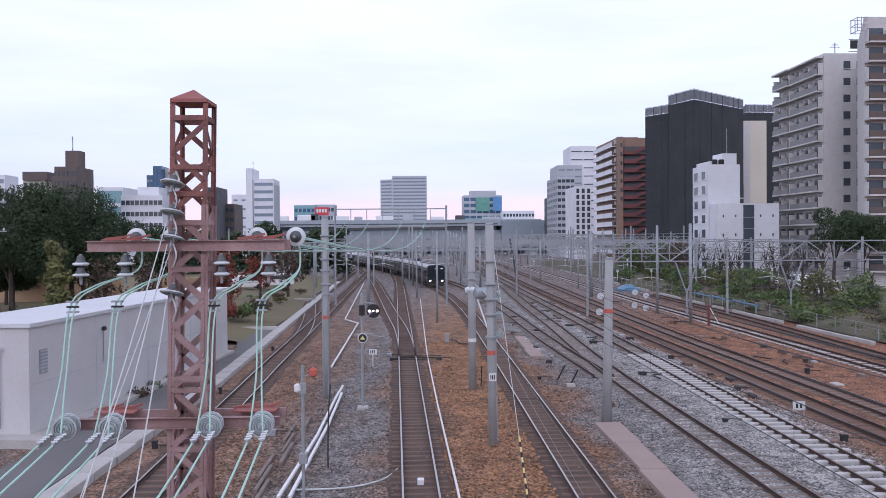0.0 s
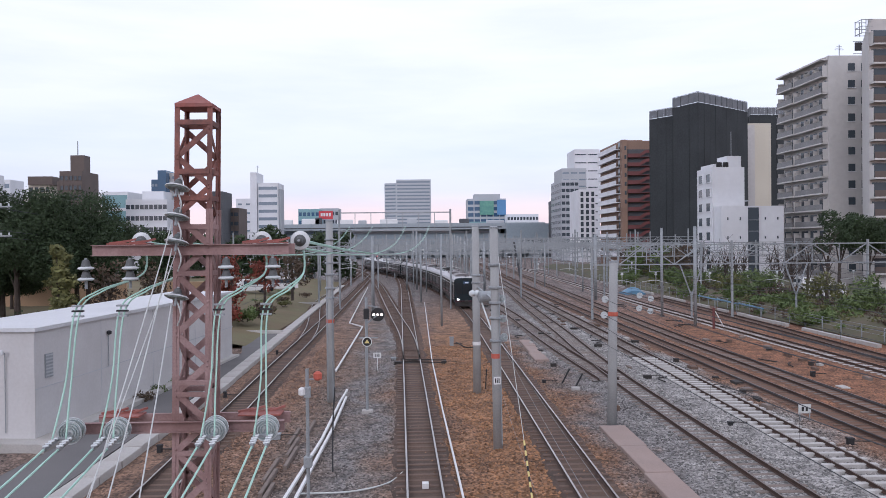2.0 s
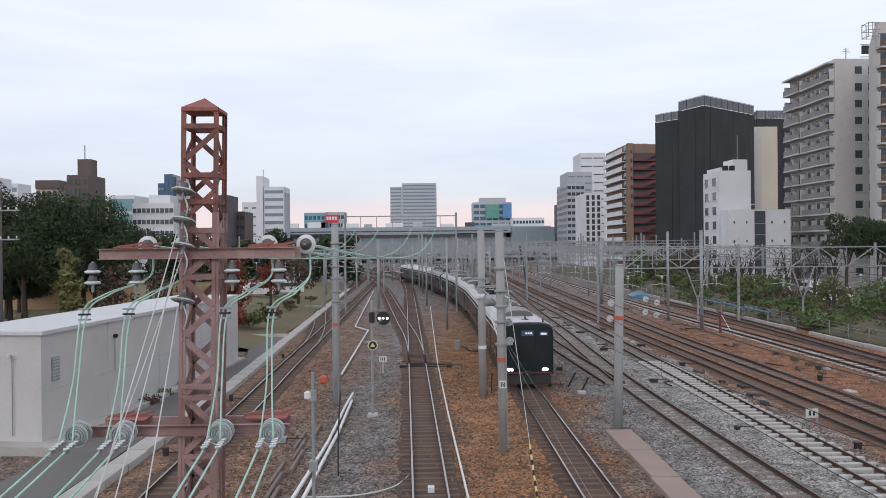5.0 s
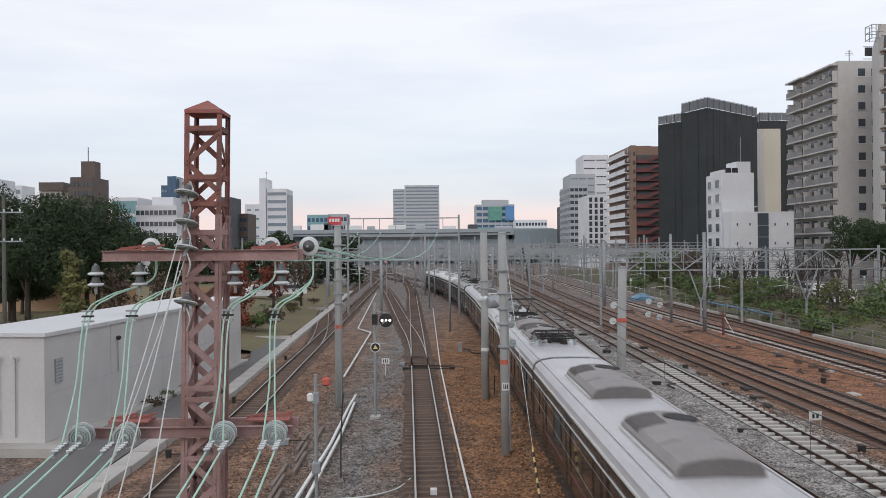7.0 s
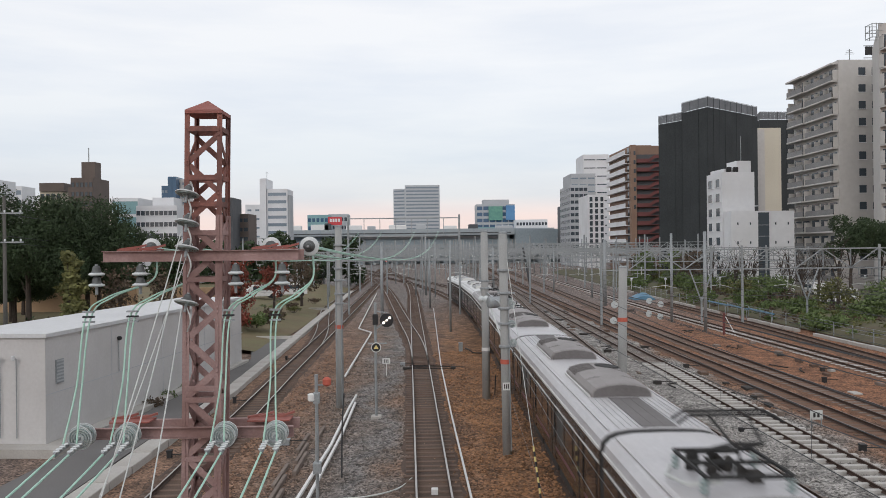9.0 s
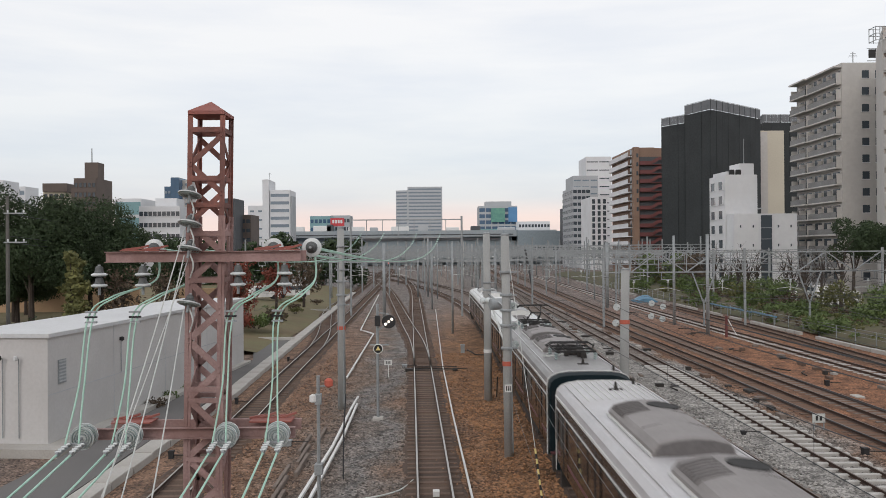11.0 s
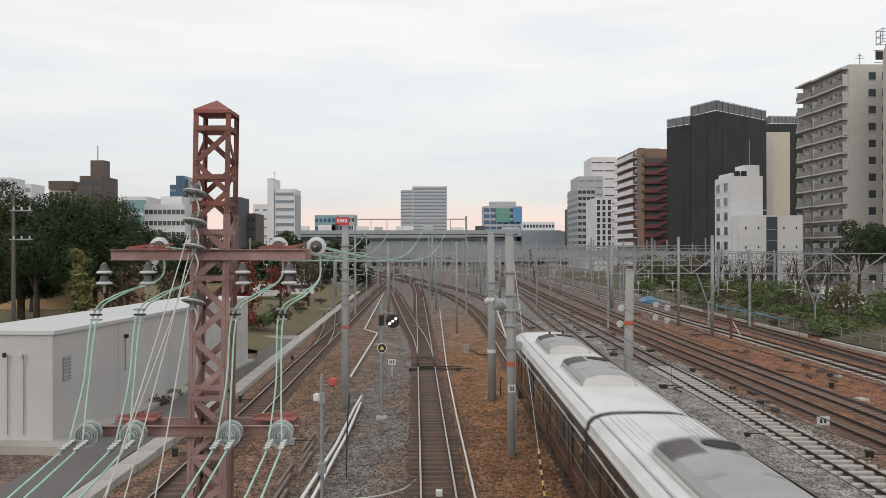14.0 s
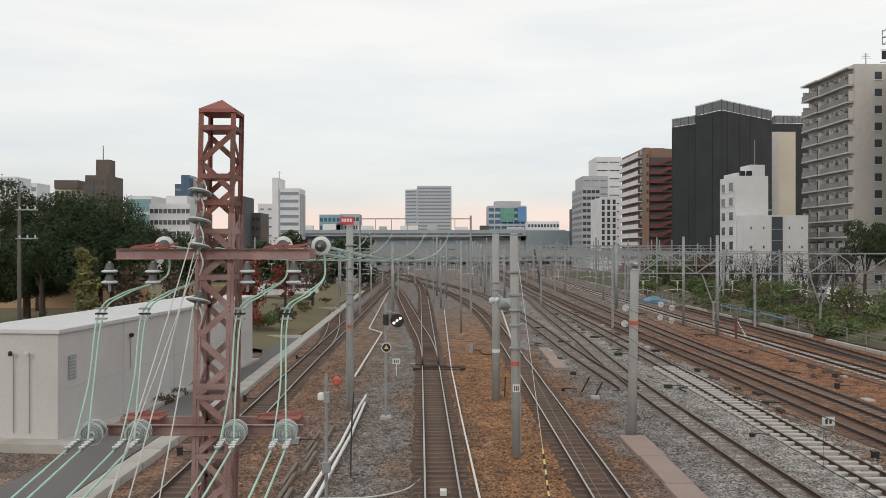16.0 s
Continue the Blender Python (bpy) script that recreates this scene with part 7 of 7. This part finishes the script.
def stone_material():
    """The ballast's own colours, with each stone a little lighter or darker."""
    m = BALLAST.copy()
    m.name = "loose_stone"
    n, l = m.node_tree.nodes, m.node_tree.links
    b = n["Principled BSDF"]
    rust = next(q for q in n if q.bl_idname == "ShaderNodeValToRGB")
    geo = n.new("ShaderNodeNewGeometry")
    mr = n.new("ShaderNodeMapRange")
    mr.inputs["To Min"].default_value, mr.inputs["To Max"].default_value = 0.5, 2.0
    l.new(geo.outputs["Random Per Island"], mr.inputs["Value"])
    mul = n.new("ShaderNodeMixRGB")
    mul.blend_type, mul.inputs[0].default_value = "MULTIPLY", 1.0
    l.new(rust.outputs[0], mul.inputs[1])
    l.new(mr.outputs[0], mul.inputs[2])
    l.new(mul.outputs[0], b.inputs["Base Color"])
    for q in list(b.inputs["Normal"].links):
        l.remove(q)
    return m


solid("ballast_stones", stones(-8.0, 17.5, 21, 62, 34000, 5), stone_material(), "loose crushed stones of rust brown and grey ballast", "stones", kind="stuff")


# ---- crowd of slim poles in front of the station ----
for k in range(64):
    y = random.uniform(125, 375)
    x = random.uniform(-0.16, 0.155) * y + random.uniform(-3, 3)
    lines = (line_a, line_a_left, line_b, line_c, line_d, line_d_out, line_e, line_f, line_g, line_h, line_k)
    if min(abs(x - f(y)) for f in lines) < 2.0:
        x += 2.4 if min(abs(x + 2.4 - f(y)) for f in lines) > 1.9 else -2.6
    if min(abs(x - f(y)) for f in lines) < 1.8:
        continue
    p = pole(x, y, random.uniform(7.2, 10.2), random.uniform(0.1, 0.19), "slim pale catenary pole in front of the station", STEEL if k % 3 else CONCRETE_POLE, group="station poles")
    za = random.uniform(5.6, 7.0)
    sd = random.choice((-1, 1))
    part("bracket_arm", Geo().tube([(0, 0, za), (sd * 2.4, 0, za + 0.1)], 0.05, 5).tube([(0, 0, za + 1.1), (sd * 2.0, 0, za + 0.1)], 0.03, 5), STEEL, p)
    part("bracket_insulator", Geo().lathe([(0.05, 0), (0.17, 0.08), (0.06, 0.16), (0.17, 0.24), (0.05, 0.3)], (sd * 0.35, 0, za), (sd, 0, 0), 8), PORCELAIN, p)


SIGNAL_GLOW = material("red_signal_lens", (0.8, 0.08, 0.06), None, 0.3, emit=((1.0, 0.12, 0.08), 1.8), bump=0)
for ax, dn, d in ((704, 464, 150),):
    o = spot(ax, dn, d)
    ds = thing("distant_signal", "distant colour-light signal with a glowing red lens", "railway signal", "distant signals", at=Matrix.Translation((o.x, o.y, 0)))
    part("post", Geo().tube([(0, 0.1, -0.3), (0, 0.1, o.z + 0.5)], 0.09, 8), STEEL, ds)
    part("head", Geo().chamfer_box(-0.25, -0.1, o.z - 0.7, 0.25, 0.1, o.z + 0.7, 0.08), BLACK, ds)
    part("lens", Geo().lathe([(0.16, 0), (0.14, 0.04), (0.02, 0.05)], (0, -0.1, o.z), (0, -1, 0), 12), SIGNAL_GLOW, ds)
tp = thing("leaning_plank", "pale plank leaning on a dark post in the sidings", "plank", at=Matrix.Translation(on_ground(1303, 600)))
part("post", Geo().tube([(0, 0, -0.2), (0, 0, 1.9)], 0.12, 8), WALL_RED, tp)
part("plank", Geo().beam((0.9, -0.5, -0.1), (0.12, -0.05, 1.6), 0.14, 0.05), WHITE_PAINT, tp)
for k in range(40):
    cy = random.uniform(36, 95)
    cx = random.choice((13.7, 16.9, 16.8, 23.3, 24.9, 8.4, 25.6)) + random.uniform(-0.7, 0.7)
    solid("rubble", Geo().chamfer_box(cx, cy, -0.3, cx + random.uniform(0.15, 0.5), cy + random.uniform(0.2, 0.9), -0.12 + random.uniform(-0.04, 0.12), 0.03), (SLEEPER_WOOD, CONCRETE, CAR_DARK, SLEEPER_PALE)[k % 4], "small piece of track debris on the ballast", "debris", "track debris")

motions()
